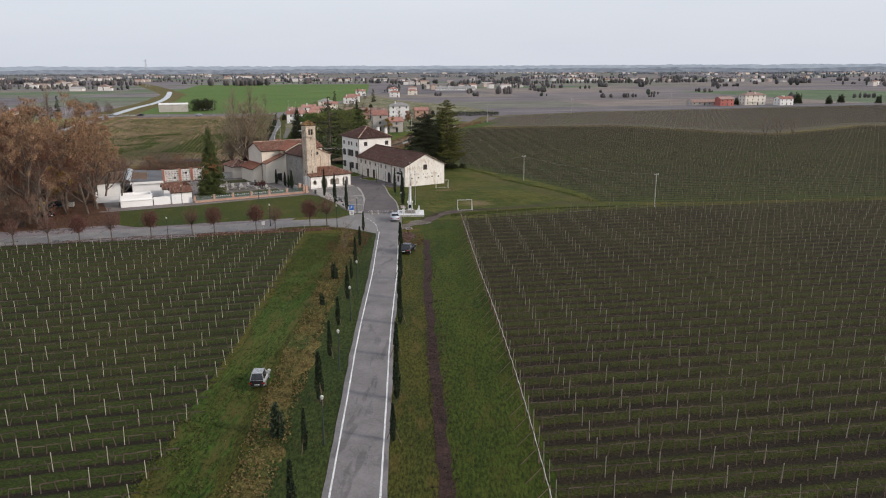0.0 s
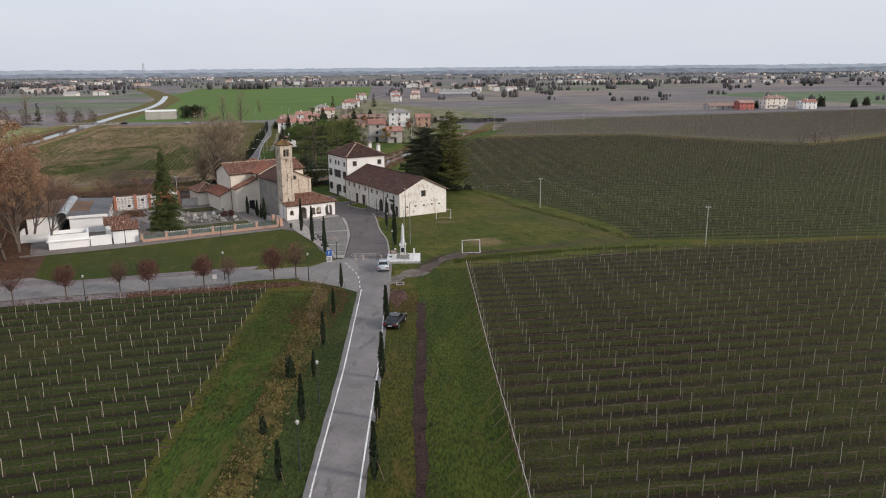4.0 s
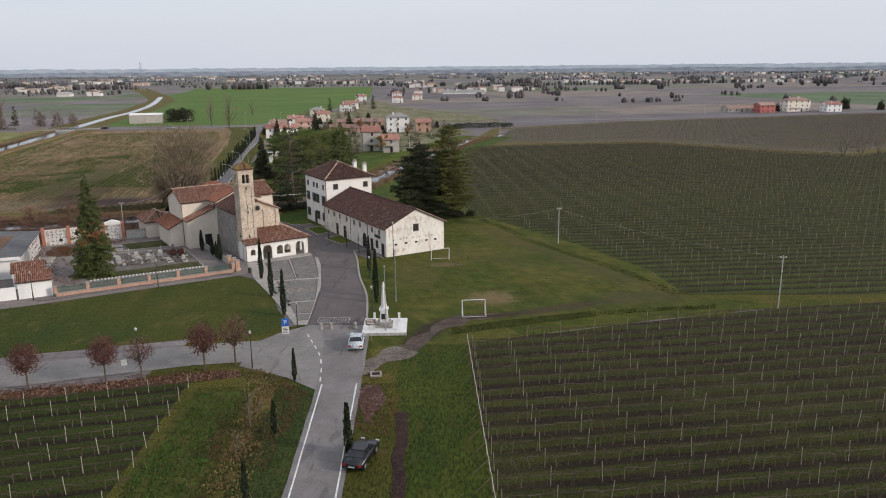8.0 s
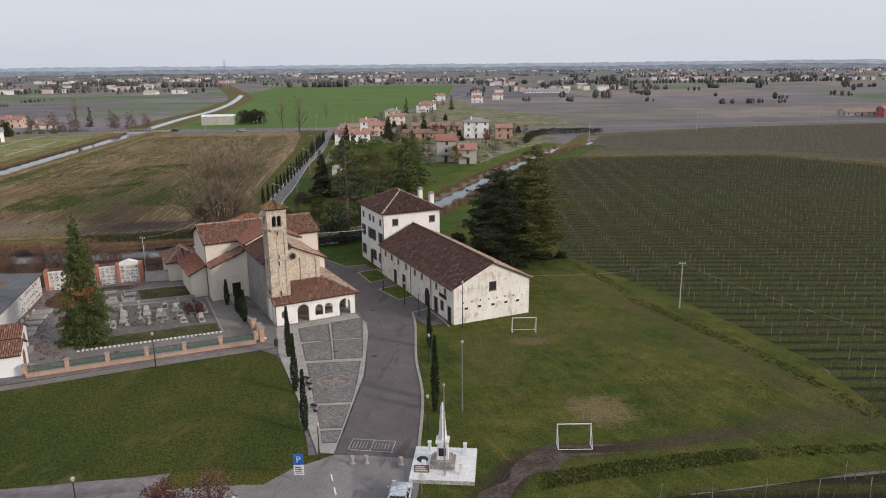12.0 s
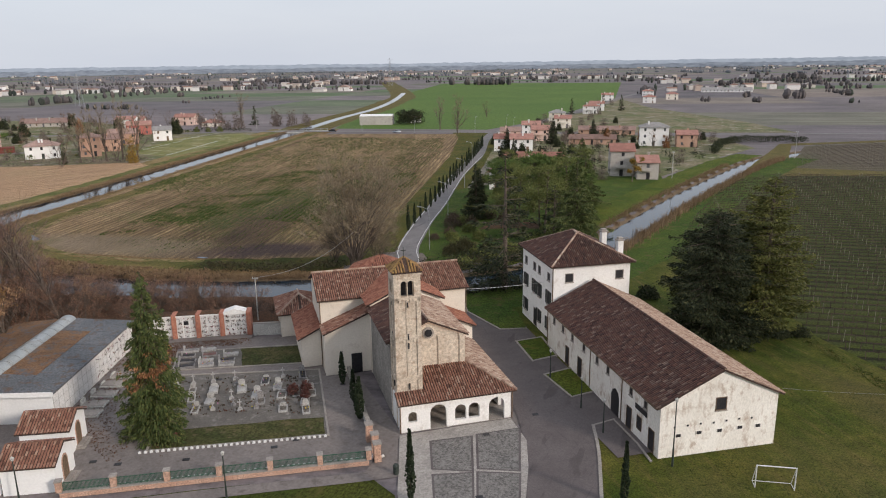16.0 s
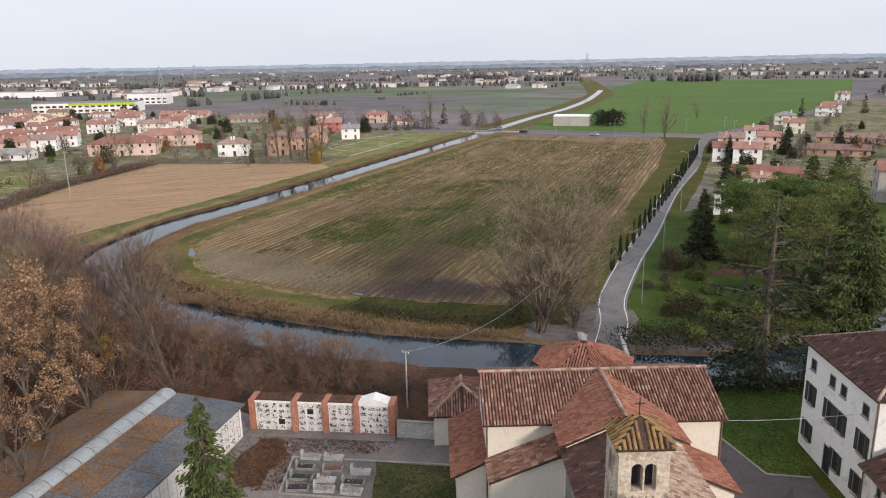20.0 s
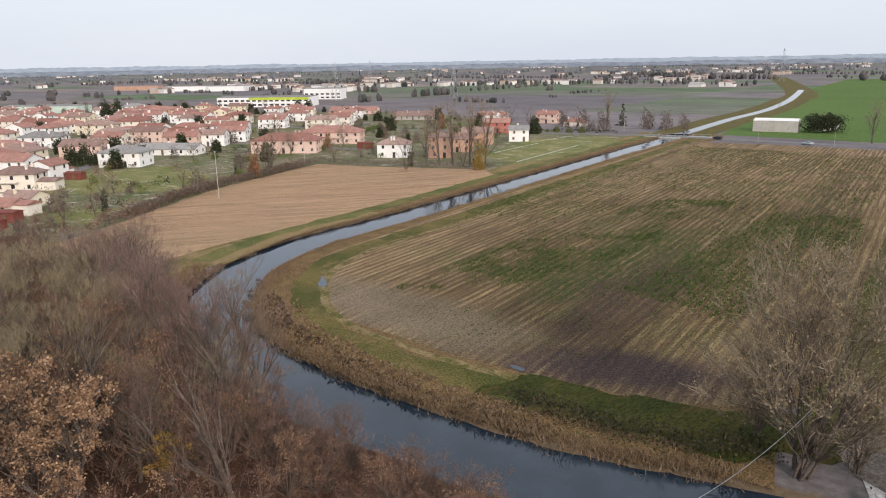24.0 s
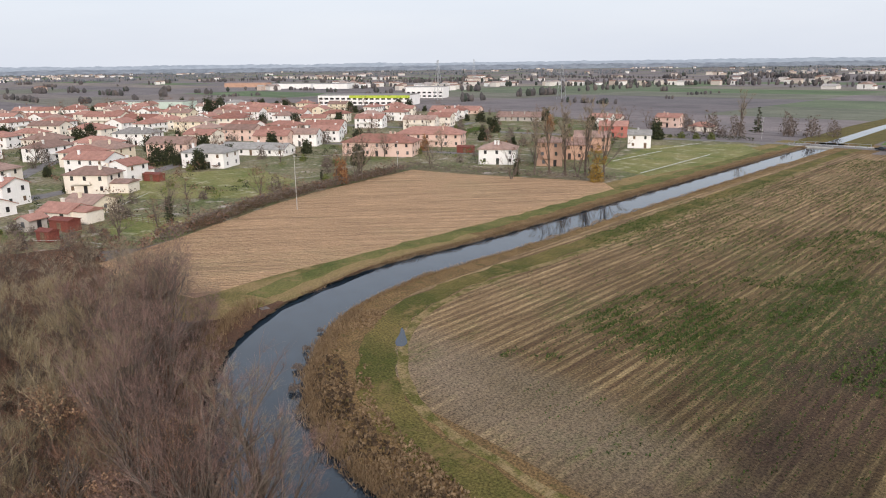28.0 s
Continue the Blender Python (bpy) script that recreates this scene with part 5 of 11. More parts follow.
w = Mesh()
w.box(0, VW, 0, VD, 0, VE)
w.box(-0.12, VW + 0.12, -0.12, VD + 0.12, VE - 0.25, VE)
part("villa_wall", w, WHITE, villa)
e0 = 0.5
roof(villa, "villa_roof", [
    [(-e0, -e0, VE), (VW + e0, -e0, VE), (4.7, 4.4, VR)], [(VW + e0, -e0, VE), (VW + e0, VD + e0, VE), (4.9, 6.2, VR), (4.7, 4.4, VR)],
    [(VW + e0, VD + e0, VE), (-e0, VD + e0, VE), (4.9, 6.2, VR)], [(-e0, VD + e0, VE), (-e0, -e0, VE), (4.7, 4.4, VR), (4.9, 6.2, VR)]], TILE_OLD)
w = Mesh()
for a in ((-e0, -e0, VE), (VW + e0, -e0, VE)):
    ridge_cap(w, a, (4.7, 4.4, VR + 0.08))
for a in ((-e0, VD + e0, VE), (VW + e0, VD + e0, VE)):
    ridge_cap(w, a, (4.9, 6.2, VR + 0.08))
ridge_cap(w, (4.7, 4.4, VR + 0.08), (4.9, 6.2, VR + 0.08))
tagged(part("ridge_tile", w, TILE_PALE, villa), kind="stuff")
for y in (1.6, 4.9, 6.7, 10.0):
    window(villa, face_of("left", 0, y, 7.6), 0.8, 0.9, 0)
    window(villa, face_of("left", 0, y, 4.5), 0.85, 1.7, 2)
    if y != 6.7:
        window(villa, face_of("left", 0, y, 1.1), 0.85, 1.6, 2)
window(villa, face_of("left", 0, 6.2, 0.1), 1.1, 2.3, 0, SLABS, False, "door")
window(villa, face_of("front", 2.0, 0, 7.7), 0.95, 1.0)
window(villa, face_of("front", 8.6, 0, 7.7), 0.95, 1.0)
for y in (2.0, 5.5, 9.5):
    for z in (1.2, 4.5, 7.6):
        window(villa, face_of("right", VW, y, z), 0.85, 1.3, 2)
for x, y in ((9.3, 6.5), (9.2, 1.5)):
    w = Mesh()
    w.box(x - 0.35, x + 0.35, y - 0.35, y + 0.35, 9.6, 12.1)
    ch = part("chimney", w, WHITE, villa, "white rendered chimney")
    w = Mesh()
    w.box(x - 0.48, x + 0.48, y - 0.48, y + 0.48, 12.1, 12.25)
    w.box(x - 0.3, x + 0.3, y - 0.3, y + 0.3, 12.25, 12.5)
    part("chimney_cap", w, SLABS, ch)
w = Mesh()
w.tube((-0.08, 0.08, 0), (-0.08, 0.08, VE), 0.06, 0.06, 6)
part("downpipe", w, WOOD, villa)


# ---- plants ----
def leaf(m, c, size, up=0.0, droop=None, wide=0.45):
    """One leaf or tuft: a small bent four-cornered blade."""
    d = Vector((random.uniform(-1, 1), random.uniform(-1, 1), random.uniform(-1, 1) + up))
    if droop is not None:
        d = droop + d * 0.45
    d.normalize()
    s = d.orthogonal().normalized()
    s.rotate(Matrix.Rotation(random.uniform(0, 6.28), 3, d))
    a = c + d * size
    m.face(c - d * size * 0.2, c + s * size * wide + d * size * 0.4, a, c - s * size * wide + d * size * 0.4)


def limb(wood, twig, a, d, length, r, depth, rng, spread, tips, twig_w=0.012, sides=5):
    """A limb that bends, tapers and forks; the last order is thin twigs."""
    p, steps = Vector(a), 3 if depth > 1 else 2
    for k in range(steps):
        q = p + d * length / steps
        r2 = r * (1 - 0.26 * (k + 1) / 1.0 * (3 / steps) / 3)
        if depth == 0:
            for k in range(3):
                e = q if k == 0 else p.lerp(q, 0.3 * k) + (d + Vector((rng.gauss(0, 0.5), rng.gauss(0, 0.5), rng.gauss(0.1, 0.4)))).normalized() * length * rng.uniform(0.5, 0.9)
                b = p if k == 0 else p.lerp(q, 0.3 * k)
                s = (e - b).cross(Vector((rng.gauss(0, 1), rng.gauss(0, 1), 0.3))).normalized() * twig_w * 0.55
                twig.face(b - s, b + s, e)
        else:
            wood.tube(p, q, r, r2, sides if depth > 1 else 3)
        p, r = q, r2
        if depth and k:
            for _ in range(rng.choice((2, 3)) if depth > 1 else 6):
                e = (d + Vector((rng.gauss(0, spread), rng.gauss(0, spread), rng.gauss(0.12, spread * 0.6)))).normalized()
                limb(wood, twig, p, e, length * rng.uniform(0.55, 0.8), r * 0.55, depth - 1, rng, spread, tips, twig_w, 4)
        d = (d + Vector((rng.gauss(0, 0.10), rng.gauss(0, 0.10), rng.gauss(0.05, 0.06)))).normalized()
        if depth == 0:
            break
    tips.append(p.copy())


def bare_tree(name, label, height, seed, stems=1, spread=0.55, twig_mat=None, leaves=None, leaf_n=0, leaf_size=0.14, depth=3, category="tree", clear=0.25, lean=0.12, twig_w=0.012):
    rng = random.Random(seed)
    ob = thing(name, label, category)
    wood, twig, tips = Mesh(), Mesh(), []
    for _ in range(stems):
        d = Vector((rng.gauss(0, lean), rng.gauss(0, lean), 1)).normalized()
        base = Vector((rng.gauss(0, 0.25), rng.gauss(0, 0.25), -0.1)) if stems > 1 else Vector((0, 0, -0.1))
        top = base + d * height * clear
        r = height * 0.018 / (stems ** 0.4)
        wood.tube(base, top, r * 1.35, r, 7)
        limb(wood, twig, top, d, height * (0.92 - clear) * 0.62, r, depth, rng, spread, tips, twig_w)
        for _ in range(4):
            e = (d + Vector((rng.gauss(0, spread * 1.4), rng.gauss(0, spread * 1.4), 0))).normalized()
            limb(wood, twig, base.lerp(top, rng.uniform(0.75, 1.0)), e, height * (0.9 - clear) * 0.5, r * 0.6, depth - 1, rng, spread, tips, twig_w)
    part("trunk", wood, BARK, ob)
    tagged(part("branchwork", twig, twig_mat or TWIG, ob), kind="stuff")
    if leaves:
        m = Mesh()
        held = [p for p in tips if noise.noise(p * 0.55 + Vector((seed, 0, 0))) > -0.12] or tips
        for _ in range(leaf_n):
            c = rng.choice(held) + Vector((rng.gauss(0, 0.22), rng.gauss(0, 0.22), rng.gauss(0, 0.22)))
            leaf(m, c, leaf_size * rng.uniform(0.6, 1.3))
        part("crown", m, leaves, ob)
    return ob


def globe_tree(label, height, seed, leaves, leaf_n):
    """A small pruned street tree: clean stem and a rounded crown of twigs with clinging leaves."""
    rng = random.Random(seed)
    ob = thing("street_tree", label, "tree")
    wood, twig, crown = Mesh(), Mesh(), Mesh()
    top = Vector((0, 0, height * 0.36))
    wood.tube((0, 0, -0.05), top, 0.10, 0.08, 7)
    R = height * 0.33
    c0 = Vector((0, 0, height * 0.64))
    for _ in range(34):
        d = Vector((rng.gauss(0, 1), rng.gauss(0, 1), rng.gauss(0.35, 0.8))).normalized()
        tip = c0 + Vector((d.x * R, d.y * R, d.z * R * 1.05)) * rng.uniform(0.75, 1.08)
        mid = top.lerp(tip, 0.5) + Vector((0, 0, 0.12))
        wood.tube(top, mid, 0.035, 0.02, 3)
        wood.tube(mid, tip, 0.02, 0.008, 3)
        for _ in range(14):
            a = mid.lerp(tip, rng.uniform(0.0, 1.0))
            b = a + Vector((rng.gauss(0, 0.32), rng.gauss(0, 0.32), rng.gauss(0.1, 0.28)))
            s = Vector((rng.gauss(0, 1), rng.gauss(0, 1), 0)).normalized() * 0.014
            twig.face(a - s, a + s, b)
    for _ in range(leaf_n):
        d = Vector((rng.gauss(0, 1), rng.gauss(0, 1), rng.gauss(0, 1))).normalized()
        rr = R * rng.uniform(0.35, 1.06) * (0.86 + 0.22 * noise.noise(d * 2.2 + Vector((seed, 0, 0))))
        leaf(crown, c0 + Vector((d.x * rr, d.y * rr, d.z * rr * 1.05)), rng.uniform(0.09, 0.17))
    part("trunk", wood, BARK, ob)
    tagged(part("branchwork", twig, TWIG, ob), kind="stuff")
    part("crown", crown, leaves, ob)
    return ob


def cypress(label, height, radius, seed, stake=True):
    rng = random.Random(seed)
    ob = thing("cypress", label, "cypress")
    m = Mesh()
    m.tube((0, 0, -0.05), (0, 0, height * 0.5), 0.06, 0.04, 6)
    part("trunk", m, BARK, ob)
    m = Mesh()
    n = int(260 * height)
    for i in range(n):
        t = rng.random() ** 0.9
        z = 0.12 + t * (height - 0.12)
        prof = radius * (math.sin(min(1.0, t * 2.6 + 0.22) * 1.57)) * (1 - max(0, t - 0.35) / 0.68) ** 0.75
        a = rng.uniform(0, 6.28)
        rr = prof * rng.uniform(0.55, 1.05) * (1 + 0.18 * math.sin(a * 3 + z * 2.2 + seed))
        leaf(m, Vector((rr * math.cos(a), rr * math.sin(a), z)), rng.uniform(0.10, 0.22), droop=Vector((0.2 * math.cos(a), 0.25 * math.sin(a), 1)))
    part("crown", m, LEAF_CYPRESS, ob)
    if stake:
        for s in (-1, 1):
            m = Mesh()
            m.tube((s * 0.75, 0.1, -0.05), (s * 0.12, 0.02, height * 0.42), 0.035, 0.03, 5)
            part("stake", m, WOOD, ob)
    return ob


def fir(name, label, height, radius, seed, needles, bare=0.06, droop=0.35, layers=26, per=9, tufts=34, tuft=0.42, rusty=0, taper=0.9, lobes=0.35, wide=0.2, rise=0.12):
    """A conifer: a straight stem and whorls of boughs hung with sprays of needles."""
    rng = random.Random(seed)
    ob = thing(name, label, "conifer")
    wood, boughs, crown, rust = Mesh(), Mesh(), Mesh(), Mesh()
    wood.tube((0, 0, -0.1), (0, 0, height * 0.6), height * 0.017 + 0.08, height * 0.010 + 0.03, 8)
    wood.tube((0, 0, height * 0.6), (0, 0, height * 0.99), height * 0.010 + 0.03, 0.02, 6)
    for L in range(layers):
        t = L / (layers - 1)
        z = height * (bare + (0.97 - bare) * t)
        reach = radius * (1 - t) ** taper * (0.82 + 0.3 * noise.noise(Vector((L * 0.7, seed, 0)))) + 0.12
        for k in range(max(4, int(per * (1 - 0.55 * t)))):
            a = rng.uniform(0, 6.28)
            rr = reach * rng.uniform(0.6, 1.15) * (1 + lobes * noise.noise(Vector((math.cos(a) * 1.3, math.sin(a) * 1.3, z * 0.22 + seed))))
            d = Vector((math.cos(a), math.sin(a), 0))
            root = Vector((0, 0, z + rng.uniform(-0.3, 0.3)))
            tip = root + d * rr + Vector((0, 0, -droop * rr * rng.uniform(0.3, 1.0) + rise * rr))
            boughs.tube(root, root.lerp(tip, 0.85), 0.03 + 0.012 * rr, 0.012, 3)
            side = Vector((-d.y, d.x, 0))
            for _ in range(max(5, int(tufts * rr / radius))):
                u = 1.03 - 0.88 * rng.random() ** 1.35
                out = side * rng.gauss(0, 0.16 * rr * (1.1 - 0.6 * u) + 0.05)
                c = root.lerp(tip, u) + out + Vector((0, 0, rng.gauss(-0.08, 0.10) - 0.12 * out.length))
                red = rusty and 0.36 < t < 0.55 and noise.noise(c * 0.8) > 0.18
                leaf(rust if red else crown, c, tuft * rng.uniform(0.6, 1.35), droop=d * 0.7 + out * 0.5 + Vector((0, 0, -droop * 1.2)), wide=wide)
    part("trunk", wood, BARK, ob)
    tagged(part("branchwork", boughs, BARK, ob), kind="stuff")
    part("crown", crown, needles, ob)
    if rust.v:
        part("dead_needles", rust, LEAF_BROWN, ob, "rust-brown dead patches")
    return ob


def pine(label, height, radius, seed, needles=None, low=0.38, pads=34, dense=190):
    """A pine with a bare leaning stem and flat pads of needles in the upper part."""
    rng = random.Random(seed)
    ob = thing("pine", label, "conifer")
    wood, crown = Mesh(), Mesh()
    wood.tube((0, 0, -0.1), (0.3, 0.1, height * 0.55), 0.24, 0.16, 8)
    wood.tube((0.3, 0.1, height * 0.55), (0.4, 0.3, height * 0.93), 0.16, 0.05, 7)
    for k in range(pads):
        t = rng.uniform(low, 1.0)
        z = height * t
        a = rng.uniform(0, 6.28)
        rr = radius * (1.12 - 0.75 * max(0.0, t - 0.4)) * rng.uniform(0.25, 1.0)
        tip = Vector((0.35 + rr * math.cos(a), 0.2 + rr * math.sin(a), z + rng.uniform(-0.3, 0.6)))
        wood.tube((0.35, 0.2, z - 0.5), tip, 0.07, 0.02, 4)
        pad = rng.uniform(0.8, 1.6)
        for _ in range(dense):
            c = tip + Vector((rng.gauss(0, pad * 0.55), rng.gauss(0, pad * 0.55), rng.gauss(0.1, pad * 0.24)))
            leaf(crown, c, rng.uniform(0.16, 0.34), up=0.7, wide=0.24)
    part("trunk", wood, BARK, ob)
    part("crown", crown, needles or LEAF_PINE, ob)
    return ob


def bush(name, label, w, h, seed, leaves, n=900, size=0.16):
    rng = random.Random(seed)
    ob = thing(name, label, "bush")
    wood, crown = Mesh(), Mesh()
    for _ in range(9):
        tip = Vector((rng.gauss(0, w * 0.25), rng.gauss(0, w * 0.25), h * rng.uniform(0.5, 0.85)))
        wood.tube((0, 0, -0.05), tip, 0.045, 0.012, 4)
    for _ in range(n):
        d = Vector((rng.gauss(0, 1), rng.gauss(0, 1), abs(rng.gauss(0, 1)))).normalized()
        rr = rng.uniform(0.55, 1.04) * (0.8 + 0.38 * noise.noise(d * 1.9 + Vector((seed * 1.7, 0, 0))))
        leaf(crown, Vector((d.x * rr * w / 2, d.y * rr * w / 2, 0.1 + d.z * rr * h)), size * rng.uniform(0.6, 1.3), up=0.4)
    part("trunk", wood, BARK, ob)
    part("crown", crown, leaves, ob)
    return ob


def spot(x, y, turn=0.0, size=1.0, z=0.0):
    return pose(x, y, z, 0, 0, turn) @ Matrix.Scale(size, 4)


def plant(first, places, group, seed=1, lo=0.85, hi=1.15, low=1.0):
    """The first stands at the first place, its copies at the others, each turned and sized a little differently."""
    rng = random.Random(seed)
    tagged(first, group=group)
    for i, (x, y, *s) in enumerate(places):
        k = (s[0] if s else 1.0) * rng.uniform(lo, hi) * (low if -101 < x < -60 and 186 < y < 206 else 1.0)
        ob = first if i == 0 else copy_thing(first, Matrix())
        ob.matrix_basis = spot(x, y, rng.uniform(0, 360), k)


def scattered(n, seed, inside, gap=2.0, tries=6000):
    """Places inside an outline, kept apart."""
    rng = random.Random(seed)
    xs, ys = [p[0] for p in inside], [p[1] for p in inside]
    out = []
    for _ in range(tries):
        if len(out) >= n:
            break
        x, y = rng.uniform(min(xs), max(xs)), rng.uniform(min(ys), max(ys))
        odd = False
        for (ax, ay), (bx, by) in zip(inside, inside[1:] + inside[:1]):
            if (ay > y) != (by > y) and x < (bx - ax) * (y - ay) / (by - ay) + ax:
                odd = not odd
        if odd and all((x - a) ** 2 + (y - b) ** 2 > gap * gap for a, b in out):
            out.append((x, y))
    return out


# cypresses of the avenue, the court and the road beyond the bridge
plant(cypress("slim young dark green cypress staked beside the road", 4.3, 0.27, 1), [(-15.0, 126.8, 0.9), (-13.5, 104.6, 0.95), (-12.1, 86.6), (-11.2, 67.8, 1.05), (-10.0, 49.0, 0.9), (-6.0, 95.6), (-4.7, 77.4), (-3.6, 58.0, 1.05), (-9.0, 40.0)], "cypresses of the avenue", 3)
plant(cypress("slim young dark green cypress staked beside the road", 3.6, 0.25, 2), [(-14.2, 115.5), (-12.9, 96.0, 0.8), (-11.8, 77.0, 1.1), (-10.4, 57.6, 1.15), (-7.2, 112.2, 1.2), (-5.5, 87.0), (-4.4, 67.8, 1.15), (-3.3, 50.5)], "cypresses of the avenue", 4)
plant(cypress("tall slender dark cypress in the lawn", 6.2, 0.34, 5, False), [(-28.6, 164.0), (-24.7, 155.0, 1.02), (-21.0, 147.0, 0.98), (-12.6, 168.6, 0.95), (-9.9, 154.9, 1.08), (-9.5, 152.4, 0.92)], "cypresses of the court", 5, 0.96, 1.04)
plant(cypress("small slender cypress beside the church wall", 3.6, 0.36, 6, False), [(-44.0, 181.6), (-41.0, 178.3, 0.9), (-38.6, 175.0, 1.15), (-39.7, 176.5, 0.95)], "cypresses by the church", 5)
plant(cypress("young cypress in a row along the road", 5.2, 0.42, 7, False), [(-66.3 - 0.19 * (y - 252.5) - 0.00009 * (y - 252.5) ** 2, y) for y in [253 + 6.4 * k for k in range(25)]], "cypresses along the far road", 6, 0.7, 1.12)

plant(bush("yew_bush", "dark ragged evergreen bush on the verge", 1.15, 2.8, 3, LEAF_CYPRESS, 1500, 0.18), [(-15.3, 96.0), (-15.0, 84.5, 0.62), (-12.7, 51.4, 1.15)], "evergreen bushes", 7)
plant(bush("round_bush", "clipped dark green bush on the lawn", 3.0, 1.7, 4, LEAF_CEDAR, 1400, 0.17), [(1.6, 211.4), (4.0, 212.6, 0.85), (0.2, 213.5, 0.9), (-9.8, 216.0, 1.3), (-15.4, 222.5, 1.5)], "garden bushes", 7)
plant(bush("garden_bush", "dense dark shrub under the conifers", 4.0, 2.6, 6, LEAF_PINE, 1500, 0.22), [(-52.5, 243.5), (-47, 238, 0.8), (-39, 262, 1.1), (-54, 256, 0.8), (-46, 229.5, 0.9), (-41, 232, 1.1), (-60, 300, 1.3), (-62, 312, 1.2), (-44, 290, 1.4), (-36, 275, 1.1), (-57.5, 262, 1.0), (-60, 275, 1.2), (-63, 288, 1.1), (-55, 248, 0.9), (-66, 300, 1.2), (-69, 318, 1.2), (-50, 250, 0.8), (-34, 240, 1.0), (-38, 246, 1.1), (-44, 236.5, 1.2), (-41, 240, 1.2), (-36, 250, 1.1), (-30, 244, 1.2), (-26, 236, 1.0), (-33, 232, 0.9)], "garden shrubs", 8)

plant(globe_tree("small street tree with clinging dark red leaves", 5.6, 1, LEAF_RED, 2600), [(-51.6, 121.4, 0.95), (-41.4, 124.3, 1.0), (-34.4, 126.2, 1.02), (-25.2, 129.3, 1.0), (-62.0, 117.0, 0.95)], "street trees", 9, 0.95, 1.05)
plant(globe_tree("small street tree nearly bare with a few brown leaves", 5.4, 2, LEAF_RED, 700), [(-45.0, 123.2), (-31.2, 127.4, 0.9), (-22.3, 130.6, 1.12), (-57.4, 118.9), (-67.0, 116.4), (-72.0, 114.8)], "street trees", 10, 0.95, 1.05)
plant(bare_tree("small_tree", "small leafless tree over fallen leaves", 4.6, 31, 1, 0.5, TWIG_PALE, depth=2, clear=0.3, twig_w=0.016), [(-16.8, 117.0), (-16.4, 111.5, 0.6)], "small bare trees", 3)

# conifers
plant(fir("fir", "tall dark fir with rust-brown dead patches in the cemetery", 16.3, 3.6, 11, LEAF_FIR, 0.03, 0.5, 48, 15, 170, 0.25, 1, 0.74, 0.45), [(-55.4, 166.1)], "", 3, 1, 1)
plant(fir("cedar", "huge dark cedar with wide drooping boughs beside the barn", 16.8, 8.2, 12, LEAF_CEDAR, 0.03, 0.20, 44, 16, 300, 0.30, 0, 0.42, 0.55), [(-6.8, 209.0)], "", 3, 1, 1)
plant(fir("cedar", "tall yellow-green cedar leaning out behind the dark one", 20.5, 6.4, 22, LEAF_GOLD, 0.10, 0.10, 36, 13, 210, 0.32, 0, 0.55, 0.7, 0.2, 0.22), [(-0.6, 212.6)], "", 3, 1, 1)
plant(fir("cedar", "tall green cedar with hanging boughs by the canal", 15.5, 5.4, 13, LEAF_FIR, 0.10, 0.45, 28, 10, 150, 0.40, 0, 0.72, 0.6), [(-30.5, 247.0, 1.08), (-33, 262, 1.0), (-36, 290, 0.85), (-49.5, 331, 0.7), (-45, 338, 0.75)], "cedars in the garden", 4, 0.97, 1.05)
plant(fir("cedar", "thin open cedar with level boughs by the bridge", 13.0, 4.4, 23, LEAF_CEDAR, 0.12, 0.15, 13, 7, 105, 0.34, 0, 0.62, 0.5), [(-36.5, 220.3, 1.6), (-35.5, 252, 0.85)], "open cedars", 14, 0.99, 1.03)
plant(pine("tall pine with a bare stem and flat green crown", 13.5, 4.4, 14), [(-46.0, 254.4, 0.85), (-43.4, 255, 0.95), (-38.5, 257.5, 1.0), (-41, 264, 0.95), (-37, 272, 0.95), (-47.5, 268, 0.85), (-40, 308, 0.85), (-62, 318, 0.7)], "pines in the garden", 5, 0.95, 1.06)
plant(pine("broad umbrella pine with a dense bright green crown", 11.5, 5.0, 24, LEAF_PINE_BRIGHT, 0.55, 50, 240), [(-51.5, 276.5, 1.05), (-46.0, 279.5, 1.1), (-40.5, 279, 1.05), (-36.5, 274, 0.95), (-54.5, 286, 0.95), (-47, 291, 1.0), (-39, 294, 0.95), (-58, 296, 0.8)], "umbrella pines", 25, 0.97, 1.06)
plant(bush("garden_bush", "dense dark bush on the lawn beside the road", 5.6, 3.2, 46, pieces("dark_bush_leaves", [(0.028, 0.030, 0.012), (0.052, 0.050, 0.020), (0.080, 0.068, 0.030)], 0.9, 0), 2600, 0.2), [(-49.4, 239.8), (-51.6, 237.6, 0.7), (-46.5, 243.5, 0.55)], "garden bushes by the road", 46, 0.95, 1.05)
plant(bush("garden_bush", "brown leafless scrub under the conifers", 5.0, 3.0, 47, pieces("brown_scrub_twigs", [(0.055, 0.040, 0.028), (0.095, 0.066, 0.046), (0.13, 0.095, 0.066)], 0.9, 0), 1300, 0.2), [(-58.8, 259.2), (-60.5, 264.5, 0.9), (-55.5, 262, 0.8), (-57, 252.5, 0.7), (-58.5, 247.5, 0.6), (-54, 270, 0.9), (-50, 268, 0.8)], "scrub under the conifers", 47, 0.9, 1.1)
sheet("bare_ground", [(-53, 258), (-46, 262), (-39, 263), (-36, 267), (-44, 269), (-52, 266)], 0.034, LEAFLITTER, 1.2, 1.5, label="brown needle litter under the pines", category="ground")
plant(fir("spruce", "dark spruce near the road", 11.0, 3.0, 15, LEAF_CEDAR, 0.04, 0.3, 30, 10, 70, 0.40), [(-56.9, 269.6, 1.05), (-62.5, 290, 0.8), (-72, 345, 1.0), (-70, 352, 0.9), (-84, 395, 0.9), (-72, 425, 1.1), (-56, 432, 0.9)], "spruces by the road", 6)
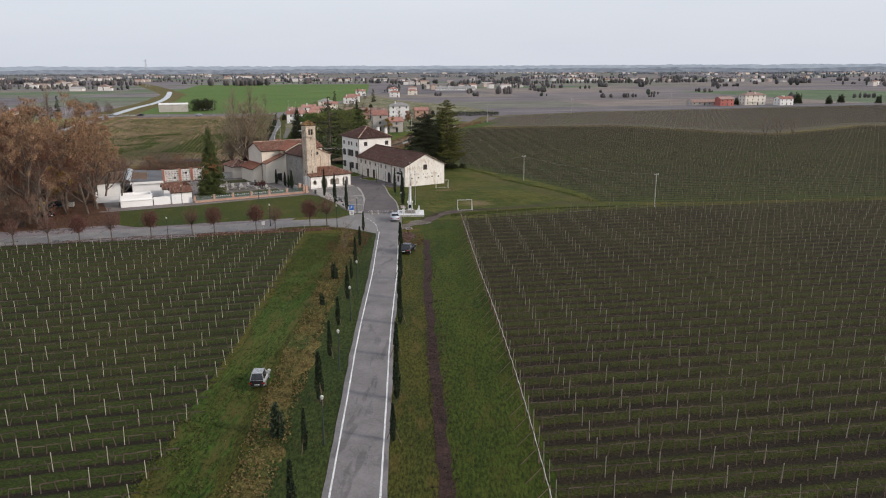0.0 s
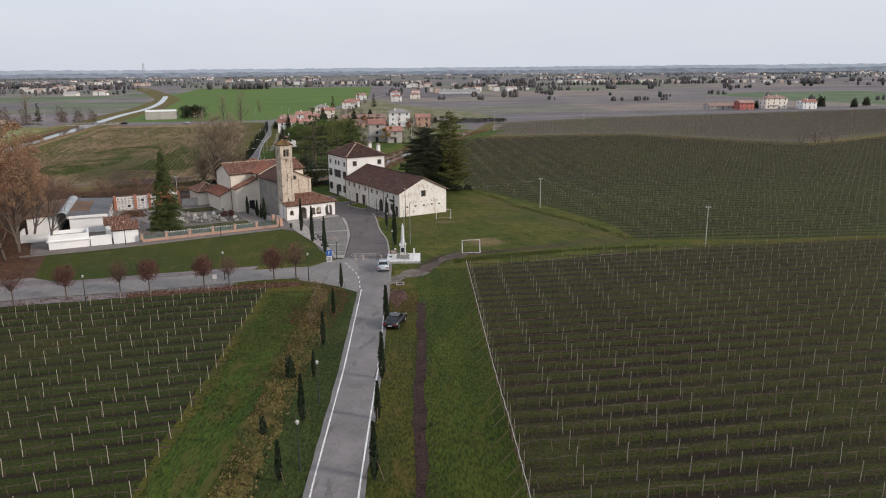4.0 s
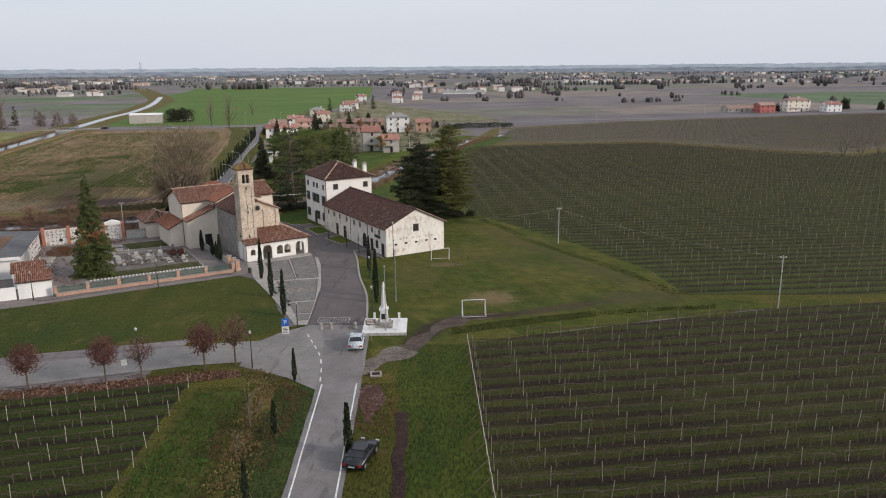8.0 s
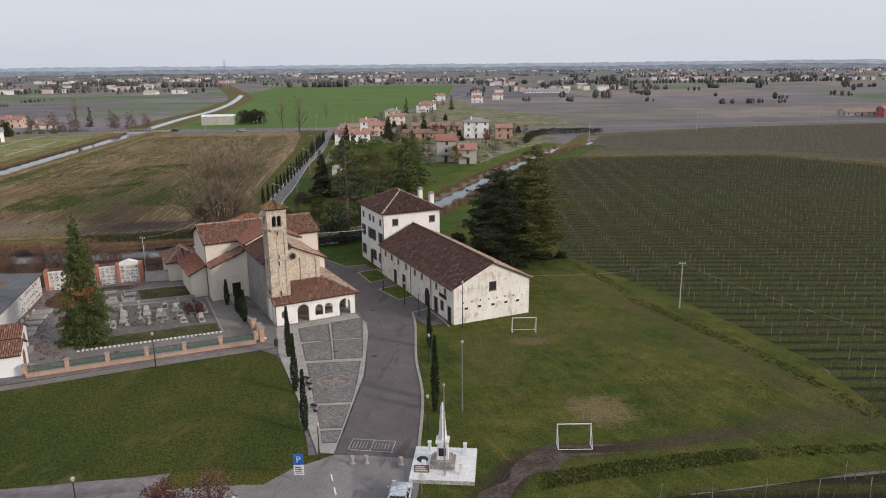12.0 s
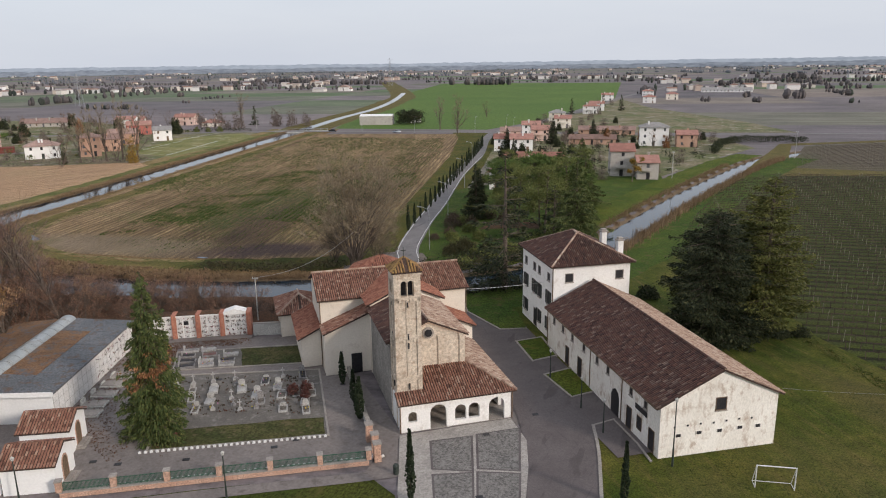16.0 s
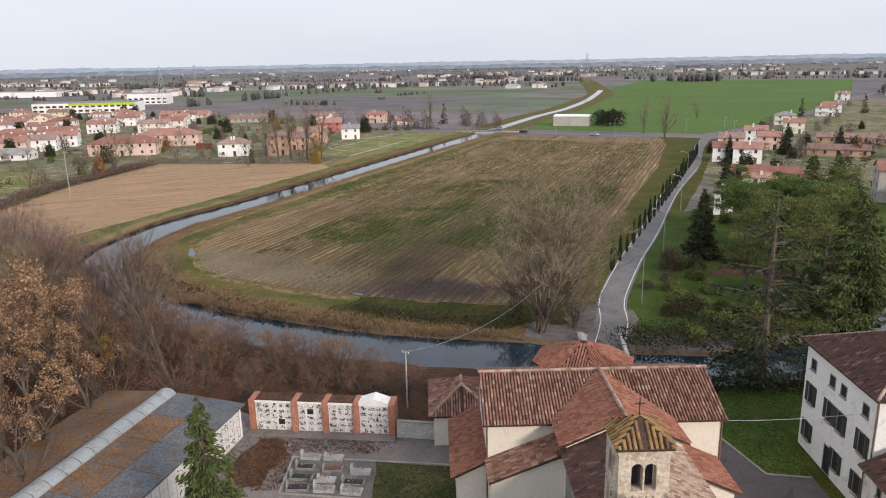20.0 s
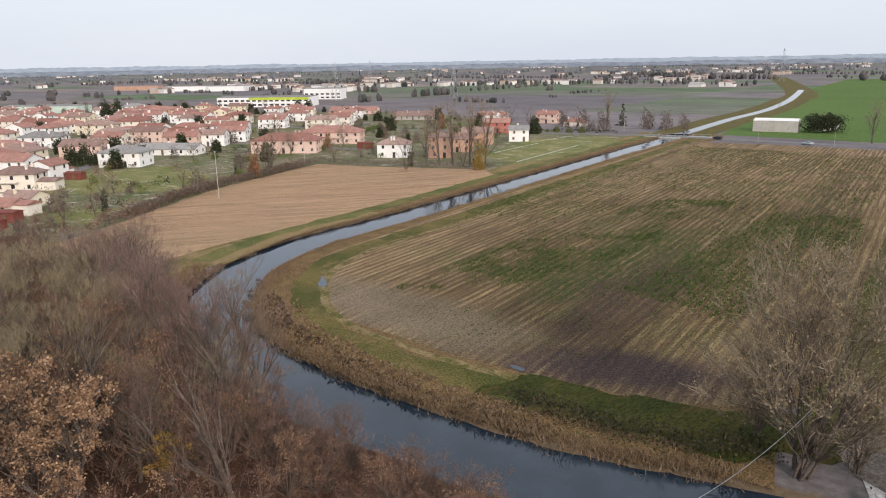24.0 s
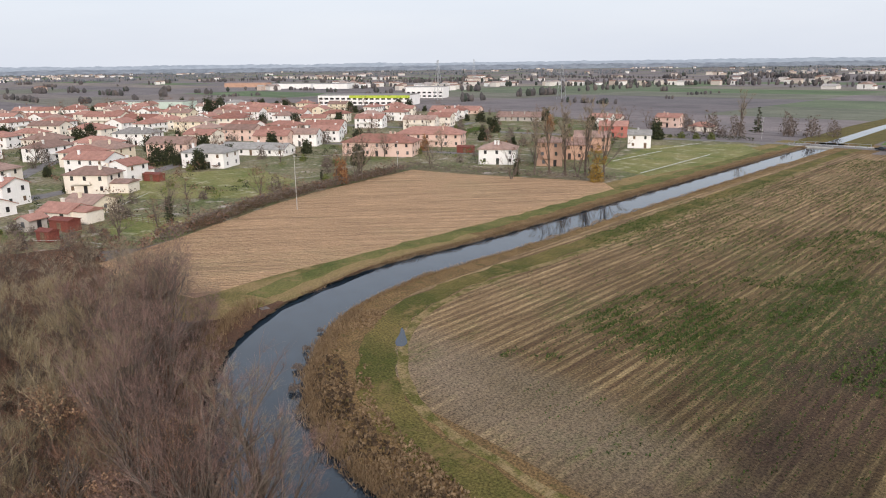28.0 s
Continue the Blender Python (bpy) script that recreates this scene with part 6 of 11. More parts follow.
plant(bare_tree("weeping_tree", "golden weeping tree behind the canal bank", 7.0, 41, 1, 0.6, TWIG_PALE, LEAF_YELLOW, 2600, 0.2, 2), [(-29.0, 330.5), (-45, 340, 0.8)], "golden trees", 5)

# bare and brown trees
rusty = bare_tree("oak", "tall oak holding dark rust-red leaves", 14.0, 71, 1, 0.5, TWIG, LEAF_RUST, 6500, 0.15, 3)
plant(rusty, [(-81, 141, 0.95), (-88, 135), (-94, 147), (-102, 140, 1.05), (-78, 136, 0.85), (-110, 138), (-86, 146), (-98, 156), (-73.5, 143, 0.75), (-106, 152), (-118, 130), (-94, 130, 0.95), (-84, 128, 0.9), (-126, 136, 1.1), (-92, 166, 0.8)], "rust-red oaks", 71, 0.95, 1.15)
oak = bare_tree("oak", "tall oak holding rust-brown leaves", 15.0, 51, 1, 0.5, TWIG, LEAF_OAK, 7000, 0.18, 3)
plant(oak, [(-97, 165, 0.95), (-88, 160), (-80.5, 148, 0.95), (-90, 145), (-100, 150, 1.05), (-84, 170, 0.8), (-93, 176, 0.85), (-76, 151, 0.8), (-84, 152, 1.05), (-95, 141), (-82, 160, 0.95), (-92, 152, 1.1), (-112, 146, 1.1), (-102, 160, 1.1), (-88, 168), (-104, 172, 0.9), (-128, 142, 1.1), (-100, 132), (-112, 132, 1.05), (-80, 133, 0.95), (-89, 129)], "brown oaks", 11, 1.0, 1.25)
plant(bare_tree("yellow_tree", "tree with yellow autumn leaves at the wood's edge", 9.0, 52, 2, 0.5, TWIG, LEAF_YELLOW, 1700, 0.19, 2), [(-78.0, 143.0), (-96.5, 184, 0.55), (-122, 178, 0.6), (-213.8, 333.0, 1.1)], "yellow trees", 5)
tall = bare_tree("bare_tree", "tall leafless tree of the canal wood", 13.0, 53, 1, 0.42, TWIG, depth=3, clear=0.3)
plant(tall, [(-106.2, 191.0), (-102.5, 192.5, 0.9), (-113, 188, 0.9), (-119, 175), (-128, 168, 1.05), (-115, 162), (-125, 152), (-136, 160), (-106, 142), (-118, 138), (-97, 136, 0.9), (-85, 137, 0.8), (-140, 175, 0.9), (-130, 181, 0.8), (-147, 168), (-76.5, 156.5, 0.8), (-79, 166, 0.8), (-86, 176, 0.8), (-89, 186, 0.8), (-74, 148, 0.9), (-71, 152, 0.75), (-90, 138, 1.0), (-122, 145, 1.1), (-110, 170), (-110, 158, 1.1), (-118, 182, 0.9), (-120, 152, 1.1), (-98, 184, 0.8), (-110, 184, 0.9), (-136, 150, 1.1), (-104, 145, 1.1), (-104.5, 178.5, 1.1), (-83, 140, 1.1), (-76, 132, 0.95), (-96, 124, 1.1), (-106, 122, 1.1), (-86, 122, 1.0)], "bare trees of the wood", 12, 0.95, 1.25)
plant(bare_tree("bare_tree", "slender pale leafless tree at the water", 11.0, 54, 2, 0.34, TWIG_PALE, depth=3, clear=0.34, twig_w=0.014), [(-109.7, 196.8, 1.1), (-100.5, 190.0, 0.8), (-253.5, 278.5, 1.1)], "pale bare trees", 5)
shrubs = bare_tree("bare_shrub", "many-stemmed leafless brown shrub", 6.4, 55, 9, 0.5, TWIG, depth=2, clear=0.2, lean=0.36, category="shrub", twig_w=0.022)
wood_edge = [(-96, 196), (-112, 192), (-124, 189), (-138, 194), (-154, 200), (-166, 204), (-170, 188), (-160, 168), (-140, 150), (-118, 150), (-100, 172), (-94, 188)]
front_wood = [(-72, 128), (-84, 124), (-110, 116), (-150, 118), (-160, 160), (-120, 150), (-96, 140), (-80, 140)]
outer_wood = [(-166, 204), (-182, 206), (-208, 204), (-212, 170), (-180, 135), (-150, 150), (-162, 170), (-170, 188)]
plant(shrubs, [(-88, 193), (-84, 195.5, 0.9), (-76.5, 196.5, 0.95), (-79, 192.2, 0.7), (-92, 190.5), (-80, 194.5, 1.1), (-96, 192, 1.1), (-72.5, 197.6), (-68, 200, 0.9)] + scattered(50, 7, wood_edge, 3.2) + scattered(60, 17, front_wood, 2.4), "bare shrubs", 13, 0.75, 1.2, 0.62)
ruddy = bare_tree("thorn_shrub", "leafless shrub with a reddish-brown haze of twigs and last leaves", 6.5, 56, 8, 0.55, TWIG, LEAF_DULL, 750, 0.10, 2, "shrub", 0.2, 0.34, 0.022)
plant(ruddy, [(-73.8, 195.8), (-77.5, 199.5, 0.95), (-86, 199.5, 0.9), (-71, 199, 0.9), (-94.5, 199, 0.9), (-100, 196, 0.9), (-68.5, 197.5, 0.7), (-82, 197.5, 0.8), (-90.5, 197, 0.75), (-64.5, 199.3, 0.6), (-75.6, 194.3, 1.05), (-71.5, 197, 1.1), (-82.9, 191.3, 1.1), (-85.3, 187.5, 1.1), (-98, 193, 1.1), (-66, 197.5, 0.9), (-79, 197, 1.2), (-88.5, 192, 1.2), (-92, 196.5, 1.1), (-74, 193, 1.0), (-69.5, 195.5, 1.0), (-103, 195, 1.1), (-80, 189.5, 1.0), (-86, 184, 1.1), (-89, 179, 1.1)] + scattered(72, 8, wood_edge, 2.9) + scattered(26, 18, outer_wood, 5) + scattered(55, 28, front_wood, 2.4), "reddish shrubs", 14, 0.75, 1.2, 0.62)
pale = bare_tree("alder_shrub", "grey-brown leafless shrub of the wood", 7.0, 57, 8, 0.42, TWIG_PALE, depth=2, clear=0.25, lean=0.3, category="shrub", twig_w=0.02)
plant(pale, scattered(38, 9, wood_edge, 3.4) + scattered(26, 19, outer_wood, 5) + scattered(26, 20, front_wood, 3.2) + [(-170, 205, 0.9), (-178, 200, 0.9), (-186, 204, 0.8), (-196, 203, 0.7), (-163, 209, 0.5)], "grey shrubs", 15, 0.75, 1.2, 0.62)
upright = bare_tree("coppice", "tall coppice of olive-grey upright bare shoots", 10.5, 64, 13, 0.26, TWIG_OLIVE, depth=2, clear=0.30, lean=0.2, category="shrub", twig_w=0.024)
plant(upright, [(-141, 190), (-134, 185), (-128.5, 180), (-137, 180), (-146, 184), (-123, 187.7), (-128, 190.5), (-118, 183), (-122.9, 178), (-133, 192), (-113, 187), (-117, 178, 0.9), (-109, 183, 0.9), (-126, 173), (-140, 172), (-150, 190), (-104, 185.6, 0.85), (-111, 176), (-152, 180)], "coppice shoots", 64, 0.85, 1.12)
haze = bare_tree("bare_tree", "leafless tree with a mauve-brown haze of fine twigs", 11.5, 65, 3, 0.36, TWIG_MAUVE, None, 0, 0.12, 3, clear=0.24, lean=0.14, twig_w=0.016)
plant(haze, [(-130.8, 195.5), (-124, 192.6), (-119, 189.5, 1.05), (-114.4, 193.2, 1.0), (-109.5, 190.4), (-104, 192.8, 1.0), (-98.5, 189.5, 0.95), (-138, 196, 0.9), (-146, 199.5, 0.9), (-154, 200, 0.9), (-162, 203.5, 0.75), (-142, 193), (-100, 182.5, 0.8), (-94, 186.5, 0.8), (-108, 197.2, 0.7), (-92.7, 192.5, 0.75)], "mauve trees of the canal wood", 65, 0.9, 1.1, 0.62)
plant(bare_tree("bare_tree", "bare tree holding tufts of tan leaves by the water", 9.5, 66, 4, 0.4, TWIG, LEAF_OAK, 1500, 0.15, 3, clear=0.22, lean=0.16, twig_w=0.016), [(-106.5, 178), (-102.6, 184.2, 0.9), (-110.5, 186.8, 0.9), (-99, 187.5, 0.85), (-96.5, 191.2, 0.9), (-115, 190.8, 0.8), (-121, 184, 0.9), (-88.5, 189.5, 0.9), (-80.5, 194, 0.85), (-73.5, 196.2, 0.9)], "tan-leaved trees", 66, 0.9, 1.1, 0.62)
plant(bare_tree("bare_shrub", "mauve-grey willow scrub leaning over the water", 6.0, 67, 12, 0.4, TWIG_MAUVE, depth=2, clear=0.22, lean=0.42, category="shrub", twig_w=0.02), [(-89.4, 196.2), (-93.5, 195.4, 0.9), (-97.5, 196.4, 0.8), (-84.5, 198.3, 0.8), (-134, 200.2, 0.9), (-127, 196.8), (-119.5, 195.6), (-141, 200.8, 0.9), (-150, 203.4, 0.9), (-157.5, 206.5, 0.8), (-79, 200.2, 0.7)], "willow scrub", 67, 0.9, 1.1, 0.62)
plant(bare_tree("willow", "broad leafless willow with pale upright shoots", 10.0, 58, 9, 0.38, TWIG_PALE, WILLOW, 9000, 0.10, 3, clear=0.16, lean=0.30, twig_w=0.03), [(-63.6, 222.4, 1.5), (-60.6, 226.0, 0.6), (-69.0, 226, 0.55)], "willows", 5)
plant(bare_tree("bare_tree", "leafless tree far off by the road", 10.0, 59, 2, 0.5, TWIG, depth=2, clear=0.2, twig_w=0.03), [(-128, 462), (-147, 575), (142, 316, 0.8), (137, 318, 0.8), (147, 314, 0.8), (-248, 268, 0.7), (-226, 312, 1.0), (-218, 330, 1.15), (-216, 334, 1.1), (-221, 215, 0.6), (-30, 420, 0.8), (-14, 412, 0.7), (-60, 405, 0.8), (-320, 462, 1.2), (-312, 468, 1.0), (-290, 470, 0.9)], "far bare trees", 16)

plant(bare_tree("poplar", "tall slender leafless poplar by the houses", 17.0, 62, 1, 0.22, TWIG_PALE, depth=3, clear=0.2, lean=0.03, twig_w=0.06), [(-222, 329), (-218, 333), (-225.5, 326, 0.9), (-214.5, 337, 0.95), (-228.5, 323, 0.8), (-262, 470, 0.9), (-144, 480, 0.8), (-128, 462, 0.85)], "poplars", 17, 0.9, 1.05)


# ---- court before the church ----
sheet("court_paving", [(-17.2, 143.4), (-18.7, 143.3), (-24.3, 154.2), (-30.0, 164.5), (-33.6, 173.2), (-24.7, 179.9), (-22.2, 176.2), (-21.0, 172), (-18.6, 160)], 0.10, BANDS, 0.0, label="court paved with bands of pale stone slabs", category="paving")
LE, RI = [Vector((-18.5, 144.0)), Vector((-31.2, 172.4))], [Vector((-17.3, 144.2)), Vector((-21.8, 174.6))]


def across(t, u):
    bulge = Vector((0.9, 0.2)) * math.sin(math.pi * t)
    return LE[0].lerp(LE[1], t).lerp(RI[0].lerp(RI[1], t) + bulge, u)


def court_panel(name, t0, t1, t2, u0, u1, grow, z, mat_, label):
    """A panel from t0 to t1 on its inner side and to t2 on its outer side."""
    outline = [across(t0 - grow * 0.28, u0 - grow), across(t0 - grow * 0.28, u1 + grow), across((t0 + t2) / 2, u1 + grow), across(t2 + grow * 0.28, u1 + grow), across(t1 + grow * 0.28, u0 - grow)]
    sheet(name, outline, z, mat_, 0.0, 2.0, label=label, category="paving")


for t0, t1, t2, u0, u1 in ((0.04, 0.105, 0.105, 0.14, 0.90), (0.13, 0.275, 0.275, 0.14, 0.90), (0.305, 0.635, 0.635, 0.12, 0.91), (0.67, 0.835, 0.858, 0.11, 0.48), (0.675, 0.862, 0.867, 0.545, 0.93), (0.87, 1.015, 1.06, 0.11, 0.48), (0.885, 1.07, 1.125, 0.55, 0.925)):
    court_panel("brown_border", t0, t1, t2, u0, u1, 0.022, 0.106, COURT, "dark brown stone border of a paving panel")
    court_panel("cobble_panel", t0, t1, t2, u0, u1, 0.0, 0.112, COBBLE, "panel of grey cobbles")
FADED = surface("faded_line_paint", (0.42, 0.41, 0.40), (0.30, 0.29, 0.285), (0.18, 0.17, 0.165), 0.8, 9, 0.8, 0.1, grain=0.3)
MEDAL = surface("reddish_stone", (0.25, 0.19, 0.16), (0.31, 0.245, 0.21), None, 0.8, 6, 0.85, 0.2)
c = across(0.47, 0.52)
m = Mesh()
for k in range(28):
    a, b = 2 * math.pi * k / 28, 2 * math.pi * (k + 1) / 28
    m.face(*[(c.x + r * 1.15 * math.cos(q), c.y + r * math.sin(q), 0.118) for r, q in ((1.45, a), (1.65, a), (1.65, b), (1.45, b))])
m.box(c.x - 0.3, c.x + 0.3, c.y - 1.1, c.y + 1.1, 0.112, 0.119)
m.box(c.x - 1.2, c.x + 1.2, c.y - 0.25, c.y + 0.25, 0.112, 0.121)
tagged(part("paving_medallion", m, MEDAL), "round reddish stone medallion with a cross in the paving", "paving", "", "structure")
m = Mesh()
for x0, x1, y0, y1 in ((-16.2, -12.2, 146.1, 146.18), (-16.0, -12.0, 144.2, 144.28), (-16.2, -16.12, 144.3, 146.1), (-12.25, -12.17, 144.3, 146.1), (-14.2, -14.14, 144.3, 146.1)):
    m.box(x0, x1, y0, y1, 0.09, 0.10)
for x0 in (-15.9, -13.9):
    for k in range(5):
        m.box(x0 + k * 0.3, x0 + 0.06 + k * 0.3, 144.6, 145.7, 0.09, 0.10)
tagged(part("painted_bay", m, FADED), "faded white painted box on the asphalt", "marking", "", "structure")
KERB = [(-9.5, 141.5), (-11.2, 155), (-13.6, 165), (-15.6, 176), (-16.9, 181)]
ribbon("kerb", KERB, -0.15, 0.15, 0.16, SLABS, 0, 1.5, "low pale stone kerb", "kerb")
for bx, by in ((-15.2, 142.0), (-14.0, 142.2), (-11.0, 142.3)):
    b = thing("bollard", "squat pale stone bollard at the court entrance", "bollard", pose(bx, by, 0.08), "stone bollards")
    m = Mesh()
    m.lathe([(0.27, 0), (0.27, 0.1), (0.19, 0.2), (0.17, 0.5), (0.24, 0.56), (0.2, 0.72), (0.08, 0.8)], 12)
    part("bollard_body", m, SLABS, b, smooth=False)

# grass beds in front of the barn
for quad in ([(-29.3, 199.6), (-26.6, 202.0), (-23.6, 196.7), (-25.9, 194.2)], [(-23.8, 190.9), (-21.4, 193.6), (-17.8, 188.5), (-19.9, 186.3)]):
    edging("bed_kerb", [*quad, quad[0]], 0.22, 0.17, "pale stone edging of a grass bed")
    sheet("grass_bed", quad, 0.125, LUSH, 0.0, label="small grass bed edged in stone", category="lawn")
edging("bed_kerb", [(-16.9, 181.0), (-15.2, 182.8), (-12.6, 178.9), (-11.2, 176.2)], 0.2, 0.15, "pale stone edging between lawn and footway")
ribbon("barn_pavement", [(-12.0, 177.2), (-18.5, 186.3), (-25.6, 196.5), (-29, 201.5), (-33.5, 208.5)], -2.4, 1.6, 0.10, COURT, 0.0, 2.0, "paved footway along the barn", "pavement")

villa_lawn = [(-41.2, 213.8), (-38.6, 208.4), (-32.3, 203.0), (-29.2, 204.4), (-31.8, 210.2), (-35.5, 214.8), (-39.5, 216.6)]
sheet("grass_bed", villa_lawn, 0.125, SHADELAWN, 0.15, 2.0, label="shaded grass bed beside the villa", category="lawn")
edging("bed_kerb", [villa_lawn[0], villa_lawn[1], villa_lawn[2], villa_lawn[3]], 0.2, 0.17, "pale stone edging of the villa's grass bed")

# ---- monument ----
mon = thing("monument", "white stone obelisk on a stepped pedestal", "monument", pose(-7.4, 142.5, 0.36, 0, 0, 3))
m = Mesh()
m.box(-1.05, 1.05, -1.05, 1.05, 0, 0.3)
m.box(-0.8, 0.8, -0.8, 0.8, 0.3, 0.6)
part("step", m, GREYSTONE, mon)
m = Mesh()
m.prism([(-0.5, 0.6), (0.5, 0.6), (0.42, 2.1), (-0.42, 2.1)], -0.5, 0.5)
m.box(-0.56, 0.56, -0.56, 0.56, 2.1, 2.3)
part("pedestal", m, MARBLE, mon)
m = Mesh()
m.lathe([(0.42, 2.3), (0.36, 2.6), (0.30, 3.2), (0.24, 4.2), (0.16, 5.3), (0.02, 5.7)], 4)
part("obelisk", m, MARBLE, mon)
m = Mesh()
m.box(-0.3, 0.3, -0.56, -0.5, 1.0, 1.7)
part("plaque", m, DARK, mon, "dark inscribed plaque")
plat = thing("monument_platform", "low platform of pale stone slabs round the monument", "platform", pose(-7.3, 142.5, 0, 0, 0, 3))
m = Mesh()
m.box(-2.7, 2.7, -2.65, 2.65, 0, 0.36)
part("platform_base", m, CONCRETE, plat)
for ix in range(4):
    for iy in range(4):
        m = Mesh()
        m.box(-2.68 + ix * 1.345, -2.68 + ix * 1.345 + 1.32, -2.63 + iy * 1.32, -2.63 + iy * 1.32 + 1.3, 0.36, 0.385)
        part("slab", m, MARBLE, plat)
m = Mesh()
m.box(-0.5, 0.5, -0.4, 0.4, 0.38, 0.6)
m.tube((-1.9, 0.5, 0.385), (-1.9, 0.5, 0.42), 0.5, 0.5, 12, True)
part("wreath_stand", m, DARK, plat, "dark wreath beside the steps")
for sx in (-1.5, 1.6):
    for sy in (-1.5, 1.7):
        b = thing("stone_post", "white square stone post on the platform", "post", pose(-7.3 + sx, 142.5 + sy, 0.385, 0, 0, 3), "white posts round the monument")
        m = Mesh()
        m.prism([(-0.16, 0), (0.16, 0), (0.13, 0.95), (-0.13, 0.95)], -0.15, 0.15)
        m.box(-0.17, 0.17, -0.17, 0.17, 0.95, 1.02)
        part("post_body", m, MARBLE, b)
fp = thing("flagpole", "slim grey metal flagpole before the monument", "flagpole", pose(-7.0, 140.6, 0.38))
m = Mesh()
m.tube((0, 0, 0), (0, 0, 8.0), 0.07, 0.04, 8)
part("pole", m, METAL, fp)
m = Mesh()
m.lathe([(0.08, 7.95), (0.12, 8.05), (0.04, 8.2)], 8)
part("finial", m, METAL, fp)


# ---- lamps, poles, signs, goals ----
def street_lamp(x, y, h, label, arm=0.0, turn=0.0, group="lamps", mat=None):
    ob = thing("street_lamp", label, "lamp post", pose(x, y, 0.03, 0, 0, turn), group)
    m = Mesh()
    m.tube((0, 0, 0), (0, 0, h * 0.3), 0.09, 0.075, 8)
    m.tube((0, 0, h * 0.3), (0, 0, h), 0.06, 0.045, 8)
    part("pole", m, mat or IRON, ob)
    m = Mesh()
    if arm:
        for k in range(6):
            a, b = math.pi / 2 * k / 6, math.pi / 2 * (k + 1) / 6
            m.tube((arm * (1 - math.cos(a)), 0, h + 0.8 * math.sin(a)), (arm * (1 - math.cos(b)), 0, h + 0.8 * math.sin(b)), 0.04, 0.035, 6)
        part("arm", m, mat or IRON, ob)
        m = Mesh()
        m.prism([(arm - 0.1, h + 0.72), (arm + 0.65, h + 0.78), (arm + 0.6, h + 0.92), (arm, h + 0.9)], -0.13, 0.13)
        part("lamp_head", m, METAL, ob)
    else:
        m.lathe([(0.05, h), (0.11, h + 0.06), (0.14, h + 0.24), (0.17, h + 0.26), (0.08, h + 0.36), (0.02, h + 0.42)], 10)
        part("lamp_head", m, mat or CONCRETE, ob)
    return ob


for x, y in ((-12.0, 164.4), (-9.7, 148.9), (-15.8, 179.9), (-18.6, 184.2), (-23.0, 190.2), (-18.2, 142.4)):
    street_lamp(x, y, 3.1, "short dark green lamp post beside the lane", group="lane lamps")
for x, y in ((-42.7, 159.4), (-57.9, 153.3), (-47.5, 118.6), (-33.0, 130.9), (-20.3, 130.0), (-9.7, 64.3), (-8.7, 49.9), (-10.6, 78.6), (-11.3, 90.1)):
    street_lamp(x, y, 3.9, "slim dark lamp post with a lantern head", group="tall lanterns")
street_lamp(-6.9, 152.9, 7.0, "tall grey lamp post on the lawn", group="lawn lamps", mat=METAL)
street_lamp(-9.4, 176.0, 6.0, "tall green lamp post beside the barn gable", group="lawn lamps")
for x, y, t in ((-56.4, 239.5, 170), (-63.0, 268, 170), (-72.5, 308, 165), (-84.5, 352, 165)):
    street_lamp(x, y, 7.2, "curved galvanised road lamp", 1.9, t, "road lamps", METAL)
for x, y in ((-120, 466), (-150, 459), (-178, 456), (-100, 466), (-85, 480), (-108, 482)):
    street_lamp(x, y, 7.2, "curved galvanised road lamp", 1.9, 90, "junction lamps", METAL)


def utility_pole(x, y, h, label, r=0.09, mat=None, cross=True):
    ob = thing("utility_pole", label, "pole", pose(x, y, 0), "utility poles")
    m = Mesh()
    m.tube((0, 0, -0.1), (0, 0, h), r, r * 0.7, 8, True)
    part("pole", m, mat or CONCRETE, ob)
    if cross:
        m = Mesh()
        m.box(-0.45, 0.45, -0.05, 0.05, h - 0.3, h - 0.2)
        part("crossarm", m, METAL, ob)
        for s in (-0.35, 0.35):
            m = Mesh()
            m.lathe([(0.05, h - 0.2), (0.06, h - 0.1), (0.03, h - 0.04)], 6, (s, 0, 0))
            part("insulator", m, WHITE, ob)
    return ob


for x, y, h in ((19.7, 187.0, 6.7), (44.0, 150.3, 7.2), (-64.8, 196.3, 6.2), (-220.9, 245.5, 12.4), (-18.5, 340, 8.0), (19.6, 397.6, 9.5), (76.2, 466, 9.5), (-262, 296, 9.0), (166, 560, 9.5), (-246, 462, 9.0)):
    utility_pole(x, y, h, "pale concrete utility pole")
for x, y in ((36.0, 156.9), (30.8, 153.4), (47.5, 154.5)):
    utility_pole(x, y, 1.9, "short grey post at the field edge", 0.06, WOOD, False)


def cable(a, b, sag, label, r=0.026):
    m = Mesh()
    a, b = Vector(a), Vector(b)
    for k in range(14):
        p, q = (a.lerp(b, t) - Vector((0, 0, 4 * sag * t * (1 - t))) for t in (k / 14, (k + 1) / 14))
        m.tube(p, q, r, r, 4)
    tagged(part("overhead_cable", m, METAL), label, "cable", "", "stuff")


cable((-1.6, 184.0, 5.0), (19.7, 187.0, 6.4), 0.5, "thin cable from the barn to a pole", 0.009)
cable((19.7, 187.0, 6.4), (44.0, 150.3, 7.0), 0.9, "thin cable between two poles", 0.009)
cable((-64.8, 196.3, 6.1), (-62.5, 221.5, 7.2), 1.6, "sagging cable from a pole to the willow")
cable(CH @ Vector((11.7, 18.4, 7.5)), VL @ Vector((-0.05, 3.2, 6.9)), 0.15, "cable from the church to the villa")
cable((-220.9, 245.5, 12.2), (-262, 296, 8.8), 1.2, "overhead cable over the field")


